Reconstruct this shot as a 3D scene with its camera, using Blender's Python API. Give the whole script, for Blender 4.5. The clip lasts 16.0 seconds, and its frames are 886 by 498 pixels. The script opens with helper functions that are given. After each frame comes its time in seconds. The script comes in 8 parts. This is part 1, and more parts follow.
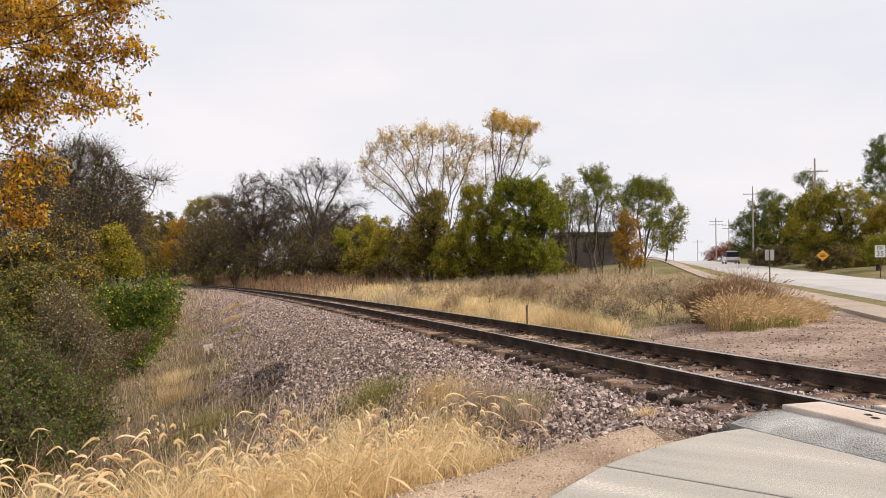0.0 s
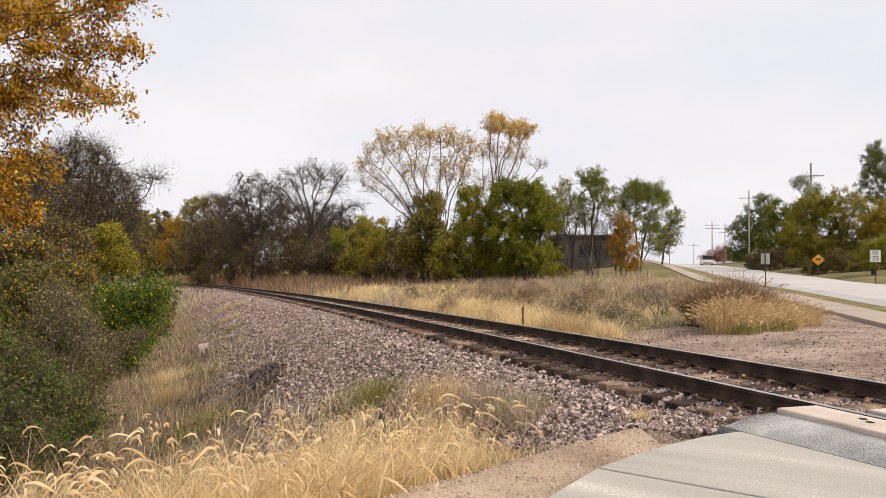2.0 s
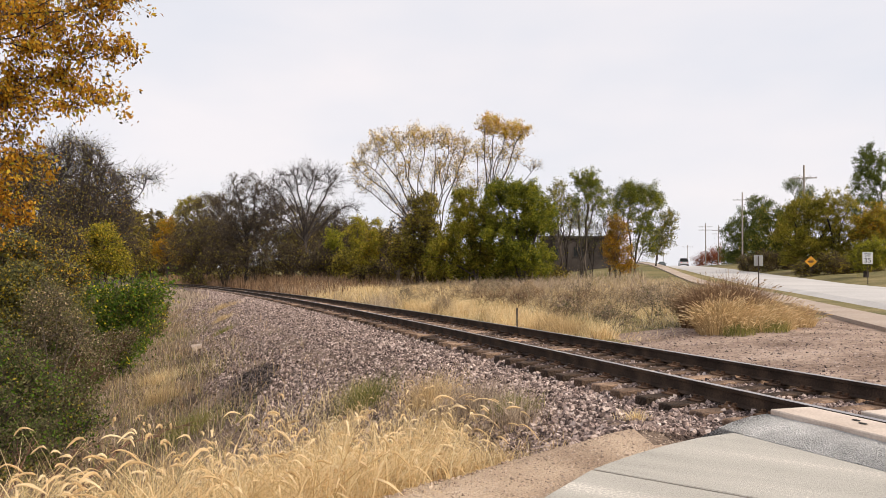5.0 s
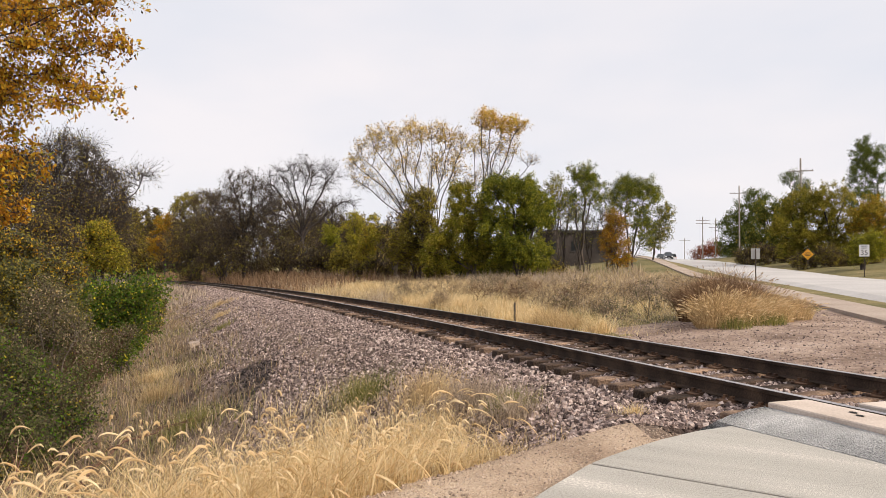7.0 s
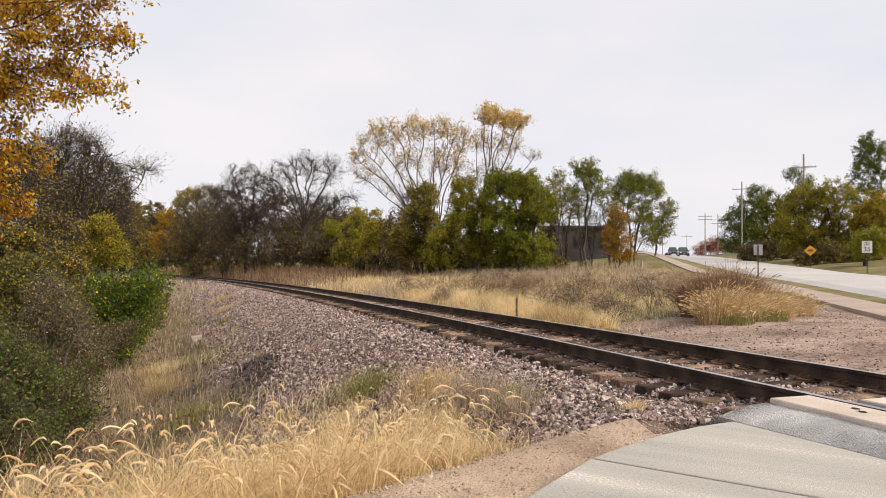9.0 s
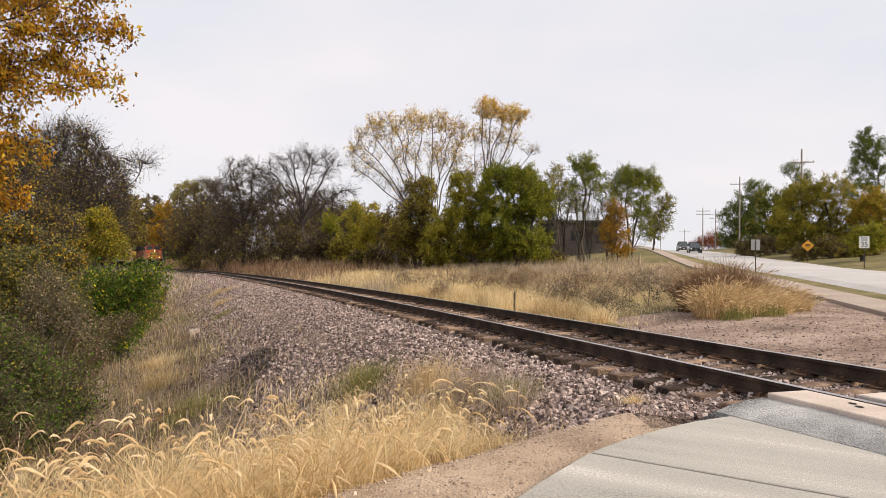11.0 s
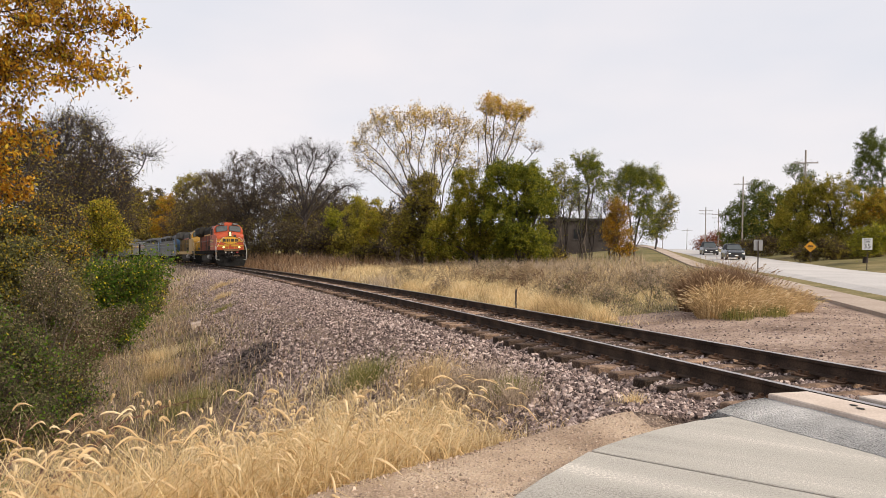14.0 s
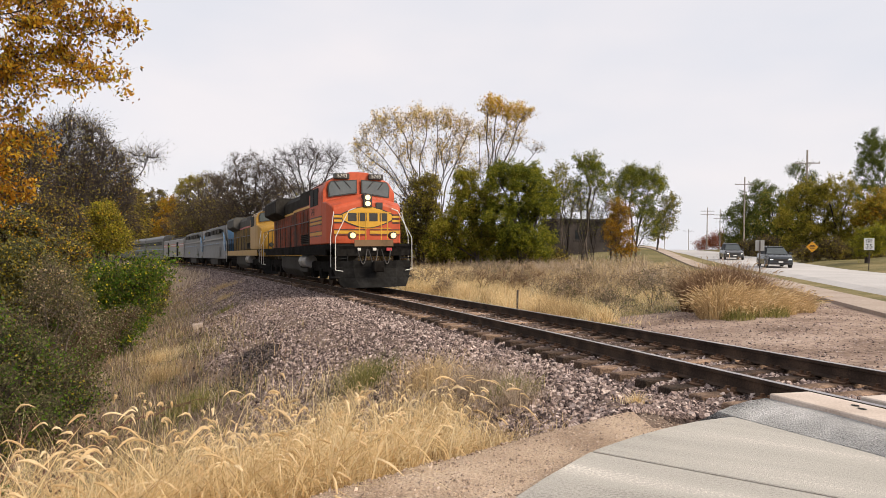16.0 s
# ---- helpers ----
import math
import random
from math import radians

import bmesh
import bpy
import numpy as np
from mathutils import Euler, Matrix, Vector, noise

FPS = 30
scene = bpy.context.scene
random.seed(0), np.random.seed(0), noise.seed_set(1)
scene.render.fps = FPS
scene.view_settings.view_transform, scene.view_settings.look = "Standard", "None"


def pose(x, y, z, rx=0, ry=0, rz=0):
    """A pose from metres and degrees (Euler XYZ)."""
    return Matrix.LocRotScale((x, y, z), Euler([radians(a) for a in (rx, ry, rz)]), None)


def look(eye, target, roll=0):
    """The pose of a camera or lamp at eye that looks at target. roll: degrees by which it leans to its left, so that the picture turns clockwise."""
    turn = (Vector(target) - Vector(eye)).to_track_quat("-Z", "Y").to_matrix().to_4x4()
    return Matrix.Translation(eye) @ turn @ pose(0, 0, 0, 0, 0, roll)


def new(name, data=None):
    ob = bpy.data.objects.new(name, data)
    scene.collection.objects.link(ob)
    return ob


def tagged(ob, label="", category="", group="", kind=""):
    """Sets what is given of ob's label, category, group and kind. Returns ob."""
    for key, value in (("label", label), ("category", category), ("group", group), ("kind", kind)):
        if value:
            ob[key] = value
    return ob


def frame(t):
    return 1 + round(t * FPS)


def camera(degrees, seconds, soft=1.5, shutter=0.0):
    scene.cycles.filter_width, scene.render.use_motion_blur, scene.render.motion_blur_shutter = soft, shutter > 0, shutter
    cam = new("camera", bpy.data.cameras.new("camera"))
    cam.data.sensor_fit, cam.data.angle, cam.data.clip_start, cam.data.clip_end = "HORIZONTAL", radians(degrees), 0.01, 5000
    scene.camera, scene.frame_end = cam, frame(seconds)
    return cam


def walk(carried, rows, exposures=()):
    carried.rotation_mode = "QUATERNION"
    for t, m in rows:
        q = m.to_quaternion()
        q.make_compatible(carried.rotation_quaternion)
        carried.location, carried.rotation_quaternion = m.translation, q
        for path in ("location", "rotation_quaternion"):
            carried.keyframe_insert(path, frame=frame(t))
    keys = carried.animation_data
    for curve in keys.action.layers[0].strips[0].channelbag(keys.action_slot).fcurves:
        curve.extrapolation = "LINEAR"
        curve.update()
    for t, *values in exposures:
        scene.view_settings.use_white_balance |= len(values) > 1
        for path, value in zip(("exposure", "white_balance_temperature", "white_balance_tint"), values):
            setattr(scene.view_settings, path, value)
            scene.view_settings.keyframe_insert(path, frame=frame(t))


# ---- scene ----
cam = camera(63.6, 16.0, soft=0.5)
PATH = [
    (0, -0.000, -0.003, 1.446, 91.36, 0.12, -0.00),
    (0.5, 0.002, 0.003, 1.443, 91.44, -0.12, -0.07),
    (1, 0.002, 0.007, 1.441, 91.46, -0.30, -0.14),
    (1.5, 0.003, 0.010, 1.441, 91.44, -0.37, -0.19),
    (2, 0.002, 0.008, 1.441, 91.46, -0.36, -0.29),
    (2.5, 0.001, 0.005, 1.441, 91.52, -0.37, -0.47),
    (3, -0.000, 0.002, 1.442, 91.58, -0.43, -0.63),
    (3.5, -0.002, 0.005, 1.441, 91.61, -0.52, -0.68),
    (4, -0.002, 0.007, 1.441, 91.62, -0.61, -0.68),
    (6.5, -0.000, 0.026, 1.442, 91.26, -0.16, -0.94),
    (7, 0.002, 0.025, 1.442, 91.15, -0.12, -0.95),
    (7.5, 0.004, 0.026, 1.440, 91.00, -0.11, -0.93),
    (8, 0.003, 0.025, 1.440, 90.88, -0.16, -0.89),
    (8.5, 0.000, 0.028, 1.439, 90.80, -0.22, -0.83),
    (9, -0.001, 0.029, 1.438, 90.77, -0.28, -0.79),
    (11.5, -0.010, 0.030, 1.440, 90.22, -0.46, -0.98),
    (12, -0.008, 0.034, 1.439, 90.20, -0.50, -0.92),
    (12.5, -0.007, 0.037, 1.438, 90.16, -0.59, -0.87),
    (13, -0.007, 0.038, 1.438, 90.08, -0.75, -0.85),
    (13.5, -0.008, 0.039, 1.439, 90.04, -0.99, -0.82),
    (14, -0.009, 0.040, 1.439, 90.00, -1.17, -0.80),
    (14.5, -0.007, 0.040, 1.440, 89.94, -1.19, -0.80),
    (15, -0.007, 0.041, 1.438, 89.90, -1.12, -0.67),
    (15.5, -0.006, 0.039, 1.437, 89.96, -1.05, -0.60),
    (16, -0.007, 0.032, 1.439, 90.07, -1.07, -0.68)]
walk(cam, [(t, pose(x, y, z, rx, ry, rz)) for t, x, y, z, rx, ry, rz in PATH], exposures=[(0, 0.22), (16, 0.16)])

# ---- light ----
world = bpy.data.worlds.new("overcast_sky")
scene.world = world
world.use_nodes = True
wn, wl = world.node_tree.nodes, world.node_tree.links
wn.clear()
w_out, w_bg = wn.new("ShaderNodeOutputWorld"), wn.new("ShaderNodeBackground")
w_sky = wn.new("ShaderNodeTexSky")
w_sky.sky_type, w_sky.sun_disc = "NISHITA", False
w_sky.sun_elevation, w_sky.sun_rotation = radians(34), radians(123)
w_coord, w_map, w_noise, w_ramp = (wn.new("ShaderNode" + k) for k in ("TexCoord", "Mapping", "TexNoise", "ValToRGB"))
w_map.inputs["Scale"].default_value = (1.2, 1.2, 3.2)
w_noise.inputs["Scale"].default_value, w_noise.inputs["Detail"].default_value = 1.7, 4.0
w_ramp.color_ramp.elements[0].position, w_ramp.color_ramp.elements[0].color = 0.35, (7.3, 7.35, 7.9, 1)
w_ramp.color_ramp.elements[1].position, w_ramp.color_ramp.elements[1].color = 0.65, (8.5, 8.05, 8.2, 1)
w_mix = wn.new("ShaderNodeMix")
w_mix.data_type = "RGBA"
w_mix.inputs[0].default_value = 0.93
wl.new(w_coord.outputs["Generated"], w_map.inputs["Vector"])
wl.new(w_map.outputs[0], w_noise.inputs["Vector"])
wl.new(w_noise.outputs[0], w_ramp.inputs[0])
wl.new(w_sky.outputs[0], w_mix.inputs[6])
wl.new(w_ramp.outputs[0], w_mix.inputs[7])
wl.new(w_mix.outputs[2], w_bg.inputs[0])
w_bg.inputs[1].default_value = 0.1
wl.new(w_bg.outputs[0], w_out.inputs[0])

sun = new("sun", bpy.data.lights.new("sun", "SUN"))
sun.data.energy, sun.data.angle, sun.data.color = 4.2, radians(32), (1.0, 0.86, 0.68)
sun.matrix_world = look((52, -24, 40), (0, 10, 0))

# ---- materials ----
def material(name, colors, scale=3.0, rough=0.85, bump=0.0, metal=0.0, fine=9.0, island=0.0, piece=0.0, through_light=0.0,
             mid=0.5, width=0.25, spec=0.15, coord="Object", bump_scale=None):
    """Colours from dark to light by noise at two sizes, shifted for each island or piece."""
    m = bpy.data.materials.new(name)
    m.use_nodes = True
    nt = m.node_tree
    n, l = nt.nodes, nt.links
    bsdf, out = n["Principled BSDF"], n["Material Output"]
    tc = n.new("ShaderNodeTexCoord")
    a, b = n.new("ShaderNodeTexNoise"), n.new("ShaderNodeTexNoise")
    a.inputs["Scale"].default_value, b.inputs["Scale"].default_value = scale, scale * fine
    a.inputs["Detail"].default_value, b.inputs["Detail"].default_value = 3.0, 5.0
    for q in (a, b):
        l.new(tc.outputs[coord], q.inputs["Vector"])
    add = n.new("ShaderNodeMath")
    add.operation = "MULTIPLY_ADD"
    l.new(b.outputs[0], add.inputs[0])
    add.inputs[1].default_value = 0.6
    half = n.new("ShaderNodeMath")
    half.operation = "MULTIPLY_ADD"
    l.new(a.outputs[0], half.inputs[0])
    half.inputs[1].default_value, half.inputs[2].default_value = 0.9, -0.25
    l.new(half.outputs[0], add.inputs[2])
    last = add.outputs[0]
    for amount, node, socket in ((island, "ShaderNodeNewGeometry", "Random Per Island"), (piece, "ShaderNodeObjectInfo", "Random")):
        if amount:
            g, s = n.new(node), n.new("ShaderNodeMath")
            s.operation = "MULTIPLY_ADD"
            l.new(g.outputs[socket], s.inputs[0])
            s.inputs[1].default_value = amount
            off = n.new("ShaderNodeMath")
            off.operation = "SUBTRACT"
            l.new(last, off.inputs[0])
            off.inputs[1].default_value = amount / 2
            l.new(off.outputs[0], s.inputs[2])
            last = s.outputs[0]
    ramp = n.new("ShaderNodeValToRGB")
    el = ramp.color_ramp.elements
    k = len(colors)
    for i, c in enumerate(colors):
        pos = mid - width + 2 * width * i / max(1, k - 1)
        if i < 2:
            el[i].position, el[i].color = pos, (*c, 1)
        else:
            e = el.new(pos)
            e.color = (*c, 1)
    l.new(last, ramp.inputs[0])
    l.new(ramp.outputs[0], bsdf.inputs["Base Color"])
    bsdf.inputs["Roughness"].default_value, bsdf.inputs["Metallic"].default_value = rough, metal
    bsdf.inputs["Specular IOR Level"].default_value = spec
    if bump:
        bp = n.new("ShaderNodeBump")
        bp.inputs["Strength"].default_value, bp.inputs["Distance"].default_value = min(1, bump * 4), bump * 0.1
        src = b
        if bump_scale:
            src = n.new("ShaderNodeTexNoise")
            src.inputs["Scale"].default_value, src.inputs["Detail"].default_value = bump_scale, 4.0
            l.new(tc.outputs[coord], src.inputs["Vector"])
        l.new(src.outputs[0], bp.inputs["Height"])
        l.new(bp.outputs[0], bsdf.inputs["Normal"])
    if through_light:
        tr, mx = n.new("ShaderNodeBsdfTranslucent"), n.new("ShaderNodeMixShader")
        l.new(ramp.outputs[0], tr.inputs[0])
        mx.inputs[0].default_value = through_light
        l.new(bsdf.outputs[0], mx.inputs[1])
        l.new(tr.outputs[0], mx.inputs[2])
        l.new(mx.outputs[0], out.inputs[0])
    return m


def glow(name, color, strength):
    m = bpy.data.materials.new(name)
    m.use_nodes = True
    b = m.node_tree.nodes["Principled BSDF"]
    b.inputs["Base Color"].default_value = (*color, 1)
    b.inputs["Emission Color"].default_value = (*color, 1)
    b.inputs["Emission Strength"].default_value = strength
    return m


M_SOIL = material("bare_soil", [(0.085, 0.058, 0.045), (0.23, 0.165, 0.13), (0.38, 0.29, 0.235), (0.52, 0.42, 0.35)], 0.55, 0.95, 0.6, fine=16, bump_scale=14, width=0.3)
M_FIELD = material("autumn_turf", [(0.10, 0.10, 0.04), (0.2, 0.17, 0.07), (0.36, 0.28, 0.13)], 0.25, 0.95, 0.3, fine=25, bump_scale=12)
M_LAWN = material("mown_grass", [(0.08, 0.08, 0.032), (0.17, 0.145, 0.065), (0.29, 0.225, 0.12)], 0.3, 0.95, 0.3, fine=20, bump_scale=15)
M_GRAVEL = material("gravel_bed", [(0.03, 0.023, 0.022), (0.11, 0.084, 0.077), (0.27, 0.21, 0.193)], 0.6, 0.95, 0.9, fine=30, bump_scale=22, width=0.2)
M_STONE = material("ballast_stone", [(0.04, 0.03, 0.029), (0.12, 0.09, 0.084), (0.235, 0.178, 0.163), (0.35, 0.272, 0.248), (0.56, 0.47, 0.435)], 9, 0.85, 0.15, island=0.7, fine=5, width=0.38)
M_STONE_PIECE = material("ballast_stone_single", [(0.04, 0.03, 0.029), (0.12, 0.09, 0.084), (0.235, 0.178, 0.163), (0.35, 0.272, 0.248), (0.56, 0.47, 0.435)], 9, 0.85, 0.15, piece=0.7, fine=5, width=0.38)
M_STONE_OILY = material("oil_stained_stone", [(0.012, 0.01, 0.01), (0.035, 0.029, 0.028), (0.09, 0.072, 0.068), (0.2, 0.16, 0.15)], 9, 0.6, 0.15, island=0.7, fine=5, width=0.38)
M_SLOPE = material("brown_slope_soil", [(0.04, 0.028, 0.022), (0.11, 0.078, 0.06), (0.2, 0.148, 0.115), (0.3, 0.23, 0.185)], 0.7, 0.95, 0.7, fine=18, bump_scale=16, width=0.3)
M_GRIT = material("limestone_grit", [(0.28, 0.2, 0.145), (0.5, 0.38, 0.28), (0.68, 0.55, 0.43)], 1.4, 0.95, 0.4, fine=40, bump_scale=60)
M_CONCRETE = material("broom_concrete", [(0.23, 0.22, 0.2), (0.385, 0.37, 0.338), (0.455, 0.435, 0.4), (0.72, 0.68, 0.62)], 0.9, 0.85, 0.16, fine=60, bump_scale=110, width=0.27)
_n, _l = M_CONCRETE.node_tree.nodes, M_CONCRETE.node_tree.links
_map, _tc = _n.new("ShaderNodeMapping"), _n["Texture Coordinate"]
_map.vector_type = "TEXTURE"
_map.inputs["Rotation"].default_value, _map.inputs["Scale"].default_value = (0, 0, radians(-34)), (2.6, 0.42, 1)
_l.new(_tc.outputs["Object"], _map.inputs[0])
for _q in [q for q in _n if q.type == "TEX_NOISE" and q.inputs["Scale"].default_value < 2]:
    _q.inputs["Detail"].default_value = 6.0
    _l.new(_map.outputs[0], _q.inputs["Vector"])
M_PANEL = material("crossing_panel_concrete", [(0.4, 0.33, 0.28), (0.54, 0.46, 0.4), (0.64, 0.56, 0.5)], 1.6, 0.8, 0.08, fine=30, bump_scale=70)
M_FOOTWAY = material("tan_concrete_footway", [(0.26, 0.21, 0.175), (0.36, 0.295, 0.25), (0.44, 0.37, 0.315)], 0.4, 0.9, 0.05, fine=30)
M_ASPHALT = material("grey_asphalt", [(0.13, 0.13, 0.13), (0.45, 0.45, 0.445), (0.57, 0.565, 0.56), (0.78, 0.77, 0.76)], 1.8, 0.9, 0.5, fine=38, bump_scale=75, width=0.2)
M_ROAD = material("worn_concrete_road", [(0.38, 0.365, 0.355), (0.45, 0.435, 0.43), (0.52, 0.5, 0.49)], 0.25, 0.85, 0.03, fine=30)
M_RAIL = material("rusty_rail_steel", [(0.022, 0.016, 0.013), (0.05, 0.035, 0.027), (0.1, 0.066, 0.047)], 3, 0.75, 0.05, fine=18, spec=0.1)
M_RAILTOP = material("worn_rail_head", [(0.3, 0.27, 0.26), (0.45, 0.42, 0.41), (0.55, 0.52, 0.5)], 2, 0.33, 0.0, metal=0.85, fine=12)
M_TIE = material("weathered_tie_wood", [(0.03, 0.022, 0.017), (0.085, 0.058, 0.044), (0.17, 0.115, 0.084), (0.4, 0.275, 0.195)], 4, 0.9, 0.3, piece=0.6, fine=9, width=0.36)
M_PLATE = material("rusty_tie_plate", [(0.05, 0.035, 0.028), (0.12, 0.07, 0.045), (0.2, 0.12, 0.075)], 14, 0.75, 0.1, metal=0.3, piece=0.3)
M_BLACK = material("black_rubber_seal", [(0.018, 0.017, 0.017), (0.03, 0.028, 0.027)], 8, 0.8)

# ---- helpers of this scene ----
def part(name, bm, mat, parent=None, label="", smooth=False, bevel=0.0):
    """Links a bmesh as one mesh object under a thing or a part."""
    if bevel:
        bmesh.ops.bevel(bm, geom=bm.edges[:], offset=bevel, segments=1, affect="EDGES", clamp_overlap=True)
    me = bpy.data.meshes.new(name)
    bm.to_mesh(me)
    bm.free()
    for q in (mat if isinstance(mat, (list, tuple)) else [mat]):
        me.materials.append(q)
    if smooth:
        me.polygons.foreach_set("use_smooth", [True] * len(me.polygons))
    ob = new(name, me)
    ob.parent = parent
    if label:
        ob["label"] = label
    return ob


def raw(name, verts, faces, mat, parent=None, label="", smooth=False):
    """A mesh object from computed vertices and faces (arrays of one face size)."""
    me = bpy.data.meshes.new(name)
    verts, faces = np.asarray(verts, np.float32), np.asarray(faces, np.int32)
    k = faces.shape[1]
    me.vertices.add(len(verts))
    me.vertices.foreach_set("co", verts.ravel())
    me.loops.add(faces.size)
    me.loops.foreach_set("vertex_index", faces.ravel())
    me.polygons.add(len(faces))
    me.polygons.foreach_set("loop_start", np.arange(0, faces.size, k, dtype=np.int32))
    me.polygons.foreach_set("loop_total", np.full(len(faces), k, np.int32))
    me.update(calc_edges=True)
    me.materials.append(mat)
    me.polygons.foreach_set("use_smooth", [smooth] * len(faces))
    ob = new(name, me)
    ob.parent = parent
    if label:
        ob["label"] = label
    return ob


def thing(name, m, label, category, group="", kind=""):
    ob = new(name)
    ob.empty_display_size = 0.2
    ob.matrix_world = m
    return tagged(ob, label, category, group, kind)


def box(bm, x0, x1, y0, y1, z0, z1, m=None):
    vs = [bm.verts.new((x, y, z)) for x in (x0, x1) for y in (y0, y1) for z in (z0, z1)]
    if m is not None:
        for v in vs:
            v.co = m @ v.co
    for f in ((0, 1, 3, 2), (4, 6, 7, 5), (0, 4, 5, 1), (2, 3, 7, 6), (0, 2, 6, 4), (1, 5, 7, 3)):
        bm.faces.new([vs[i] for i in f])
    return vs


def cyl(bm, a, b, r0, r1=None, seg=12, cap=True):
    """A round bar from a to b."""
    a, b = Vector(a), Vector(b)
    r1 = r0 if r1 is None else r1
    q = (b - a).to_track_quat("Z", "Y")
    rings = []
    for c, r in ((a, r0), (b, r1)):
        rings.append([bm.verts.new(c + q @ Vector((r * math.cos(2 * math.pi * i / seg), r * math.sin(2 * math.pi * i / seg), 0))) for i in range(seg)])
    for i in range(seg):
        j = (i + 1) % seg
        bm.faces.new((rings[0][i], rings[0][j], rings[1][j], rings[1][i]))
    if cap:
        bm.faces.new(rings[0][::-1])
        bm.faces.new(rings[1])


def bar(bm, pts, r, seg=6):
    for a, b in zip(pts, pts[1:]):
        cyl(bm, a, b, r, r, seg)


def prism(bm, outline, axis, lo, hi):
    """An outline in two axes, drawn out along the third."""
    def place(p, d):
        return ((d, p[0], p[1]), (p[0], d, p[1]), (p[0], p[1], d))[axis]
    a = [bm.verts.new(place(p, lo)) for p in outline]
    b = [bm.verts.new(place(p, hi)) for p in outline]
    n = len(outline)
    for i in range(n):
        bm.faces.new((a[i], a[(i + 1) % n], b[(i + 1) % n], b[i]))
    bm.faces.new(a[::-1])
    bm.faces.new(b)
    bmesh.ops.recalc_face_normals(bm, faces=bm.faces[:])


# ---- the plan: track line, road line, heights ----
rng = np.random.default_rng(7)
STEP = 0.5
TS = np.arange(-80, 620, STEP)
_blend = np.clip(0.5 + (TS - 20) / 20, 0, 1)
_curv = 0.0012287 * _blend + 0.0019713 * (1 - _blend)
_th = np.concatenate([[0], np.cumsum((_curv[1:] + _curv[:-1]) / 2) * STEP])
_th += 1.8911 - np.interp(0, TS, _th)
_tx = np.concatenate([[0], np.cumsum(np.cos((_th[1:] + _th[:-1]) / 2)) * STEP])
_ty = np.concatenate([[0], np.cumsum(np.sin((_th[1:] + _th[:-1]) / 2)) * STEP])
_tx += 0.14035 - np.interp(0, TS, _tx)
_ty += 19.743 - np.interp(0, TS, _ty)
GAUGE = 1.505


def track_z(s):
    s = np.clip(s, -20, 170)
    return -0.014882 * s - 6.3e-7 * np.clip(s - 20, 0, None) ** 2


def track(s, o=0.0, dz=0.0):
    """The point at s along the track, o to the near side of its centre, dz over the rails."""
    th = np.interp(s, TS, _th)
    x, y = np.interp(s, TS, _tx) - np.sin(th) * o, np.interp(s, TS, _ty) + np.cos(th) * o
    return np.stack([x, y, track_z(s) + dz + np.zeros_like(x)], -1)


def heading(s):
    return float(np.interp(s, TS, _th))


def along(x, y):
    """Distance along the track and offset to its near side."""
    x, y = np.asarray(x, float).ravel(), np.asarray(y, float).ravel()
    s, o = np.empty_like(x), np.empty_like(x)
    px, py = _tx[::4], _ty[::4]
    for i in range(0, len(x), 4000):
        k = slice(i, i + 4000)
        j = ((px[None] - x[k, None]) ** 2 + (py[None] - y[k, None]) ** 2).argmin(1) * 4
        th = _th[j]
        dx, dy = x[k] - _tx[j], y[k] - _ty[j]
        s[k], o[k] = TS[j] + dx * np.cos(th) + dy * np.sin(th), -np.sin(th) * dx + np.cos(th) * dy
    return s, o


RE, RN = (0.2487, 0.9686), (0.9686, -0.2487)   # the road's run and its right-hand side


def road_wl(x, y):
    return RN[0] * x + RN[1] * y, RE[0] * x + RE[1] * y


def road_xy(w, l):
    return RN[0] * w + RE[0] * l, RN[1] * w + RE[1] * l


def road_z(l):
    return np.interp(l, [-80, 0, 20, 31, 43, 60, 72, 85, 103, 110, 140, 165, 180, 200, 260, 900], [-0.4, -0.1, 0.1, 0.22, 0.38, 0.52, 0.78, 1.0, 1.42, 1.58, 2.1, 2.38, 2.42, 2.2, 0.5, -14])


def smooth(a, b, v):
    u = np.clip((v - a) / (b - a), 0, 1)
    return u * u * (3 - 2 * u)


def ripple(x, y):
    return (np.sin(x * 0.9 + 1.7 * np.sin(y * 0.37)) * np.cos(y * 0.71 + 0.8 * np.sin(x * 0.43)) + 0.5 * np.sin(x * 2.3 + y * 1.9)) / 1.5


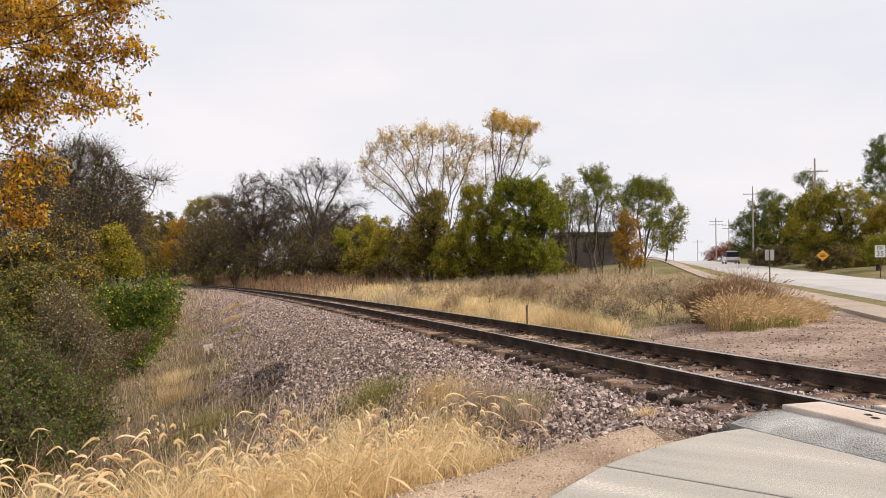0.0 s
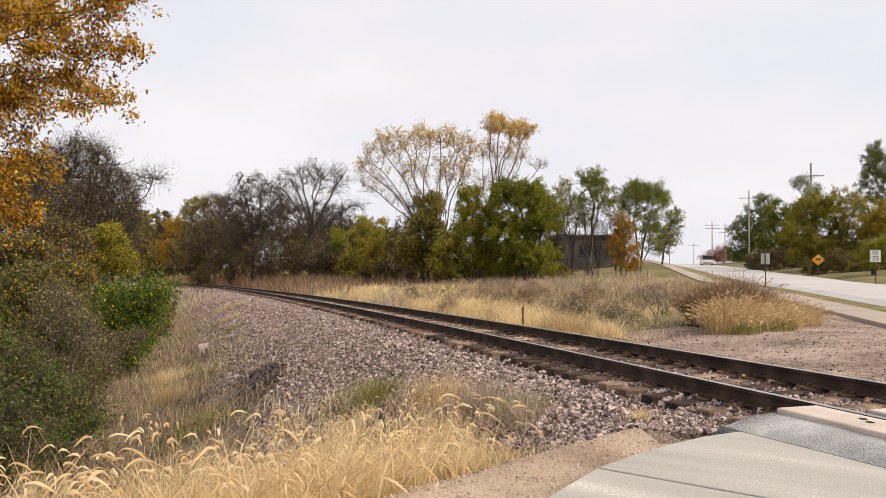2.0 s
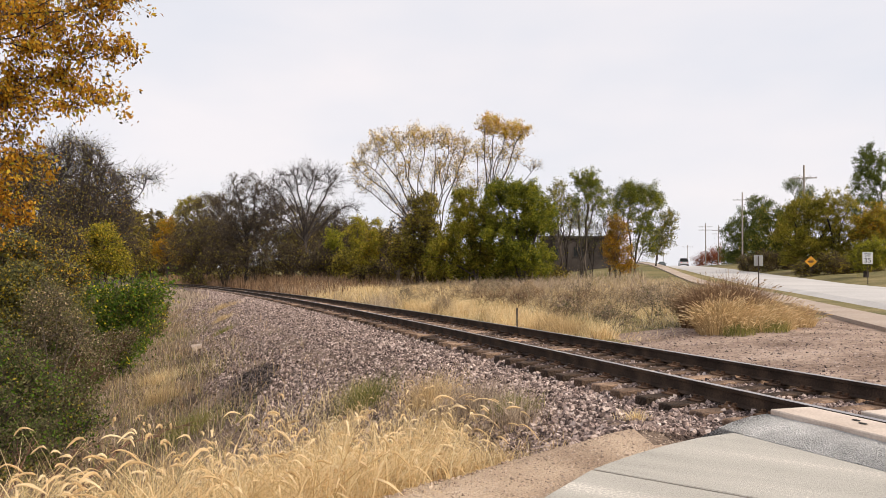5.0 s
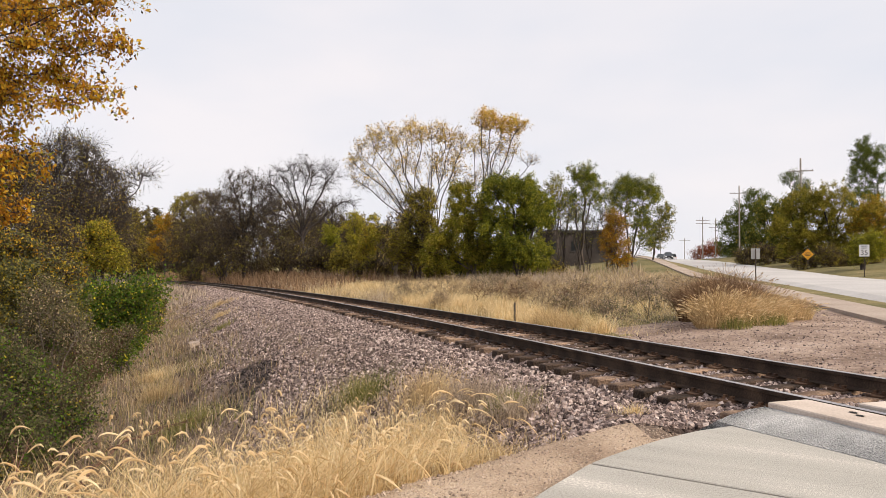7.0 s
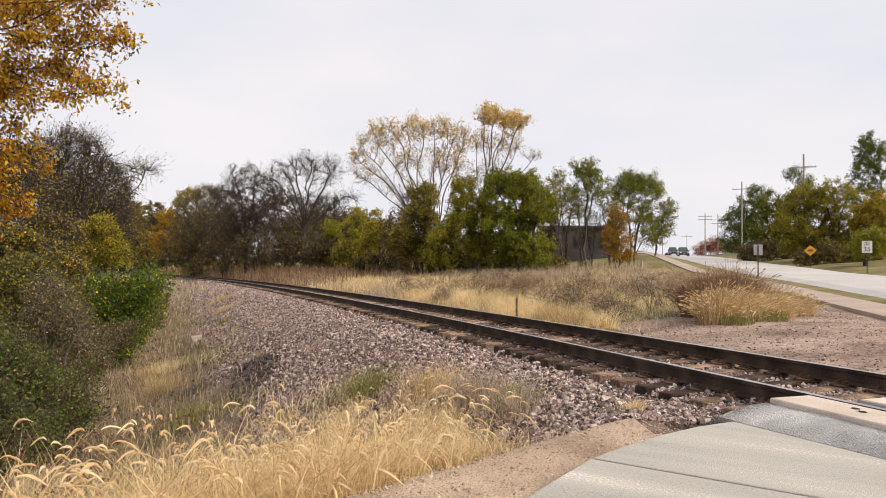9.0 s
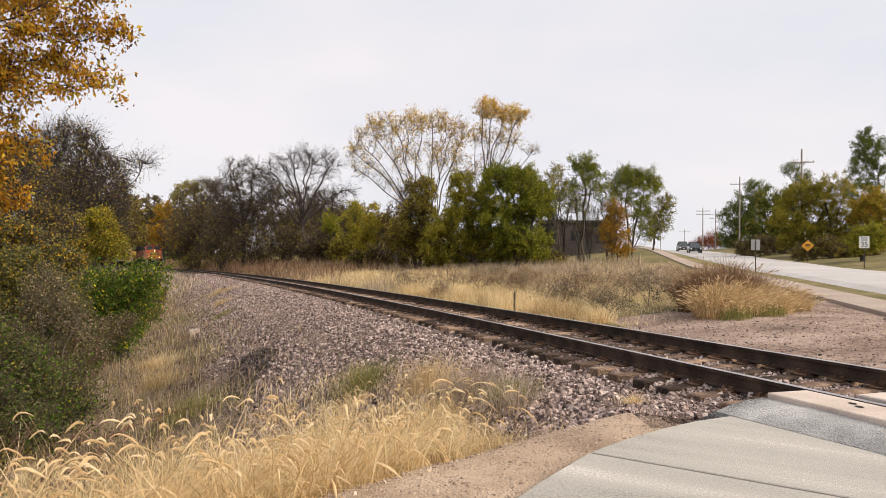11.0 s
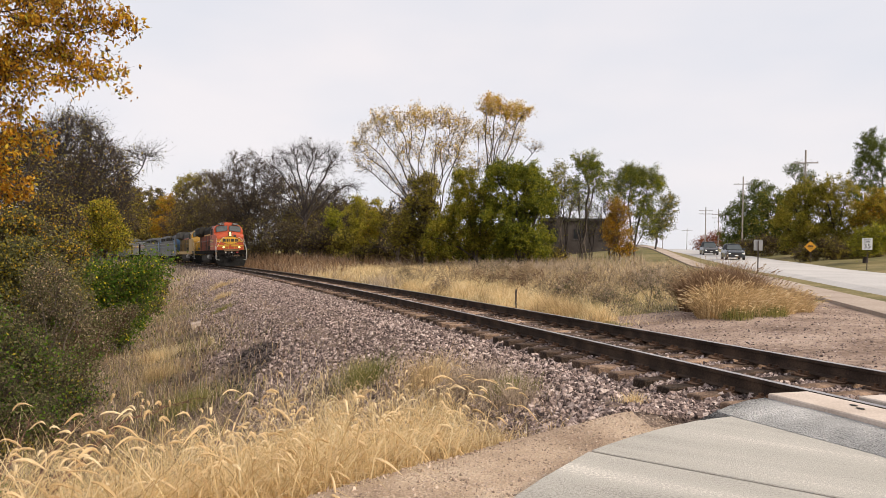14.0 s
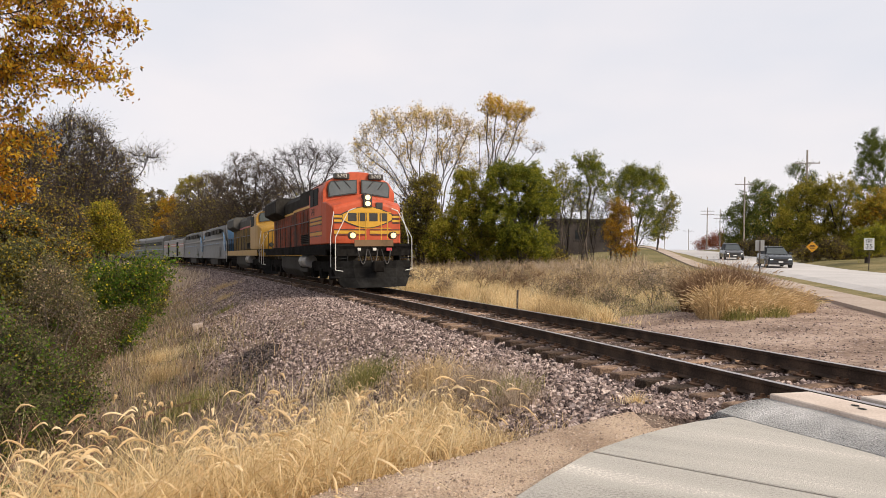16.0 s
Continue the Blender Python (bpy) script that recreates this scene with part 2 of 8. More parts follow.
def ground_z(x, y):
    x, y = np.asarray(x, float).ravel(), np.asarray(y, float).ravel()
    s, o = along(x, y)
    zt = track_z(s)
    field = -0.5 + 0.033 * np.clip(x, -60, 40) + 0.004 * np.clip(y, 0, 120)
    w, l = road_wl(x, y)
    # the right-hand side: a shallow swale beside the bed, then the field, which meets the road
    right = zt - 0.34 - 0.16 * smooth(1.7, 2.8, -o)
    right = right + (field - right) * smooth(2.6, 8.0, -o)
    right += 0.05 * ripple(x, y) * smooth(3, 9, -o)
    rz = road_z(l)
    right = right + (rz - 0.13 - right) * smooth(-2, 6.3, w) * smooth(-35, 5, l)
    bank = 1.1 * smooth(55, 98, l) * (1 - smooth(4.5, 10.0, w)) * smooth(-14, 2, w)
    right += bank
    right += smooth(18.5, 44, w) * 2.2 + 0.3 * smooth(17.6, 20.5, w)
    # the near side: the shoulder of the bed falls to a ditch
    near = zt - 0.335 - 2.0 * smooth(2.0, 8.4, o) + 0.9 * smooth(11, 22, o)
    near += 0.06 * ripple(x * 1.3, y * 1.3) * smooth(2.5, 5, o)
    # the level shelf on which the path lies
    q = -0.691 * (x + 0.75) + 0.723 * (y - 4.05)
    q = np.maximum(q, -0.80 * (x + 2.3) + 0.2 * (y - 2))
    shelf = 0.02 - 0.5 * np.clip(q, 0, None) + 0.015 * ripple(x * 3, y * 3)
    shelf = np.where(s < 60, shelf, -9)
    near = np.maximum(near, shelf)
    near = np.where((s < -10) & (o < 4.5), np.minimum(near, 0.02), near)
    near = np.where((o < 2.3) & (s < -12.2), np.maximum(zt - 0.32, -0.1), near)
    return np.where(o > 0, near, right)


def on_ground(x, y):
    return float(ground_z([x], [y])[0])


# ---- ground ----
def spread(lo, hi, centre, fine, growth):
    out = [centre]
    for sign, end in ((1, hi), (-1, lo)):
        v, d = centre, fine
        while (end - v) * sign > 0:
            v += sign * d
            d *= growth
            out.append(v)
    return np.array(sorted(out))


def sheet(xs, ys, zf):
    gx, gy = np.meshgrid(xs, ys)
    v = np.stack([gx.ravel(), gy.ravel(), zf(gx.ravel(), gy.ravel())], -1)
    nx = len(xs)
    i = (np.arange(len(ys) - 1)[:, None] * nx + np.arange(nx - 1)[None]).ravel()
    return v, np.stack([i, i + 1, i + nx + 1, i + nx], -1)


gv, gf = sheet(spread(-900, 900, 0.5, 0.15, 1.024), spread(-60, 1500, 6.0, 0.15, 1.022), ground_z)
ground = raw("ground", gv, gf, M_FIELD, smooth=True)
tagged(ground, "dry autumn turf and bare brown soil beside the railway", "ground", kind="structure")
ground.data.materials.append(M_SOIL)
ground.data.materials.append(M_LAWN)
_c = gv[gf].mean(1)
_s, _o = along(_c[:, 0], _c[:, 1])
_w, _l = road_wl(_c[:, 0], _c[:, 1])
_idx = np.zeros(len(gf), np.int32)
_edge = 0.9 * ripple(_c[:, 0] * 0.8, _c[:, 1] * 0.8)
_idx[((_o < 0) & (_o > -9 + _edge) & (_s < -3 + _edge)) | ((_o > 0) & (_o < 9.5 + _edge))] = 1
_idx[(_w < 6.6) & (_o < -4) & (_o > -18) & (_s < -1.5 + _edge)] = 1
_idx[(_w > 16.5) | ((_w > -10) & (_l > 55) & (_o < -16)) | ((_w > 7.6) & (_w < 11))] = 2
ground.data.materials.append(M_GRIT)
ground.data.materials.append(M_SLOPE)
_idx[(_o > 0) & (_idx == 1)] = 4
_q = -0.691 * (_c[:, 0] + 0.75) + 0.723 * (_c[:, 1] - 4.05)
_idx[(_q < 0.3 + 0.12 * _edge) & (_c[:, 0] > -2.6) & (_o > 2.5) & (_s < -9)] = 3
ground.data.polygons.foreach_set("material_index", _idx)


# ---- paved surfaces ----
def ribbon(rows, name, mat, label, category, thick=0.12, kind="structure"):
    """A slab through rows of cross-sections (lists of points), with its sides closed."""
    rows = [np.asarray(r, float) for r in rows]
    k = len(rows[0])
    v = np.concatenate(rows)
    low = v.copy()
    low[:, 2] -= thick
    n = len(v)
    f = []
    for i in range(len(rows) - 1):
        for j in range(k - 1):
            a = i * k + j
            f.append((a, a + 1, a + k + 1, a + k))
        for j, flip in ((0, 0), (k - 1, 1)):
            a, b = i * k + j, (i + 1) * k + j
            f.append((a, b, b + n, a + n) if not flip else (b, a, a + n, b + n))
    for i in (0, len(rows) - 1):
        for j in range(k - 1):
            a = i * k + j
            f.append((a + 1, a, a + n, a + 1 + n))
    ob = raw(name, np.concatenate([v, low]), f, mat)
    return tagged(ob, label, category, kind=kind)


ll = np.concatenate([np.arange(-60, 170, 3.0), np.arange(170, 420, 15.0)])
road = ribbon([[(*road_xy(w, l), float(road_z(l)) + c) for w, c in ((9.35, -0.16), (10.1, 0.0), (11.8, 0.04), (13.5, 0.07), (15.2, 0.04), (17.0, 0.0))] for l in ll], "road",
              M_ROAD, "pale grey worn concrete two-lane road climbing to a crest", "road")
sw_l = [-60, -20, 0, 10, 16, 22, 28, 34, 40, 46, 52, 60, 68, 76, 84, 92, 100, 112, 125]
sw_w = np.interp(sw_l, [-60, 20, 40, 52, 68, 84, 100, 125], [7.2, 7.2, 7.2, 7.0, 6.2, 5.2, 4.2, 2.4])
pav = []
for w, l in zip(sw_w, sw_l):
    r = []
    for e in (-0.75, 0.75):
        x, y = road_xy(w + e, l)
        r.append((x, y, max(on_ground(x, y), float(road_z(l)) - 0.2) + 0.1))
    pav.append(r)
ribbon(pav, "pavement", M_FOOTWAY, "pale concrete footway running beside the road", "footway", 0.2)

# the footway on which the view stands: slabs with joints
def slab(name, pts, z, mat, thick, label):
    bm = bmesh.new()
    vs = [bm.verts.new((x, y, z + dz)) for x, y, dz in pts]
    f = bm.faces.new(vs)
    ex = bmesh.ops.extrude_face_region(bm, geom=[f])
    for v in ex["geom"]:
        if isinstance(v, bmesh.types.BMVert):
            v.co.z -= thick
    bmesh.ops.recalc_face_normals(bm, faces=bm.faces[:])
    ob = part(name, bm, mat, None, "", bevel=0.006)
    return ob


slabs = thing("concrete_footway", Matrix(), "grey broom-finished concrete footway slabs beside the crossing", "footway", kind="structure")
for pts in ([(1.125, 5.02), (1.3, 5.2), (1.54, 5.43), (1.83, 5.68), (2.2, 5.95), (2.58, 6.14), (2.91, 5.53), (3.17, 4.99), (4.24, 2.79)],
            [(-1.4, 1.2), (-0.5, 2.8), (0.45, 4.02), (0.7, 4.42), (1.1, 4.99), (4.225, 2.755), (4.6, 2.0), (4.6, 0.6)],
            [(-1.42, 1.18), (4.62, 0.58), (4.0, -6.0), (-2.6, -6.0)]):
    ob = slab("slab", [(x, y, 0) for x, y in pts], 0.055, M_CONCRETE, 0.14, "")
    ob.parent = slabs
# asphalt apron that ramps from the footway up to the crossing panels
def apron():
    rows = []
    for s in np.arange(-13.55, -24.1, -0.35):
        a = []
        edge = float(np.interp(s, [-20, -15, -13.7], [1.5, 1.57, 1.79]))
        for o, z in ((edge, None), (edge * 0.7 + 0.38, 0.1), (edge * 0.35 + 0.83, 0.14), (1.27, 0.158)):
            P = track(s, o)
            zz = track_z(s) - 0.2 + (0.06 if z is None else z)
            a.append((P[0], P[1], 0.06 if z is None else zz + 0.006 * math.sin(s * 5 + o * 23)))
        rows.append(a)
    first = [(p[0] - 0.12, p[1] + 0.2, p[2] - 0.15) for p in rows[0]]
    return ribbon([first] + rows, "asphalt_apron", M_ASPHALT, "rough grey asphalt apron between footway and crossing panels", "asphalt", 0.2)


apron()

# ---- railway track ----
SP, PH = 0.495, -13.04
railway = thing("railway_track", Matrix(), "single railway track with rusty rails on weathered wooden ties", "railway track", kind="structure")
bm = bmesh.new()
box(bm, -1.295, 1.295, -0.115, 0.115, -0.17, 0.0)
for v in bm.verts:
    v.co += Vector((rng.uniform(-0.012, 0.012), rng.uniform(-0.01, 0.01), rng.uniform(-0.006, 0.006)))
tie_first = part("tie", bm, M_TIE, railway, bevel=0.012)
tie_mesh = tie_first.data
pbm = bmesh.new()
box(pbm, -0.19, 0.19, -0.095, 0.095, 0.0, 0.018)
box(pbm, -0.115, -0.075, -0.095, 0.095, 0.018, 0.034)
box(pbm, 0.075, 0.115, -0.095, 0.095, 0.018, 0.034)
for sx in (-0.095, 0.095):
    for sy in (-0.05, 0.05):
        box(pbm, sx - 0.02, sx + 0.02, sy - 0.016, sy + 0.016, 0.03, 0.062)
plate_first = part("tie_plate", pbm, M_PLATE, tie_first, "rusty steel tie plate with spikes")
plate_mesh = plate_first.data
CANT = 0.04



N_TIES = 300
for i in range(N_TIES):
    s = PH + SP * (i - 24)
    if s < -24:
        continue
    P = track(s)
    r = random.Random(i)
    m = pose(float(P[0]), float(P[1]), float(P[2]) - 0.19 + 0.02, 0, 0, math.degrees(heading(s)) - 90 + r.uniform(-0.7, 0.7)) @ pose(r.uniform(-0.035, 0.035), r.uniform(-0.015, 0.015), r.uniform(-0.008, 0.004), 0, -1.5, 0)
    if i == 24:
        tie = tie_first
    else:
        tie = new("tie", tie_mesh)
        tie.parent = railway
    tie.matrix_basis = m
    if s < 22:
        for sx in (-GAUGE / 2, GAUGE / 2):
            if i == 24 and sx < 0:
                pl = plate_first
            else:
                pl = new("tie_plate", plate_mesh)
                pl.parent = tie
            pl.matrix_basis = pose(sx, 0, 0.001)
# the rails: a T section swept along the line
SECT = [(-0.036, 0.0), (-0.034, -0.036), (-0.009, -0.045), (-0.009, -0.145), (-0.07, -0.162), (-0.07, -0.172),
        (0.07, -0.172), (0.07, -0.162), (0.009, -0.145), (0.009, -0.045), (0.034, -0.036), (0.036, 0.0), (0.02, 0.004), (-0.02, 0.004)]
RS = np.concatenate([np.arange(-40, 40, 0.7), np.arange(40, 600, 3.0)])
for side, lift in ((1, 0.0), (-1, CANT)):
    v, f = [], []
    k = len(SECT)
    for s in RS:
        for a, b in SECT:
            v.append(track(s, side * GAUGE / 2 + a, lift + b))
    for i in range(len(RS) - 1):
        for j in range(k):
            a, b = i * k + j, i * k + (j + 1) % k
            f.append((a, b, b + k, a + k))
    ob = raw("rail", np.array(v), f, M_RAIL, railway, "long steel rail with a worn shiny head" if side > 0 else "")
    ob.data.materials.append(M_RAILTOP)
    ob.data.polygons.foreach_set("material_index", np.tile([0] * (k - 3) + [1, 1, 1], len(RS) - 1).astype(np.int32))

# crossing panels of concrete: two between the rails' outer sides and one between the rails
crossing = thing("crossing_panels", Matrix(), "pale concrete railway crossing panels with dark lifting slots", "crossing panel", kind="structure")
for o0, o1, s1 in ((0.82, 1.27, -13.57), (-0.64, 0.64, -13.95), (-1.3, -0.82, -13.6)):
    bm = bmesh.new()
    for a in np.arange(s1, -24, -2.5):
        pts = []
        for s in (a - 0.012, a - 1.25, a - 2.488):
            pts.append(((track(s, o0, 0.0 + (CANT if o0 < -0.7 else CANT * 0.5 if o0 < 0 else 0))), track(s, o1, 0.0 + (CANT * 0.5 if o1 < 0.7 and o0 < 0 else 0))))
        quads = []
        for lo in (0, -0.22):
            quads.append([[bm.verts.new((p[0], p[1], p[2] + lo)) for p in pr] for pr in pts])
        t, b = quads
        for i in range(2):
            bm.faces.new((t[i][0], t[i][1], t[i + 1][1], t[i + 1][0]))
            for j in (0, 1):
                bm.faces.new((t[i][j], t[i + 1][j], b[i + 1][j], b[i][j]))
        for i in (0, 2):
            bm.faces.new((t[i][0], t[i][1], b[i][1], b[i][0]))
    bmesh.ops.recalc_face_normals(bm, faces=bm.faces[:])
    part("panel", bm, M_PANEL, crossing, bevel=0.01)
    if o0 > 0:
        for a in np.arange(s1 - 0.65, -24, -1.1):
            for da, do in ((0, 0.0), (-0.12, 0.06)):
                bm = bmesh.new()
                P = track(a + da, 0.97 + do, 0.004)
                cyl(bm, P, P + np.array([0, 0, 0.002]), 0.035, 0.035, 10)
                for v in bm.verts:
                    d = v.co - Vector(P)
                    v.co = Vector(P) + Vector((d.x * 0.6 + 0.5 * d.y, -d.x * 0.8 + d.y * 0.7, d.z))
                part("lifting_slot", bm, M_BLACK, crossing, "dark lifting slot")
for o in (0.79, 0.68):
    v, f = [], []
    for i, s in enumerate(np.arange(-13.7 if o > 0.7 else -14.05, -24, -0.5)):
        for d, z in ((-0.03, -0.012), (0.03, -0.012), (0.03, -0.1), (-0.03, -0.1)):
            v.append(track(s, o + d, z))
        if i:
            for j in range(4):
                a, b = (i - 1) * 4 + j, (i - 1) * 4 + (j + 1) % 4
                f.append((a, b, b + 4, a + 4))
    raw("flangeway_seal", v, f, M_BLACK, crossing, "black rubber flangeway strip")

# ---- ballast: the bed, then its stones ----
bed_rows = []
for s in np.concatenate([np.arange(-13.3, 60, 0.8), np.arange(60, 400, 4.0)]):
    r = []
    for o in (-2.6, -1.9, -1.35, -0.95, 0.0, 0.95, 1.35, 1.75, 2.4, 3.2, 4.2, 5.2, 6.4):
        P = track(s, o)
        base = on_ground(P[0], P[1])
        top = track_z(s) - (0.198 if abs(o) < 0.5 else 0.22 if abs(o) < 1 else 0.325) - 0.4 * max(0.0, abs(o) - 1.75)
        crest = max(base + 0.005, top) if o < 6 else base - 0.05
        if o == -2.6:
            crest = base - 0.03
        r.append((P[0], P[1], crest + 0.02 * float(ripple(P[0] * 4, P[1] * 4)) * (abs(o) > 1.4)))
    bed_rows.append(r)
BED = np.array(bed_rows)
bed = ribbon(bed_rows, "ballast_bed", M_GRAVEL, "pinkish grey crushed stone ballast bed under the track", "ballast", 0.3)
BED_S = np.concatenate([np.arange(-13.3, 60, 0.8), np.arange(60, 400, 4.0)])
BED_O = np.array([-2.6, -1.9, -1.35, -0.95, 0.0, 0.95, 1.35, 1.75, 2.4, 3.2, 4.2, 5.2, 6.4])


def bed_z(s, o):
    i = np.clip(np.searchsorted(BED_S, s) - 1, 0, len(BED_S) - 2)
    u = np.clip((s - BED_S[i]) / (BED_S[i + 1] - BED_S[i]), 0, 1)
    j = np.clip(np.searchsorted(BED_O, o) - 1, 0, len(BED_O) - 2)
    w = np.clip((o - BED_O[j]) / (BED_O[j + 1] - BED_O[j]), 0, 1)
    Z = BED[:, :, 2]
    return (Z[i, j] * (1 - w) + Z[i, j + 1] * w) * (1 - u) + (Z[i + 1, j] * (1 - w) + Z[i + 1, j + 1] * w) * u


_ib = bmesh.new()
bmesh.ops.create_icosphere(_ib, subdivisions=1, radius=1.0)
ICO_V = np.array([v.co[:] for v in _ib.verts])
ICO_F = np.array([[v.index for v in f.verts] for f in _ib.faces])
_ib.free()
OCT_V = np.array([(1, 0, 0), (-1, 0, 0), (0, 1, 0), (0, -1, 0), (0, 0, 1), (0, 0, -1)], float)
OCT_F = np.array([(0, 2, 4), (2, 1, 4), (1, 3, 4), (3, 0, 4), (2, 0, 5), (1, 2, 5), (3, 1, 5), (0, 3, 5)])


def turns(n, flat=False):
    q = rng.normal(size=(n, 4))
    if flat:
        q[:, 1:3] *= 0.25
    q /= np.linalg.norm(q, axis=1)[:, None]
    w, x, y, z = q.T
    return np.stack([np.stack([1 - 2 * (y * y + z * z), 2 * (x * y - w * z), 2 * (x * z + w * y)], -1),
                     np.stack([2 * (x * y + w * z), 1 - 2 * (x * x + z * z), 2 * (y * z - w * x)], -1),
                     np.stack([2 * (x * z - w * y), 2 * (y * z + w * x), 1 - 2 * (x * x + y * y)], -1)], 1)


def rubble(P, size, BV=OCT_V, BF=OCT_F):
    """Angular stones of the given sizes at the points P."""
    n, k = len(P), len(BV)
    v = BV[None] * (1 + rng.uniform(-0.32, 0.32, (n, k, 1))) * (size[:, None] * np.array([1, 0.78, 0.6]) * rng.uniform(0.75, 1.25, (n, 3)))[:, None]
    v = np.einsum("nij,nkj->nki", turns(n), v) + P[:, None]
    f = BF[None] + (np.arange(n) * k)[:, None, None]
    return v.reshape(-1, 3), f.reshape(-1, 3)


# loose stones, dense near the crossing and thinner along the bed
n = 165000
u = rng.random(n)
ss = -13.2 + 85 * u ** 2.2
oo = np.where(rng.random(n) < 0.32, rng.uniform(-2.3, 1.35, n), 1.0 + rng.beta(1.1, 1.35, n) * 5.35)
phase = (ss - PH) / SP
on_tie = (np.abs(phase - np.round(phase)) < 0.26) & (np.abs(oo) < 1.33) & (rng.random(n) < 0.97)
ss, oo = ss[~on_tie], oo[~on_tie]
n = len(ss)
stone_p = track(ss, oo)
stone_p[:, 2] = bed_z(ss, oo) + rng.uniform(-0.015, 0.025, n)
stone_size = np.clip(rng.lognormal(-3.42, 0.33, n), 0.016, 0.062) * (1 + 0.014 * np.clip(ss, 0, 80))
CUBE_V = np.array([(x, y, z) for x in (-1, 1) for y in (-1, 1) for z in (-1, 1)], float) * 0.66
CUBE_F = np.array([(0, 1, 3), (0, 3, 2), (4, 6, 7), (4, 7, 5), (0, 4, 5), (0, 5, 1), (2, 3, 7), (2, 7, 6), (0, 2, 6), (0, 6, 4), (1, 5, 7), (1, 7, 3)])
stain = ((ss + 2.0) / 2.6) ** 2 + ((oo - 5.0 + 0.12 * ss) / 0.75) ** 2 + 0.5 * ripple(stone_p[:, 0] * 2, stone_p[:, 1] * 2)
dirty = stain < 0.9
near_by = ss < -5
for pick_from, shape, mat in ((near_by & ~dirty, (CUBE_V, CUBE_F), M_STONE), (~near_by & ~dirty, (OCT_V, OCT_F), M_STONE), (dirty, (OCT_V, OCT_F), M_STONE_OILY)):
    v, f = rubble(stone_p[pick_from], stone_size[pick_from] * (0.77 if shape[0] is CUBE_V else 0.92), *shape)
    ob = raw("loose_stones", v, f, mat, bed)
    ob["kind"] = "stuff"

# the stones nearest the footway, one by one
shapes = []
for i in range(6):
    v, f = rubble(np.zeros((1, 3)), np.array([0.042]), ICO_V, ICO_F)
    me = bpy.data.meshes.new("stone")
    me.from_pydata(v.tolist(), [], f.tolist())
    me.materials.append(M_STONE_PIECE)
    shapes.append(me)
for i in range(300):
    s, o = rng.uniform(-13.1, -9.5), rng.uniform(1.35, 3.0)
    P = track(s, o)
    st = new("stone", shapes[i % 6])
    st.parent = bed
    st.matrix_basis = pose(float(P[0]), float(P[1]), float(bed_z(np.array([s]), np.array([o]))[0]) + 0.02, rng.uniform(0, 360), rng.uniform(0, 360), rng.uniform(0, 360)) @ Matrix.Scale(rng.uniform(0.6, 1.15), 4)

# ---- plants ----
M_BARK = material("grey_bark", [(0.045, 0.038, 0.034), (0.09, 0.075, 0.065), (0.15, 0.125, 0.105)], 2.5, 0.95, 0.3, fine=8)
M_BARK_PALE = material("pale_bark", [(0.10, 0.08, 0.065), (0.17, 0.14, 0.115), (0.25, 0.21, 0.175)], 2.5, 0.95, 0.3, fine=8)
M_STALK = material("reddish_dead_stalk", [(0.06, 0.03, 0.022), (0.12, 0.062, 0.045), (0.2, 0.11, 0.08)], 6, 0.9)
M_TWIG_DARK = material("dark_twigs", [(0.035, 0.029, 0.028), (0.06, 0.05, 0.047), (0.1, 0.083, 0.076)], 2.0, 0.95, 0.1, fine=8)


def leafage(name, colors, island=0.9, light=0.48):
    return material(name, colors, 0.35, 0.6, 0.0, island=island, fine=6, width=0.42, through_light=light, spec=0.1)


LEAF = {
    "gold": leafage("golden_leaves", [(0.26, 0.14, 0.016), (0.58, 0.33, 0.024), (0.74, 0.46, 0.045), (0.56, 0.47, 0.06)]),
    "amber": leafage("amber_leaves", [(0.24, 0.1, 0.012), (0.48, 0.22, 0.018), (0.62, 0.33, 0.03)]),
    "pale": leafage("pale_yellow_leaves", [(0.5, 0.31, 0.07), (0.78, 0.55, 0.16), (0.86, 0.68, 0.3)]),
    "green": leafage("green_leaves", [(0.06, 0.075, 0.011), (0.16, 0.18, 0.018), (0.28, 0.28, 0.028), (0.44, 0.4, 0.04)]),
    "deep": leafage("deep_green_leaves", [(0.04, 0.055, 0.014), (0.1, 0.125, 0.026), (0.18, 0.205, 0.045)]),
    "olive": leafage("olive_leaves", [(0.1, 0.088, 0.018), (0.225, 0.195, 0.03), (0.37, 0.305, 0.045), (0.5, 0.385, 0.06)]),
    "lime": leafage("yellow_green_leaves", [(0.14, 0.15, 0.016), (0.32, 0.3, 0.03), (0.55, 0.46, 0.045)]),
    "orange": leafage("orange_leaves", [(0.22, 0.1, 0.012), (0.42, 0.21, 0.018), (0.55, 0.32, 0.03)]),
    "red": leafage("red_leaves", [(0.14, 0.04, 0.018), (0.28, 0.08, 0.03), (0.36, 0.13, 0.05)]),
    "dusk": leafage("withered_brown_leaves", [(0.05, 0.038, 0.028), (0.1, 0.077, 0.052), (0.18, 0.135, 0.08)]),
    "fawn": leafage("faded_fawn_leaves", [(0.2, 0.145, 0.105), (0.38, 0.29, 0.21), (0.56, 0.45, 0.34)]),
    "sage": leafage("grey_green_leaves", [(0.06, 0.065, 0.03), (0.13, 0.135, 0.055), (0.25, 0.23, 0.11)]),
    "ivy": leafage("bright_green_leaves", [(0.035, 0.075, 0.01), (0.085, 0.16, 0.018), (0.16, 0.25, 0.03)]),
    "straw": leafage("dry_straw_leaves", [(0.3, 0.21, 0.11), (0.52, 0.39, 0.22), (0.68, 0.55, 0.36)]),
    "yellow": leafage("bright_yellow_leaves", [(0.4, 0.36, 0.02), (0.68, 0.58, 0.03), (0.8, 0.7, 0.07)]),
}


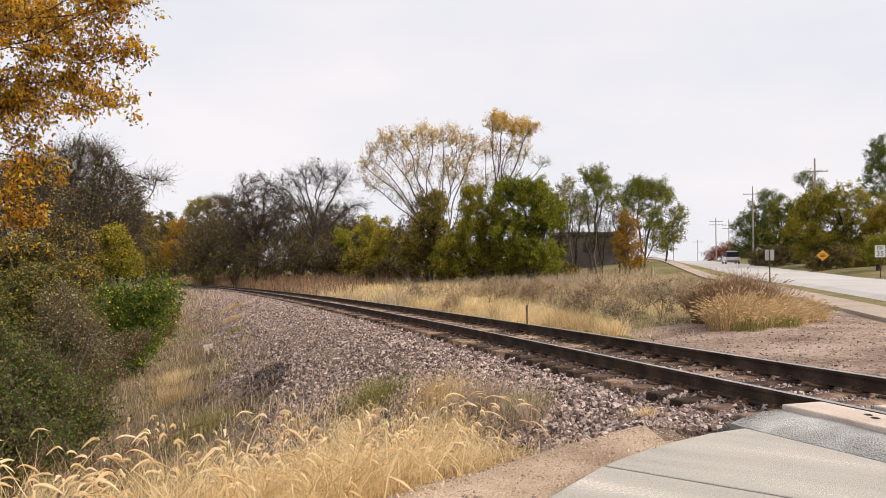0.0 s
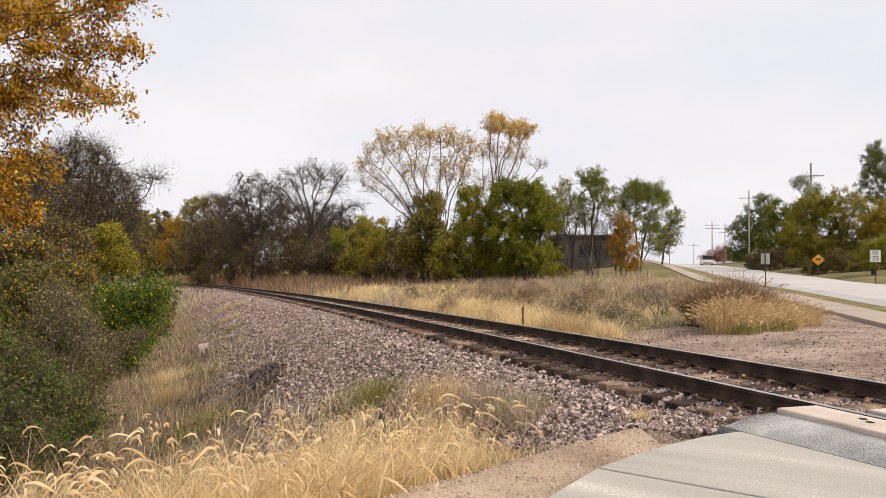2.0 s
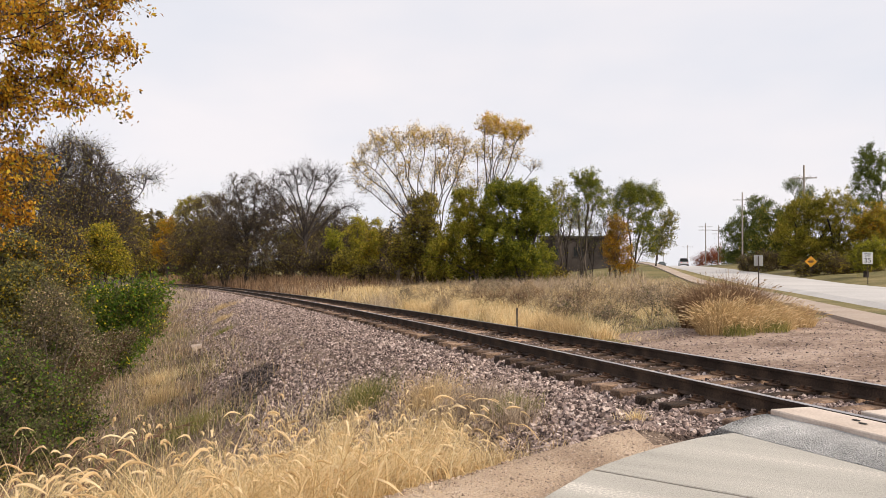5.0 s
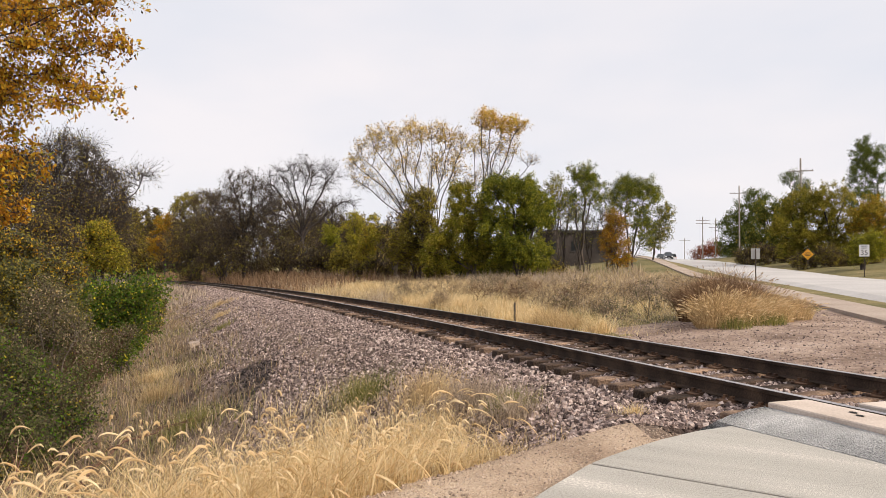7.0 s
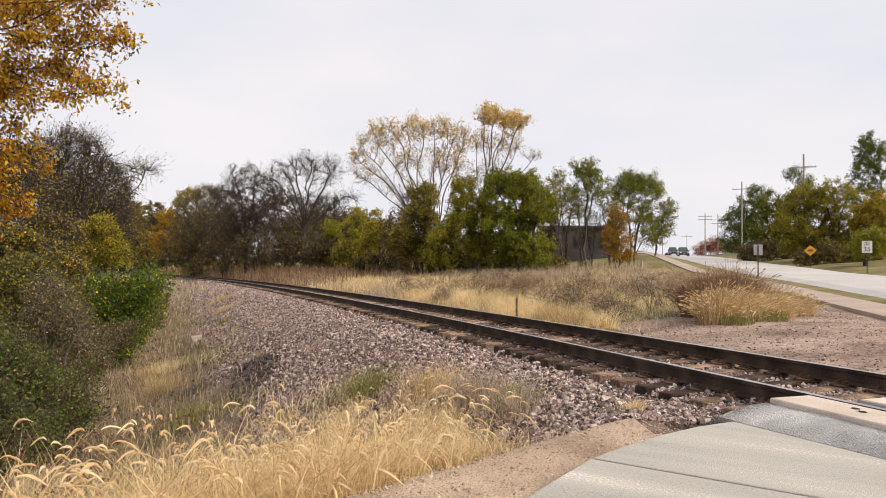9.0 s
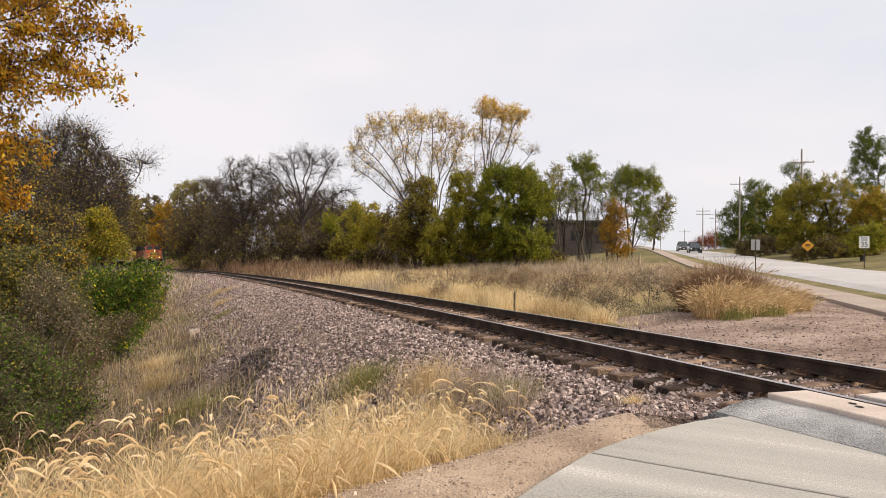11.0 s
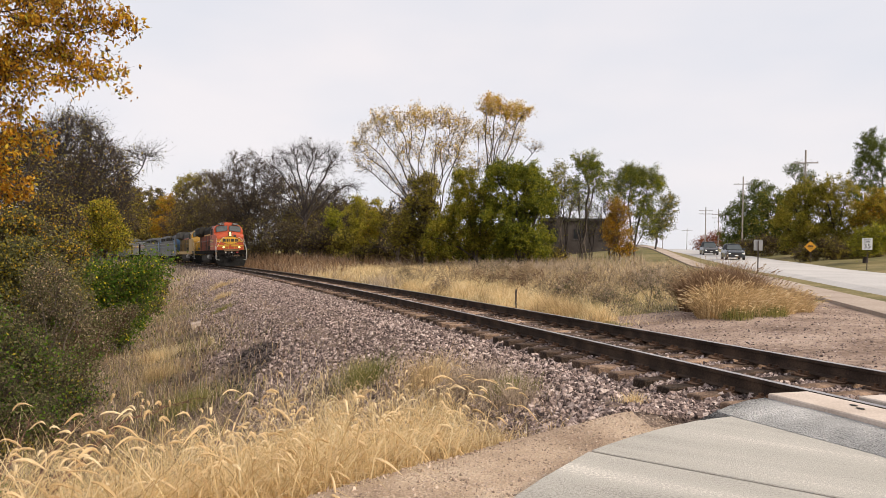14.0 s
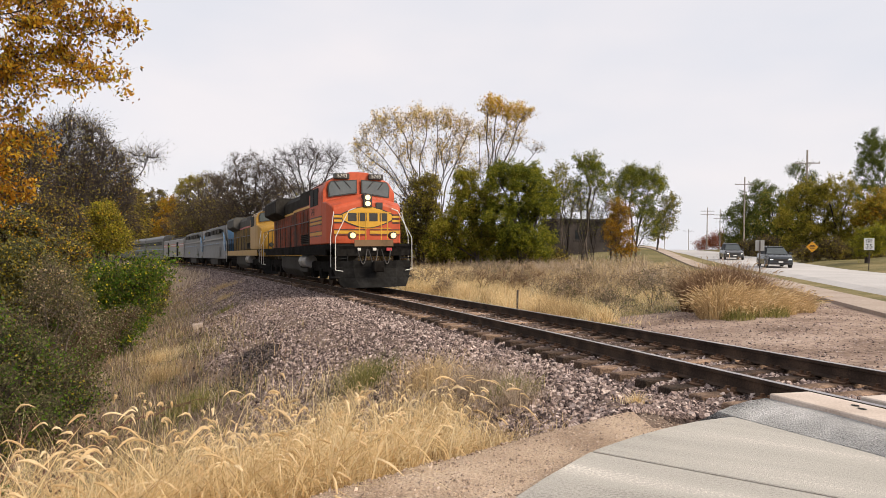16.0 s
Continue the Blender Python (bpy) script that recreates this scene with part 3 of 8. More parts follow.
def tubes(paths, r0, r1, sides):
    """Tapered tubes along paths (n, m, 3)."""
    n, m, _ = paths.shape
    d = np.gradient(paths, axis=1)
    d /= np.linalg.norm(d, axis=2, keepdims=True) + 1e-9
    ref = np.where(np.abs(d[..., 2:3]) > 0.9, np.array([1.0, 0, 0]), np.array([0, 0, 1.0]))
    a = np.cross(d, ref)
    a /= np.linalg.norm(a, axis=2, keepdims=True) + 1e-9
    b = np.cross(d, a)
    r = (r0[:, None] + (r1 - r0)[:, None] * np.linspace(0, 1, m)[None])[..., None]
    ring = [paths + r * (a * math.cos(2 * math.pi * k / sides) + b * math.sin(2 * math.pi * k / sides)) for k in range(sides)]
    v = np.stack(ring, 2).reshape(-1, 3)
    base = (np.arange(n)[:, None] * m + np.arange(m - 1)[None]).ravel() * sides
    f = []
    for k in range(sides):
        k2 = (k + 1) % sides
        f.append(np.stack([base + k, base + k2, base + sides + k2, base + sides + k], -1))
    return v, np.concatenate(f)


def joined(chunks):
    vs, fs, o = [], [], 0
    for v, f in chunks:
        vs.append(v)
        fs.append(f + o)
        o += len(v)
    return np.concatenate(vs), np.concatenate(fs)


def bend(a, b, m, sag, wild, g):
    """Curved paths from points a to points b, bowed by sag and shaken by wild."""
    t = np.linspace(0, 1, m)[None, :, None]
    p = a[:, None] * (1 - t) + b[:, None] * t
    ln = np.linalg.norm(b - a, axis=1)[:, None, None]
    p[..., 2:3] += sag * ln * 4 * t * (1 - t)
    p += g.normal(size=p.shape) * wild * ln * np.sin(np.pi * t)
    return p


def pick(paths, n, lo, hi, g):
    i = g.integers(0, len(paths), n)
    t = g.uniform(lo, hi, n) * (paths.shape[1] - 1)
    k = np.minimum(t.astype(int), paths.shape[1] - 2)
    u = (t - k)[:, None]
    return paths[i, k] * (1 - u) + paths[i, k + 1] * u, paths[i, k + 1] - paths[i, k]


def leaf_cards(P, size, g, droop=0.3, ratio=0.62):
    """Small folded leaves at the points P."""
    n = len(P)
    d = g.normal(size=(n, 3))
    d[:, 2] -= droop
    d /= np.linalg.norm(d, axis=1)[:, None]
    s = np.cross(d, g.normal(size=(n, 3)))
    s /= np.linalg.norm(s, axis=1)[:, None] + 1e-9
    up = np.cross(d, s)
    z = size[:, None]
    v = np.stack([P, P + d * z * 0.5 + s * z * ratio / 2 + up * z * 0.1, P + d * z, P + d * z * 0.5 - s * z * ratio / 2 + up * z * 0.1], 1)
    return v.reshape(-1, 3), (np.arange(n)[:, None] * 4 + np.arange(4)[None])


def inside(c, r, n, g, shell=0.45):
    d = g.normal(size=(n, 3))
    d /= np.linalg.norm(d, axis=1)[:, None]
    q = g.uniform(shell ** 3, 1, n) ** (1 / 3)
    return np.asarray(c) + d * q[:, None] * np.asarray(r)


def grow(seeds, start, targets, step, kill, g, up=0.12, jitter=0.15, rounds=160):
    """Branches that grow from the seed nodes (start: the parent of each) towards the target points, and fork where the targets part.
    Returns the nodes and the parent of each."""
    P, parent = [np.asarray(q, float) for q in seeds], list(start)
    best = np.full(len(targets), 1e9)
    near = np.zeros(len(targets), int)
    alive = np.ones(len(targets), bool)
    fresh = list(range(len(P)))
    used = {}
    for _ in range(rounds):
        d = np.linalg.norm(targets[:, None] - np.array([P[i] for i in fresh])[None], axis=2)
        j = d.argmin(1)
        dm = d[np.arange(len(targets)), j]
        closer = dm < best
        near[closer], best[closer] = np.array(fresh)[j[closer]], dm[closer]
        alive &= best > kill
        if not alive.any():
            break
        fresh = []
        ids = near[alive]
        to = targets[alive] - np.array(P)[ids]
        to /= np.linalg.norm(to, axis=1)[:, None] + 1e-9
        for i in np.unique(ids):
            if used.get(i, 0) >= 4:
                continue
            used[i] = used.get(i, 0) + 1
            v = to[ids == i].mean(0) + g.normal(size=3) * jitter
            v[2] += up
            v /= np.linalg.norm(v) + 1e-9
            P.append(P[i] + v * step * g.uniform(0.8, 1.2))
            parent.append(i)
            fresh.append(len(P) - 1)
        if not fresh:
            break
    return np.array(P), np.array(parent)


def tree(name, label, category, base, blobs, bark, trunk_r, boughs=9, twigs=90, twig_len=0.8, leaves=(("green", 3000, 0.2),), seed=1, stems=1,
         fork=0.35, group="", sides=3, twig_r=0.012, wild=0.07, leaf_spread=0.11, top=0.0, up=0.12, fill=0.25, droop=0.3, ratio=0.62):
    """A woody plant: limbs fork from the base into the masses of its crown, twigs from the limbs, leaves on the twigs.
    blobs: centre, radii and share of each mass; top: how far the leaves keep to the upper part of the crown."""
    g = np.random.default_rng(seed)
    base = np.asarray(base, float)
    centre = np.mean([b[0] for b in blobs], 0)
    th = thing(name, pose(*base), label, category, group)
    high = max(b[0][2] + b[1][2] for b in blobs)
    low = min(b[0][2] - b[1][2] for b in blobs)
    targets, total = [], 0.0
    for c, r, share in blobs:
        targets.append(inside(c, np.asarray(r) * 0.92, max(8, int(boughs * share * 5)), g, fill))
        total += share
    targets = np.concatenate(targets)
    span = max(1e-3, np.linalg.norm(targets.max(0) - targets.min(0)))
    step = span / 34
    nodes, above = [], []

    def chain(a, b, first):
        k = max(3, int(np.linalg.norm(b - a) / step))
        t = np.linspace(0, 1, k + 1)[:, None]
        ln = np.linalg.norm(b - a)
        out = (b - a) * np.array([1, 1, 0.0])
        row = a * (1 - t) + b * t + np.array([0, 0, 1.0]) * 0.05 * ln * np.sin(np.pi * t) - out * 0.12 * np.sin(np.pi * t) * (first >= 0)
        row = row + 0.022 * ln * (np.sin(np.pi * 2 * t + g.uniform(0, 6))) * g.normal(size=3) * np.sin(np.pi * t) + 0.012 * ln * np.sin(np.pi * 5 * t) * g.normal(size=3)
        for q in row if first < 0 else row[1:]:
            above.append(first)
            nodes.append(q)
            first = len(nodes) - 1
        return first

    if stems == 1:
        fork_pt = base + (centre - base) * np.array([0.4, 0.4, 1.0]) * fork
        roots = [chain(base - np.array([0, 0, 0.15]), fork_pt, -1)]
    else:
        roots = []
        for _ in range(stems):
            foot = base + np.array([g.normal(), g.normal(), 0]) * 0.03 * span
            roots.append(chain(foot - np.array([0, 0, 0.1]), foot + (centre - foot) * np.array([0.12, 0.12, 0.16]), -1))
    for k, (c, r, share) in enumerate(blobs):
        c = np.asarray(c, float)
        for off in ((-0.45, 0.45) if share > 0.55 and boughs >= 14 else (0.0,)):
            tip = c + np.array([off * r[0], g.uniform(-0.4, 0.4) * r[1], 0.1 * r[2]])
            chain(nodes[roots[k % len(roots)]], tip, roots[k % len(roots)])
    N, par = grow(nodes, above, targets, step, step * 1.5, g, up)
    # how many tips each node carries sets its thickness
    m = len(N)
    kids = np.bincount(par[par >= 0], minlength=m)
    tips = (kids == 0).astype(float)
    for i in range(m - 1, -1, -1):
        if par[i] >= 0:
            tips[par[i]] += tips[i]
    thin = twig_r * 1.15
    power = np.clip(math.log(max(3, tips.max())) / math.log(max(1.6, trunk_r / thin)), 1.2, 4.0)
    rad = thin * np.maximum(1, tips) ** (1 / power)
    e = np.flatnonzero(par >= 0)
    start, end = N[par[e]], N[e]
    paths = np.stack([start - (end - start) * 0.04, end], 1)
    ra, rb = np.minimum(rad[par[e]], rad[e] * 1.35), rad[e]
    wood = []
    for sel, sd in ((rb > 4 * thin, 7), ((rb <= 4 * thin) & (rb > 1.6 * thin), 5), (rb <= 1.6 * thin, 3)):
        if sel.any():
            wood.append(tubes(paths[sel], ra[sel], rb[sel], sd))
    # twigs on the outer wood
    outer = np.flatnonzero((tips[e] <= 4) & (end[:, 2] > base[2] + 0.03 * (high - base[2])))
    nt = max(30, int(twigs * total * (0.85 if base[1] > 90 else 1.0)))
    ns = nt if base[1] > 50 else nt * 2
    i = outer[g.integers(0, len(outer), nt)]
    u = g.random((nt, 1))
    a = start[i] * (1 - u) + end[i] * u
    d = end[i] - start[i]
    d = d / (np.linalg.norm(d, axis=1)[:, None] + 1e-9) * 0.9 + g.normal(size=(nt, 3)) * 0.5 + np.array([0, 0, 0.22 + up])
    d /= np.linalg.norm(d, axis=1)[:, None]
    ln = twig_len * g.uniform(0.35, 1.0, nt)
    twig = bend(a, a + d * ln[:, None], 4, 0.03, wild, g)
    wood.append(tubes(twig, np.full(nt, twig_r * 0.8), np.full(nt, twig_r * 0.3), sides))
    a2, d2 = pick(twig, ns, 0.2, 0.95, g)
    d2 = d2 / (np.linalg.norm(d2, axis=1)[:, None] + 1e-9) + g.normal(size=(ns, 3)) * 0.55
    d2 /= np.linalg.norm(d2, axis=1)[:, None]
    spray = bend(a2, a2 + d2 * (twig_len * 0.42 * g.uniform(0.4, 1.2, ns))[:, None], 3, 0.0, wild, g)
    wood.append(tubes(spray, np.full(ns, twig_r * 0.5), np.full(ns, twig_r * 0.22), 3))
    both = np.concatenate([twig[:, [0, 2, 3]], spray])
    v, f = joined(wood)
    raw("trunk", v - base, f, bark, th, smooth=True)
    # leaves gather on some twigs and leave others bare
    rise = np.clip((both[:, 2, 2] - low) / (high - low), 0, 1)
    weight = (g.random(len(both)) < 0.7) * (rise ** (4 * top) if top else 1.0)
    weight = weight / weight.sum()
    for key, count, size in leaves:
        n = int(count * total)
        if n:
            own = weight * g.uniform(0.1, 1.0, len(both))
            i = g.choice(len(both), n, p=own / own.sum())
            t = g.uniform(0.15, 2.0, n)
            k = np.minimum(t.astype(int), 1)
            u = (t - k)[:, None]
            q = both[i, k] * (1 - u) + both[i, k + 1] * u + g.normal(size=(n, 3)) * leaf_spread * twig_len
            v, f = leaf_cards(q, size * g.uniform(0.55, 1.25, n), g, droop, ratio)
            raw("crown", v - base, f, LEAF[key], th)
    return th


# woody plants, set by place
tree("gold_topped_tree", "tall half-bare tree with pale branches and gold leaves at its tips", "tree", (-0.4, 64.00, on_ground(-0.4, 64.00)),
     [((-4.4, 64.00, 12.2), (2.2, 2.0, 1.5), 1),
      ((-6.5, 64.00, 10.4), (1.3, 1.8, 1.7), 0.9),
      ((-1.7, 64.00, 12.7), (1.6, 2.0, 1.4), 0.9),
      ((0.6, 64.50, 12.9), (1.3, 2.0, 1.3), 0.7),
      ((2.4, 64.50, 12.0), (1.3, 2.0, 1.6), 0.6),
      ((-5.6, 64.00, 8.6), (1.9, 1.8, 1.2), 0.6),
      ((-2.4, 64.00, 10.0), (2.2, 2.0, 1.6), 0.7),
      ((1.2, 64.00, 9.8), (2.2, 2.4, 1.8), 0.6),
      ((-3.0, 64.00, 7.4), (2.2, 2.0, 1.2), 0.5),
      ((3.0, 64.50, 8.6), (2.0, 2.0, 1.6), 0.4)],
     M_BARK, 0.09, 52, 400, 1.3, (("pale", 700, 0.16), ("gold", 190, 0.17), ("fawn", 220, 0.15)), 11, 5, 0.3, twig_r=0.0115, top=0.38, up=0.3, fill=0.1)
tree("gold_topped_tree", "slender half-bare tree with a dense gold top", "tree", (3.9, 66.00, on_ground(3.9, 66.00)),
     [((5.2, 66.00, 14.5), (1.4, 1.25, 1.0), 1.0),
      ((7.3, 66.00, 13.9), (1.7, 1.50, 1.1), 1.1),
      ((4.6, 66.00, 12.0), (1.4, 1.4, 1.3), 0.6),
      ((6.8, 66.00, 11.6), (1.9, 1.7, 1.3), 0.6),
      ((5.6, 66.00, 9.6), (1.8, 1.7, 1.3), 0.5),
      ((9.3, 66.00, 10.8), (0.9, 0.9, 0.5), 0.35)],
     M_BARK, 0.085, 50, 300, 1.1, (("gold", 800, 0.17), ("pale", 400, 0.16)), 12, 3, 0.3, twig_r=0.0115, top=0.75, up=0.3, fill=0.1)
tree("green_tree", "full dark green leafy tree beside the railway field", "tree", (6.81, 56.00, on_ground(6.81, 56.00)),
     [((6.71, 56.00, 7.02), (1.99, 1.59, 1.68), 1),
      ((8.03, 56.00, 5.24), (1.86, 1.77, 2.21), 1.1),
      ((5.81, 56.00, 4.13), (2.21, 1.77, 2.21), 1.2),
      ((7.13, 56.00, 2.14), (2.66, 2.13, 1.59), 1),
      ((4.93, 56.00, 7.02), (1.24, 0.99, 1.15), 0.5)],
     M_BARK, 0.16, 14, 442, 1, (("green", 11400, 0.140), ("deep", 3900, 0.140)), 13, 3, 0.35)
tree("green_tree", "broad olive-green leafy tree beside the railway field", "tree", (3.25, 58.00, on_ground(3.25, 58.00)),
     [((3.04, 58.00, 5.16), (2.29, 1.83, 1.83), 1.1),
      ((2.11, 58.00, 3.32), (2.38, 1.91, 2.06), 1.2),
      ((3.94, 58.00, 2.17), (2.29, 1.83, 1.38), 0.9),
      ((0.73, 58.00, 2.18), (1.93, 1.54, 1.47), 0.7),
      ((2.4, 58.00, 6.7), (1.5, 1.4, 1.2), 0.5)],
     M_BARK, 0.14, 14, 408, 1, (("green", 5700, 0.140), ("olive", 7200, 0.140)), 14, 3, 0.35)
tree("brown_green_shrub", "tall shrub with thinning yellow and brown leaves", "shrub", (-0.94, 62.00, on_ground(-0.94, 62.00)),
     [((-1.17, 62.00, 4.93), (1.76, 1.41, 1.67), 1),
      ((-0.6, 62.00, 6.8), (1.7, 1.4, 1.3), 0.5),
      ((-0.44, 62.00, 2.72), (2.06, 1.65, 1.86), 1),
      ((-2.40, 62.00, 2.97), (1.67, 1.57, 1.96), 1)],
     M_BARK, 0.1, 14, 442, 1, (("olive", 4800, 0.156), ("dusk", 3300, 0.156), ("lime", 750, 0.156)), 15, 4, 0.35)
tree("locust_tree", "thin-stemmed tree with feathery green leaves at its top", "tree", (12.51, 60.00, on_ground(12.51, 60.00)),
     [((12.76, 60.00, 8.50), (1.14, 0.99, 1.23), 1.2),
      ((13.60, 60.00, 7.07), (1.42, 1.14, 1.33), 1),
      ((11.94, 60.00, 6.46), (1.23, 1.06, 1.33), 0.6),
      ((12.40, 60.00, 4.31), (1.14, 1.37, 1.71), 0.35)],
     M_BARK, 0.09, 12, 150, 1.1, (("deep", 1500, 0.13), ("green", 1500, 0.13)), 16, 6, 0.35, top=0.5, up=0.25, group="thin trees by the field")
tree("locust_tree", "thin-stemmed tree with feathery green leaves at its top", "tree", (16.92, 61.00, on_ground(16.92, 61.00)),
     [((16.73, 61.00, 7.50), (1.45, 1.16, 1.25), 1),
      ((18.28, 61.00, 7.16), (1.25, 1.23, 1.54), 1),
      ((17.58, 61.00, 5.08), (1.64, 1.31, 1.64), 1),
      ((15.86, 61.00, 6.53), (1.25, 1.08, 1.35), 0.8),
      ((18.15, 61.00, 3.39), (1.16, 1.31, 1.64), 0.7)],
     M_BARK, 0.09, 12, 170, 1.1, (("deep", 1700, 0.13), ("green", 2300, 0.13)), 17, 5, 0.35, top=0.3, up=0.25, group="thin trees by the field")
tree("locust_tree", "thin half-bare tree with sparse leaves", "tree", (10.95, 60.00, on_ground(10.95, 60.00)),
     [((10.52, 60.00, 7.41), (0.95, 1.14, 1.42), 0.8),
      ((11.31, 60.00, 5.74), (1.23, 1.37, 1.71), 0.9),
      ((10.26, 60.00, 4.32), (0.85, 1.29, 1.61), 0.5)],
     M_BARK, 0.07, 14, 190, 1.1, (("green", 500, 0.13), ("olive", 700, 0.13)), 18, 6, 0.35, top=0.5, up=0.25, group="thin trees by the field")
tree("orange_shrub", "slim shrub with orange autumn leaves", "shrub", (14.68, 57.00, on_ground(14.68, 57.00)),
     [((14.80, 57.00, 4.62), (0.90, 0.94, 1.17), 0.9),
      ((14.47, 57.00, 3.04), (1.26, 1.08, 1.35), 1.1),
      ((15.05, 57.00, 1.91), (1.17, 0.94, 0.99), 0.8)],
     M_BARK, 0.06, 12, 306, 0.8, (("orange", 2850, 0.109), ("olive", 750, 0.109)), 19, 4, 0.35)
tree("pale_tree", "small sparse tree on the bank", "tree", (26.57, 84.00, on_ground(26.57, 84.00)),
     [((27.54, 84.00, 7.11), (1.20, 1.17, 1.46), 1),
      ((26.99, 84.00, 5.11), (1.46, 1.17, 1.46), 1),
      ((26.31, 84.00, 3.78), (0.93, 0.74, 0.93), 0.8)],
     M_BARK, 0.1, 12, 170, 1.1, (("olive", 900, 0.18), ("sage", 500, 0.18), ("deep", 500, 0.18)), 20, 2, 0.35)
tree("yellow_shrub", "loose shrub with yellow-green leaves", "shrub", (-5.65, 76.00, on_ground(-5.65, 76.00)),
     [((-5.65, 76.00, 4.22), (1.80, 2.02, 2.52), 1),
      ((-6.97, 76.00, 2.42), (1.56, 1.63, 2.04), 0.8),
      ((-4.45, 76.00, 2.71), (1.44, 1.54, 1.92), 0.8)],
     M_BARK, 0.08, 12, 374, 0.9, (("lime", 3450, 0.156), ("olive", 2850, 0.156), ("gold", 750, 0.156)), 21, 4, 0.35)
tree("yellow_shrub", "loose shrub with yellow-green leaves", "shrub", (-8.48, 80.00, on_ground(-8.48, 80.00)),
     [((-8.61, 80.00, 5.00), (1.39, 1.82, 2.28), 1),
      ((-9.11, 80.00, 2.79), (1.52, 1.52, 1.90), 0.8)],
     M_BARK, 0.07, 12, 340, 0.9, (("lime", 2850, 0.156), ("olive", 2250, 0.156)), 22, 4, 0.35)
tree("green_shrub", "narrow light green shrub", "shrub", (-11.82, 84.00, on_ground(-11.82, 84.00)),
     [((-11.83, 84.00, 4.52), (1.13, 1.38, 1.73), 1),
      ((-11.83, 84.00, 2.53), (1.20, 1.28, 1.59), 0.8)],
     M_BARK, 0.06, 10, 255, 0.9, (("lime", 1350, 0.156), ("green", 3000, 0.172)), 23, 3, 0.35)
tree("brown_shrub", "leafless brown brush beside the tall tree", "shrub", (-3.34, 66.00, on_ground(-3.34, 66.00)),
     [((-3.24, 66.00, 4.63), (1.57, 1.50, 1.88), 1),
      ((-2.03, 66.00, 6.20), (1.36, 1.09, 1.36), 0.8),
      ((-3.60, 66.00, 2.29), (1.77, 1.42, 1.46), 1)],
     M_BARK_PALE, 0.07, 18, 360, 1.2, (("dusk", 900, 0.18), ("pale", 260, 0.18)), 24, 4, 0.35)
tree("brush", "tangled leafless brown brush at the wood's edge", "shrub", (-12.58, 82.00, on_ground(-12.58, 82.00)),
     [((-12.58, 82.00, 2.05), (2.20, 1.76, 1.43), 1),
      ((-13.68, 82.00, 1.53), (1.54, 1.23, 1.14), 0.7),
      ((-11.48, 82.00, 1.53), (1.54, 1.23, 1.14), 0.7)],
     M_TWIG_DARK, 0.06, 20, 420, 1.3, (("dusk", 1500, 0.22), ("olive", 350, 0.2)), 40, 4, 0.35, group="brush at the wood's edge")
tree("brush", "tangled leafless brown brush at the wood's edge", "shrub", (-17.67, 88.00, on_ground(-17.67, 88.00)),
     [((-17.68, 88.00, 2.59), (2.51, 2.00, 1.95), 1),
      ((-18.93, 88.00, 2.04), (1.75, 1.40, 1.56), 0.7),
      ((-16.42, 88.00, 2.03), (1.75, 1.40, 1.56), 0.7)],
     M_TWIG_DARK, 0.06, 20, 420, 1.3, (("dusk", 1500, 0.22), ("olive", 350, 0.2)), 41, 4, 0.35, group="brush at the wood's edge")
tree("brush", "tangled leafless brown brush at the wood's edge", "shrub", (-8.65, 76.00, on_ground(-8.65, 76.00)),
     [((-8.66, 76.00, 1.76), (1.80, 1.44, 1.20), 1),
      ((-9.56, 76.00, 1.28), (1.26, 1.01, 0.96), 0.7),
      ((-7.75, 76.00, 1.28), (1.26, 1.01, 0.96), 0.7)],
     M_TWIG_DARK, 0.06, 20, 420, 1.3, (("olive", 1500, 0.22), ("olive", 350, 0.2)), 42, 4, 0.35, group="brush at the wood's edge")
tree("brush", "tangled leafless brown brush at the wood's edge", "shrub", (-23.33, 94.00, on_ground(-23.33, 94.00)),
     [((-23.34, 94.00, 2.68), (3.12, 2.50, 2.38), 1),
      ((-24.90, 94.00, 2.09), (2.19, 1.75, 1.90), 0.7),
      ((-21.78, 94.00, 2.08), (2.19, 1.75, 1.90), 0.7)],
     M_TWIG_DARK, 0.06, 20, 420, 1.3, (("dusk", 1500, 0.22), ("olive", 350, 0.2)), 43, 4, 0.35, group="brush at the wood's edge")
tree("brush", "tangled leafless brown brush at the wood's edge", "shrub", (-28.59, 98.00, on_ground(-28.59, 98.00)),
     [((-28.60, 98.00, 2.74), (3.10, 2.48, 2.63), 1),
      ((-30.14, 98.00, 2.12), (2.17, 1.74, 2.11), 0.7),
      ((-27.05, 98.00, 2.11), (2.17, 1.74, 2.11), 0.7)],
     M_TWIG_DARK, 0.06, 20, 420, 1.3, (("dusk", 1500, 0.22), ("olive", 350, 0.2)), 44, 4, 0.35, group="brush at the wood's edge")
tree("brush", "tangled leafless brown brush at the wood's edge", "shrub", (-40.89, 122.00, on_ground(-40.89, 122.00)),
     [((-40.90, 122.00, 2.39), (3.47, 2.78, 2.70), 1),
      ((-42.63, 122.00, 1.62), (2.43, 1.94, 2.16), 0.7),
      ((-39.16, 122.00, 1.61), (2.43, 1.94, 2.16), 0.7)],
     M_TWIG_DARK, 0.06, 20, 420, 1.3, (("dusk", 1500, 0.22), ("olive", 350, 0.2)), 45, 4, 0.35, group="brush at the wood's edge")
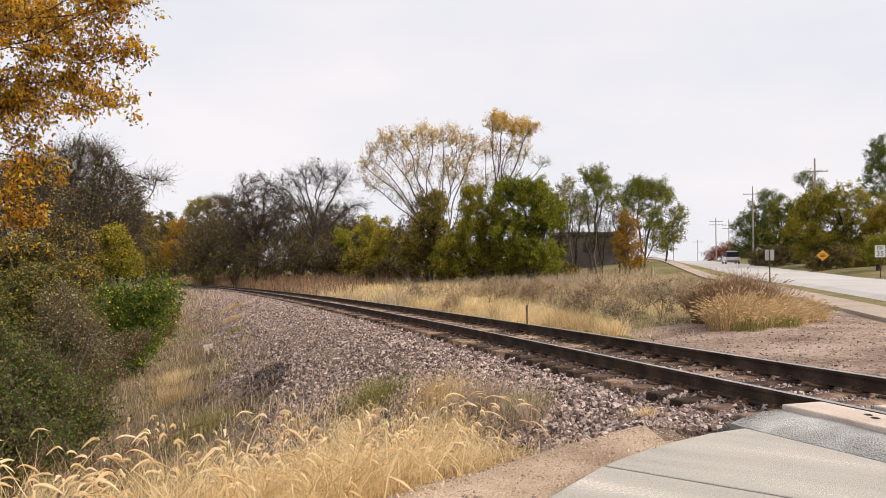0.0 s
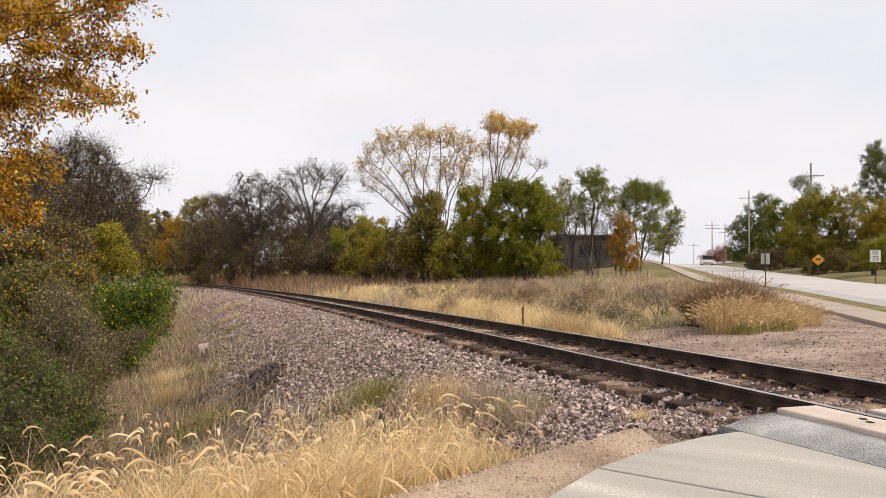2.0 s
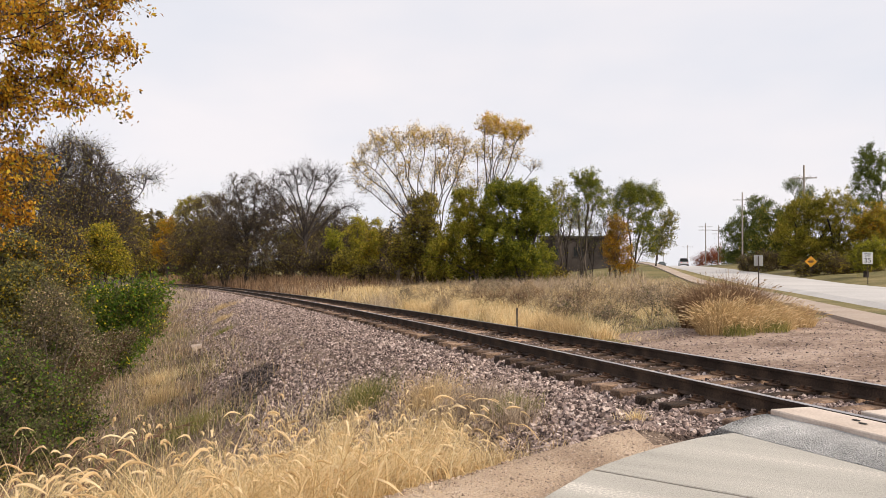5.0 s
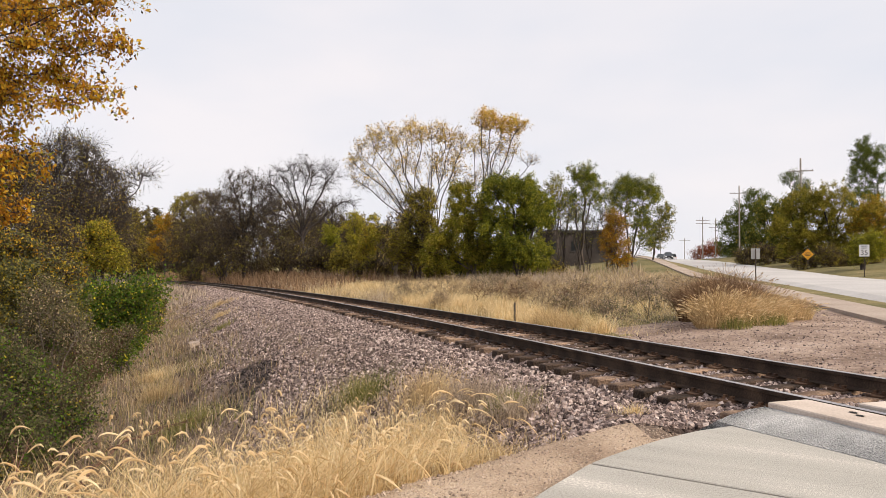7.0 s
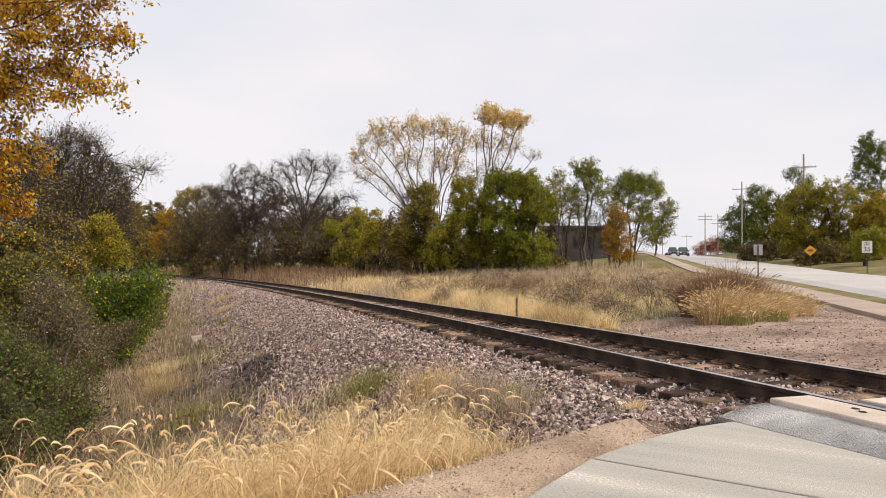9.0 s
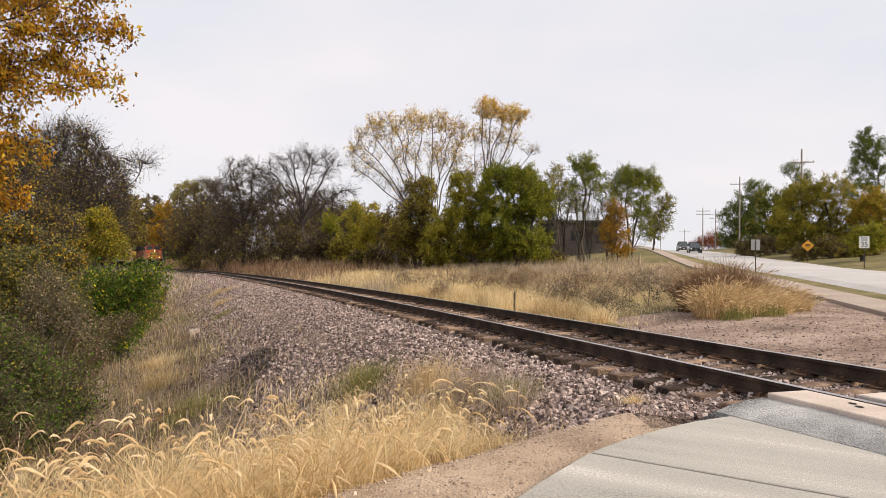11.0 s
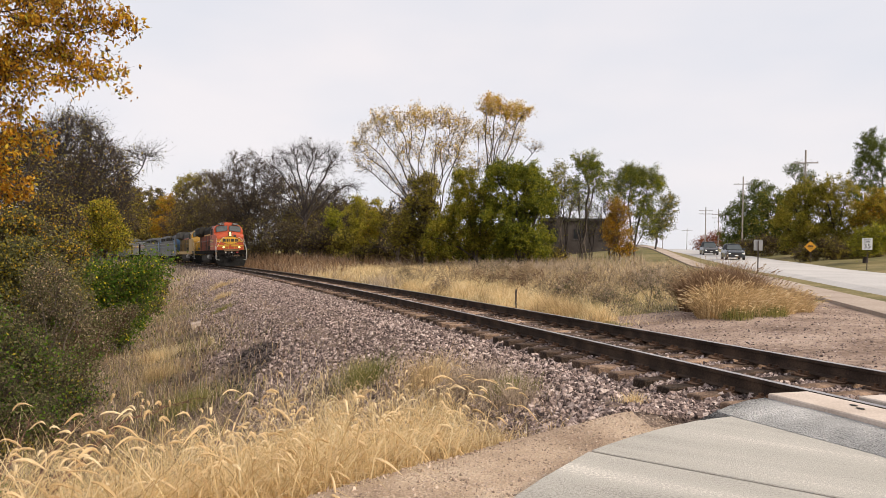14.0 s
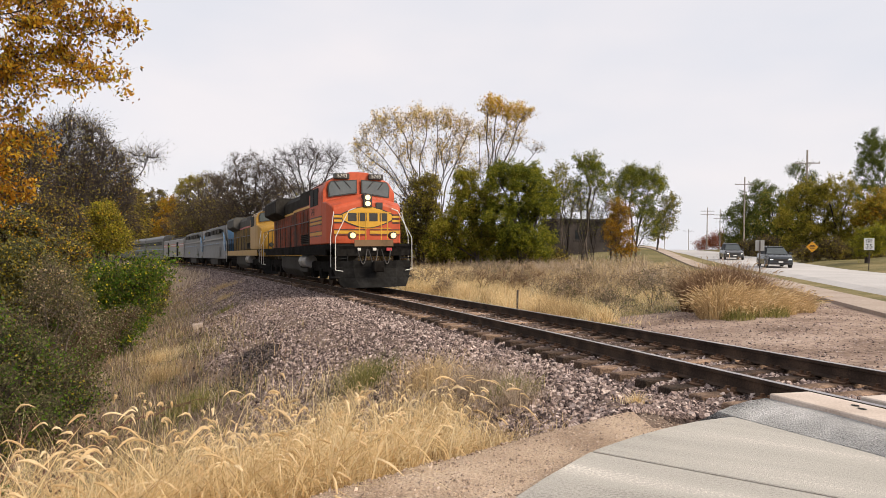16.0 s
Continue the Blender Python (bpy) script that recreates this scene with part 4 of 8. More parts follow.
tree("brush", "tangled leafless brown brush at the wood's edge", "shrub", (-18.90, 98.00, on_ground(-18.90, 98.00)),
     [((-18.92, 98.00, 5.05), (2.63, 2.11, 2.32), 1),
      ((-20.23, 98.00, 4.43), (1.84, 1.49, 1.86), 0.7),
      ((-17.60, 98.00, 4.42), (1.84, 1.49, 1.86), 0.7)],
     M_TWIG_DARK, 0.06, 20, 420, 1.3, (("dusk", 1500, 0.22), ("olive", 350, 0.2)), 46, 4, 0.35, group="brush at the wood's edge")
tree("bare_tree", "large leafless dark tree with spreading limbs", "tree", (-16.58, 92.00, on_ground(-16.58, 92.00)),
     [((-19.60, 92.00, 11.39), (2.33, 1.98, 2.47), 1),
      ((-14.13, 92.00, 12.33), (2.91, 2.33, 2.33), 1.1),
      ((-16.90, 92.00, 13.07), (2.47, 1.98, 1.75), 0.9),
      ((-11.21, 92.00, 9.19), (1.89, 1.51, 1.02), 0.5),
      ((-20.68, 92.00, 8.48), (2.47, 1.98, 1.89), 0.7),
      ((-15.22, 92.00, 8.10), (3.64, 2.91, 2.47), 0.8)],
     M_TWIG_DARK, 0.3, 34, 460, 1.9, (("dusk", 220, 0.2),), 31, 1, 0.45, twig_r=0.02)
tree("bare_tree", "dense leafless dark tree", "tree", (-25.49, 98.00, on_ground(-25.49, 98.00)),
     [((-25.54, 98.00, 12.05), (3.25, 2.60, 2.01), 1),
      ((-27.47, 98.00, 9.18), (3.56, 2.85, 2.63), 1),
      ((-23.20, 98.00, 9.71), (3.10, 2.48, 3.10), 1),
      ((-25.90, 98.00, 5.83), (4.34, 3.47, 3.41), 1.2)],
     M_TWIG_DARK, 0.3, 34, 620, 1.7, (("dusk", 2300, 0.2),), 32, 1, 0.4, twig_r=0.019)
tree("bare_tree", "dense dark tree with a yellow-green top", "tree", (-38.80, 120.00, on_ground(-38.80, 120.00)),
     [((-37.91, 120.00, 11.87), (3.23, 2.58, 1.52), 0.8),
      ((-40.27, 120.00, 8.74), (3.99, 3.19, 3.04), 1.1),
      ((-36.46, 120.00, 7.30), (4.18, 3.34, 3.80), 1.1),
      ((-41.19, 120.00, 4.46), (3.80, 3.04, 3.42), 1)],
     M_TWIG_DARK, 0.3, 18, 420, 1.7, (("dusk", 2700, 0.24), ("olive", 900, 0.22)), 33, 1, 0.35)
tree("olive_tree", "tree with olive and yellow leaves at the bend of the track", "tree", (-41.04, 126.00, on_ground(-41.04, 126.00)),
     [((-42.10, 126.00, 12.40), (2.59, 2.07, 1.20), 1),
      ((-44.29, 126.00, 10.61), (2.39, 1.91, 1.59), 0.8)],
     M_TWIG_DARK, 0.2, 10, 160, 1.5, (("olive", 1700, 0.26), ("lime", 500, 0.22)), 36, 1, 0.4)
tree("orange_tree", "rounded tree with rusty orange leaves", "tree", (-57.83, 156.00, on_ground(-57.83, 156.00)),
     [((-57.53, 156.00, 9.70), (2.47, 2.17, 2.71), 1),
      ((-58.74, 156.00, 5.38), (2.96, 2.76, 3.45), 1),
      ((-56.01, 156.00, 4.14), (2.22, 2.57, 3.21), 0.8)],
     M_TWIG_DARK, 0.2, 12, 220, 1.4, (("orange", 2600, 0.34), ("olive", 1400, 0.32)), 34, 2, 0.35)
tree("dusky_tree", "dim half-bare tree at the far bend", "tree", (-74.19, 190.00, on_ground(-74.19, 190.00)),
     [((-74.00, 190.00, 13.77), (3.61, 2.88, 2.40), 1),
      ((-76.51, 190.00, 8.50), (3.91, 4.33, 5.41), 1),
      ((-80.27, 190.00, 7.76), (4.51, 4.81, 6.01), 1)],
     M_TWIG_DARK, 0.2, 14, 260, 1.6, (("dusk", 2400, 0.4), ("olive", 900, 0.38)), 35, 2, 0.35)
tree("twiggy_tree", "half-bare dark tree with a few olive leaves", "tree", (-17.02, 34.00, on_ground(-17.02, 34.00)),
     [((-17.09, 34.00, 6.49), (1.51, 1.20, 0.97), 1.2),
      ((-18.56, 34.00, 5.41), (1.67, 1.33, 1.24), 1),
      ((-15.87, 34.00, 5.14), (1.34, 1.08, 1.13), 1),
      ((-17.06, 34.00, 3.66), (1.77, 1.42, 1.24), 1.2),
      ((-15.04, 34.00, 3.52), (0.97, 0.86, 1.08), 0.9),
      ((-13.70, 34.00, 5.5), (0.95, 0.56, 0.4), 0.25)],
     M_TWIG_DARK, 0.12, 44, 850, 1.1, (("dusk", 1000, 0.09), ("olive", 520, 0.09), ("amber", 60, 0.09)), 51, 2, 0.3, twig_r=0.008, up=0.2, wild=0.05)
tree("twiggy_tree", "half-bare dark tree with a few olive leaves", "tree", (-15.43, 27.00, on_ground(-15.43, 27.00)),
     [((-15.70, 27.00, 4.49), (1.49, 1.20, 1.28), 1.2),
      ((-15.89, 27.00, 2.35), (1.71, 1.37, 1.28), 1.2),
      ((-14.18, 27.00, 2.13), (1.20, 0.96, 1.07), 1),
      ((-16.55, 27.00, 3.64), (1.28, 1.37, 1.71), 1)],
     M_TWIG_DARK, 0.13, 28, 760, 0.8, (("dusk", 2000, 0.09), ("olive", 1300, 0.09), ("gold", 420, 0.085)), 52, 2, 0.3, twig_r=0.007)
tree("yellow_shrub", "tall shrub with yellow-green leaves below the trees", "shrub", (-14.42, 31.00, on_ground(-14.42, 31.00)),
     [((-14.32, 31.00, 2.48), (0.78, 0.63, 0.69), 1),
      ((-14.75, 31.00, 1.50), (0.98, 0.78, 0.88), 1.1),
      ((-13.70, 31.00, 1.50), (0.74, 0.59, 0.74), 0.8)],
     M_TWIG_DARK, 0.06, 14, 442, 0.6, (("lime", 4350, 0.078), ("olive", 3000, 0.078), ("gold", 750, 0.078)), 53, 3, 0.35)
tree("dusky_shrub", "dim olive shrub among the trees", "shrub", (-73.44, 178.00, on_ground(-73.44, 178.00)),
     [((-74.10, 178.00, 11.59), (3.10, 3.38, 4.22), 1),
      ((-75.19, 178.00, 5.95), (4.50, 4.05, 5.07), 1),
      ((-70.24, 178.00, 3.83), (3.10, 2.93, 3.66), 0.8)],
     M_TWIG_DARK, 0.2, 16, 300, 1.9, (("olive", 2600, 0.4), ("dusk", 1800, 0.4), ("gold", 220, 0.36)), 54, 3, 0.35)
tree("grey_shrub", "grey-green shrub with withered seed heads", "shrub", (-9.57, 17.00, on_ground(-9.57, 17.00)),
     [((-9.72, 17.00, 0.81), (0.94, 0.75, 0.67), 1),
      ((-8.91, 17.00, 0.27), (0.75, 0.60, 0.62), 1),
      ((-10.11, 17.00, -0.13), (0.81, 0.65, 0.81), 1)],
     M_TWIG_DARK, 0.04, 18, 240, 0.5, (("sage", 5600, 0.07), ("dusk", 1000, 0.05), ("olive", 2600, 0.07), ("gold", 300, 0.06)), 55, 5, 0.35, twig_r=0.005)
tree("green_bush", "dense bright green bush at the foot of the slope", "bush", (-10.83, 25.00, on_ground(-10.83, 25.00)),
     [((-9.76, 25.00, 0.30), (0.36, 0.28, 0.24), 0.6),
      ((-10.50, 25.00, -0.05), (0.63, 0.51, 0.40), 1),
      ((-11.43, 25.00, -0.09), (0.79, 0.63, 0.47), 1),
      ((-12.21, 25.00, -0.78), (0.79, 0.63, 0.59), 1),
      ((-10.38, 25.00, -0.72), (0.51, 0.41, 0.36), 0.7),
      ((-11.22, 25.00, -1.17), (0.79, 0.63, 0.51), 0.9),
      ((-12.71, 25.00, -0.19), (0.59, 0.47, 0.51), 0.7),
      ((-11.91, 25.00, -1.86), (0.71, 0.57, 0.51), 0.7)],
     M_BARK, 0.04, 16, 170, 1.0, (("ivy", 1900, 0.1), ("deep", 1200, 0.1), ("sage", 600, 0.08), ("yellow", 150, 0.09), ("lime", 420, 0.09)), 56, 5, 0.35, twig_r=0.005, leaf_spread=0.24)
tree("green_bush", "dark green bush at the foot of the slope", "bush", (-9.74, 18.00, on_ground(-9.74, 18.00)),
     [((-10.30, 18.00, -0.60), (0.94, 0.75, 0.65), 1.1),
      ((-11.22, 18.00, -1.02), (0.94, 0.75, 0.80), 1.1),
      ((-9.59, 18.00, -0.96), (0.63, 0.50, 0.48), 0.8),
      ((-11.57, 18.00, -1.73), (0.85, 0.68, 0.65), 0.9),
      ((-10.43, 18.00, -1.59), (0.80, 0.64, 0.57), 0.8)],
     M_BARK, 0.05, 18, 260, 0.75, (("ivy", 3200, 0.075), ("deep", 2900, 0.075), ("sage", 2300, 0.07), ("lime", 300, 0.07)), 57, 5, 0.35, twig_r=0.005, leaf_spread=0.26)
tree("dark_bush", "shaded dark shrub under the trees", "bush", (-11.45, 19.00, on_ground(-11.45, 19.00)),
     [((-11.62, 19.00, 1.33), (1.05, 0.84, 0.90), 1),
      ((-12.06, 19.00, 0.13), (0.90, 0.72, 0.90), 1),
      ((-10.88, 19.00, 1.48), (0.75, 0.60, 0.60), 0.8),
      ((-9.82, 19.00, 1.03), (0.69, 0.55, 0.54), 0.7)],
     M_TWIG_DARK, 0.05, 18, 300, 0.5, (("dusk", 2600, 0.08), ("sage", 3000, 0.08), ("gold", 1300, 0.075), ("olive", 1500, 0.08)), 58, 5, 0.35, twig_r=0.006)
tree("bramble", "low tangled green and brown undergrowth", "bush", (-7.3, 13.00, on_ground(-7.3, 13.00)),
     [((-7.7, 13.00, -0.75), (0.75, 0.7, 0.5), 1.0),
      ((-7.05, 13.20, -1.15), (0.6, 0.55, 0.4), 0.9),
      ((-6.5, 12.80, -1.5), (0.55, 0.45, 0.28), 0.7),
      ((-8.2, 13.00, -0.3), (0.5, 0.5, 0.6), 0.7),
      ((-7.3, 13.40, -1.75), (0.8, 0.6, 0.35), 0.8)],
     M_TWIG_DARK, 0.03, 16, 300, 0.6, (("ivy", 1300, 0.06), ("sage", 2300, 0.06), ("dusk", 1500, 0.055), ("olive", 500, 0.055)), 91, 6, 0.35, twig_r=0.004, leaf_spread=0.2, up=0.25)
tree("bramble", "low tangled brown undergrowth with pale stalks", "bush", (-5.71, 9.50, on_ground(-5.71, 9.50)),
     [((-5.79, 9.50, -0.70), (0.45, 0.36, 0.38), 1),
      ((-5.41, 9.50, -0.93), (0.45, 0.36, 0.30), 0.9),
      ((-6.17, 9.50, -0.26), (0.45, 0.42, 0.53), 0.8)],
     M_TWIG_DARK, 0.02, 16, 380, 0.35, (("ivy", 1200, 0.045), ("sage", 3200, 0.045), ("dusk", 1600, 0.045)), 92, 5, 0.35, twig_r=0.003)
tree("withered_shrub", "withered shrub with reddish bare stalks", "shrub", (-7.85, 15.00, on_ground(-7.85, 15.00)),
     [((-7.98, 15.00, 0.41), (0.40, 0.57, 0.71), 1),
      ((-7.50, 15.00, -0.07), (0.36, 0.47, 0.59), 0.8),
      ((-8.33, 15.00, -0.30), (0.36, 0.57, 0.71), 0.8)],
     M_BARK_PALE, 0.02, 20, 150, 0.5, (("dusk", 1500, 0.05), ("sage", 1400, 0.05), ("straw", 700, 0.04)), 93, 6, 0.35, twig_r=0.005)
# dense leafless wood behind the bend
for i, (x, y, w, top_z) in enumerate(((-24.5, 50.0, 4.2, 8.8), (-31.0, 62.0, 4.6, 8.6), (-31.0, 108.0, 5.4, 11.6), (-22.5, 110.0, 5.2, 12.2), (-16.0, 108.0, 4.4, 11.0), (-44.0, 140.0, 6.2, 12.2), (-10.5, 106.0, 3.6, 8.0))):
    tree("bare_wood_tree", "dense leafless grey-brown tree in the wood", "tree", (x, y, on_ground(x, y)),
         [((x, y, top_z - 1.8), (w * 0.6, 2.0, 1.8), 1), ((x - w * 0.5, y, top_z - 3.6), (w * 0.5, 2.2, 2.2), 1), ((x + w * 0.5, y, top_z - 3.8), (w * 0.5, 2.2, 2.2), 1), ((x, y, top_z - 6.2), (w, 2.4, 2.4), 1.2)],
         M_TWIG_DARK, 0.2, 20, 400, 1.5, (("dusk", 1500, 0.19), ("olive", 260, 0.19)), 250 + i, 2, 0.35, group="bare trees of the wood", up=0.25, twig_r=0.013)
tree("woodland_tree", "dark leafless tree deep in the wood", "tree", (-33.95, 118.00, on_ground(-33.95, 118.00)),
     [((-33.98, 118.00, 6.27), (4.11, 3.28, 3.73), 1),
      ((-36.03, 118.00, 4.78), (3.28, 2.63, 2.99), 0.8),
      ((-31.92, 118.00, 4.77), (3.28, 2.63, 2.99), 0.8)],
     M_TWIG_DARK, 0.12, 22, 380, 1.5, (("dusk", 1700, 0.24),), 110, 3, 0.35, group="dark trees of the wood")
tree("woodland_tree", "dark leafless tree deep in the wood", "tree", (-27.88, 116.00, on_ground(-27.88, 116.00)),
     [((-27.90, 116.00, 7.09), (4.04, 3.23, 4.04), 1),
      ((-29.92, 116.00, 5.63), (3.23, 2.58, 3.23), 0.8),
      ((-25.88, 116.00, 5.62), (3.23, 2.58, 3.23), 0.8)],
     M_TWIG_DARK, 0.12, 22, 380, 1.5, (("dusk", 1700, 0.24),), 111, 3, 0.35, group="dark trees of the wood")
tree("woodland_tree", "dark leafless tree deep in the wood", "tree", (-24.10, 120.00, on_ground(-24.10, 120.00)),
     [((-24.12, 120.00, 8.23), (3.80, 3.49, 4.36), 1),
      ((-26.01, 120.00, 6.71), (3.04, 2.79, 3.49), 0.8),
      ((-22.22, 120.00, 6.71), (3.04, 2.79, 3.49), 0.8)],
     M_TWIG_DARK, 0.12, 22, 380, 1.5, (("dusk", 1700, 0.24),), 112, 3, 0.35, group="dark trees of the wood")
tree("woodland_tree", "dark leafless tree deep in the wood", "tree", (-18.57, 118.00, on_ground(-18.57, 118.00)),
     [((-18.58, 118.00, 6.24), (3.73, 2.99, 3.36), 1),
      ((-20.44, 118.00, 4.75), (2.99, 2.39, 2.69), 0.8),
      ((-16.71, 118.00, 4.74), (2.99, 2.39, 2.69), 0.8)],
     M_TWIG_DARK, 0.12, 22, 380, 1.5, (("dusk", 1700, 0.24),), 113, 3, 0.35, group="dark trees of the wood")
tree("woodland_tree", "dark leafless tree deep in the wood", "tree", (-51.24, 146.00, on_ground(-51.24, 146.00)),
     [((-51.28, 146.00, 6.28), (4.16, 3.32, 3.93), 1),
      ((-53.35, 146.00, 4.43), (3.32, 2.66, 3.14), 0.8),
      ((-49.19, 146.00, 4.42), (3.32, 2.66, 3.14), 0.8)],
     M_TWIG_DARK, 0.12, 22, 380, 1.5, (("dusk", 1700, 0.24),), 114, 3, 0.35, group="dark trees of the wood")
tree("woodland_tree", "dark leafless tree deep in the wood", "tree", (-14.52, 112.00, on_ground(-14.52, 112.00)),
     [((-14.53, 112.00, 4.22), (2.66, 2.13, 2.30), 1),
      ((-15.86, 112.00, 2.80), (2.13, 1.70, 1.84), 0.8),
      ((-13.20, 112.00, 2.80), (2.13, 1.70, 1.84), 0.8)],
     M_TWIG_DARK, 0.12, 22, 380, 1.5, (("dusk", 1700, 0.24),), 115, 3, 0.35, group="dark trees of the wood")
tree("woodland_tree", "dark leafless tree deep in the wood", "tree", (-8.66, 96.00, on_ground(-8.66, 96.00)),
     [((-8.66, 96.00, 2.67), (2.58, 2.06, 1.67), 1),
      ((-9.95, 96.00, 1.46), (2.06, 1.65, 1.34), 0.8),
      ((-7.37, 96.00, 1.46), (2.06, 1.65, 1.34), 0.8)],
     M_TWIG_DARK, 0.12, 22, 380, 1.5, (("dusk", 1700, 0.24),), 116, 3, 0.35, group="dark trees of the wood")
tree("woodland_tree", "dark leafless tree deep in the wood", "tree", (-18.42, 104.00, on_ground(-18.42, 104.00)),
     [((-18.42, 104.00, 3.20), (3.29, 2.63, 2.14), 1),
      ((-20.07, 104.00, 1.89), (2.63, 2.11, 1.71), 0.8),
      ((-16.78, 104.00, 1.89), (2.63, 2.11, 1.71), 0.8)],
     M_TWIG_DARK, 0.12, 22, 380, 1.5, (("dusk", 1700, 0.24),), 117, 3, 0.35, group="dark trees of the wood")
tree("dry_forb", "dry brown bushy weed in the grass", "weed", (5.45, 27.00, on_ground(5.45, 27.00)),
     [((5.46, 27.00, 0.39), (0.73, 0.58, 0.73), 1),
      ((5.16, 27.00, 0.10), (0.51, 0.41, 0.51), 0.7),
      ((5.74, 27.00, 0.10), (0.51, 0.41, 0.51), 0.7)],
     M_BARK_PALE, 0.012, 14, 80, 0.35, (("fawn", 420, 0.045), ("straw", 300, 0.05)), 130, 6, 0.35, group="dry weeds in the field", twig_r=0.004)
tree("dry_forb", "dry brown bushy weed in the grass", "weed", (3.96, 25.00, on_ground(3.96, 25.00)),
     [((3.96, 25.00, 0.17), (0.51, 0.41, 0.43), 1),
      ((3.76, 25.00, 0.00), (0.36, 0.29, 0.30), 0.7),
      ((4.17, 25.00, -0.00), (0.36, 0.29, 0.30), 0.7)],
     M_BARK_PALE, 0.012, 14, 80, 0.35, (("fawn", 420, 0.045), ("straw", 300, 0.05)), 131, 6, 0.35, group="dry weeds in the field", twig_r=0.004)
tree("dry_forb", "dry brown bushy weed in the grass", "weed", (5.69, 24.00, on_ground(5.69, 24.00)),
     [((5.70, 24.00, 0.03), (0.57, 0.46, 0.42), 1),
      ((5.47, 24.00, -0.13), (0.40, 0.32, 0.29), 0.7),
      ((5.92, 24.00, -0.14), (0.40, 0.32, 0.29), 0.7)],
     M_BARK_PALE, 0.012, 14, 80, 0.35, (("fawn", 420, 0.045), ("straw", 300, 0.05)), 132, 6, 0.35, group="dry weeds in the field", twig_r=0.004)
tree("dry_forb", "dry brown bushy weed in the grass", "weed", (3.94, 32.00, on_ground(3.94, 32.00)),
     [((3.94, 32.00, 0.20), (0.76, 0.61, 0.46), 1),
      ((3.63, 32.00, 0.02), (0.53, 0.43, 0.32), 0.7),
      ((4.24, 32.00, 0.02), (0.53, 0.43, 0.32), 0.7)],
     M_BARK_PALE, 0.012, 14, 80, 0.35, (("fawn", 420, 0.045), ("straw", 300, 0.05)), 133, 6, 0.35, group="dry weeds in the field", twig_r=0.004)
tree("dry_forb", "dry brown bushy weed in the grass", "weed", (2.39, 40.00, on_ground(2.39, 40.00)),
     [((2.40, 40.00, 0.14), (1.08, 0.86, 0.51), 1),
      ((1.97, 40.00, -0.06), (0.75, 0.60, 0.35), 0.7),
      ((2.83, 40.00, -0.06), (0.75, 0.60, 0.35), 0.7)],
     M_BARK_PALE, 0.012, 14, 80, 0.35, (("fawn", 420, 0.045), ("straw", 300, 0.05)), 134, 6, 0.35, group="dry weeds in the field", twig_r=0.004)
tree("dry_forb", "dry brown bushy weed in the grass", "weed", (-0.43, 38.00, on_ground(-0.43, 38.00)),
     [((-0.42, 38.00, 0.21), (0.90, 0.72, 0.54), 1),
      ((-0.78, 38.00, -0.00), (0.63, 0.50, 0.38), 0.7),
      ((-0.06, 38.00, -0.00), (0.63, 0.50, 0.38), 0.7)],
     M_BARK_PALE, 0.012, 14, 80, 0.35, (("fawn", 420, 0.045), ("straw", 300, 0.05)), 135, 6, 0.35, group="dry weeds in the field", twig_r=0.004)
tree("dry_forb", "dry brown bushy weed in the grass", "weed", (7.58, 27.00, on_ground(7.58, 27.00)),
     [((7.59, 27.00, 0.17), (0.60, 0.48, 0.60), 1),
      ((7.35, 27.00, -0.07), (0.42, 0.33, 0.42), 0.7),
      ((7.82, 27.00, -0.07), (0.42, 0.33, 0.42), 0.7)],
     M_BARK_PALE, 0.012, 14, 80, 0.35, (("fawn", 420, 0.045), ("straw", 300, 0.05)), 136, 6, 0.35, group="dry weeds in the field", twig_r=0.004)
tree("dry_forb", "dry brown bushy weed in the grass", "weed", (-2.43, 48.00, on_ground(-2.43, 48.00)),
     [((-2.43, 48.00, 0.16), (1.14, 0.91, 0.53), 1),
      ((-2.89, 48.00, -0.05), (0.80, 0.64, 0.37), 0.7),
      ((-1.98, 48.00, -0.05), (0.80, 0.64, 0.37), 0.7)],
     M_BARK_PALE, 0.012, 14, 80, 0.35, (("fawn", 420, 0.045), ("straw", 300, 0.05)), 137, 6, 0.35, group="dry weeds in the field", twig_r=0.004)
tree("dry_forb", "dry brown bushy weed in the grass", "weed", (9.37, 30.00, on_ground(9.37, 30.00)),
     [((9.38, 30.00, 0.38), (0.62, 0.49, 0.52), 1),
      ((9.13, 30.00, 0.18), (0.43, 0.35, 0.37), 0.7),
      ((9.62, 30.00, 0.17), (0.43, 0.35, 0.37), 0.7)],
     M_BARK_PALE, 0.012, 14, 80, 0.35, (("fawn", 420, 0.045), ("straw", 300, 0.05)), 138, 6, 0.35, group="dry weeds in the field", twig_r=0.004)
tree("dry_forb", "dry brown bushy weed in the grass", "weed", (0.40, 32.00, on_ground(0.40, 32.00)),
     [((0.40, 32.00, -0.17), (0.46, 0.36, 0.35), 1),
      ((0.22, 32.00, -0.31), (0.32, 0.26, 0.25), 0.7),
      ((0.58, 32.00, -0.31), (0.32, 0.26, 0.25), 0.7)],
     M_BARK_PALE, 0.012, 14, 80, 0.35, (("fawn", 420, 0.045), ("straw", 300, 0.05)), 139, 6, 0.35, group="dry weeds in the field", twig_r=0.004)
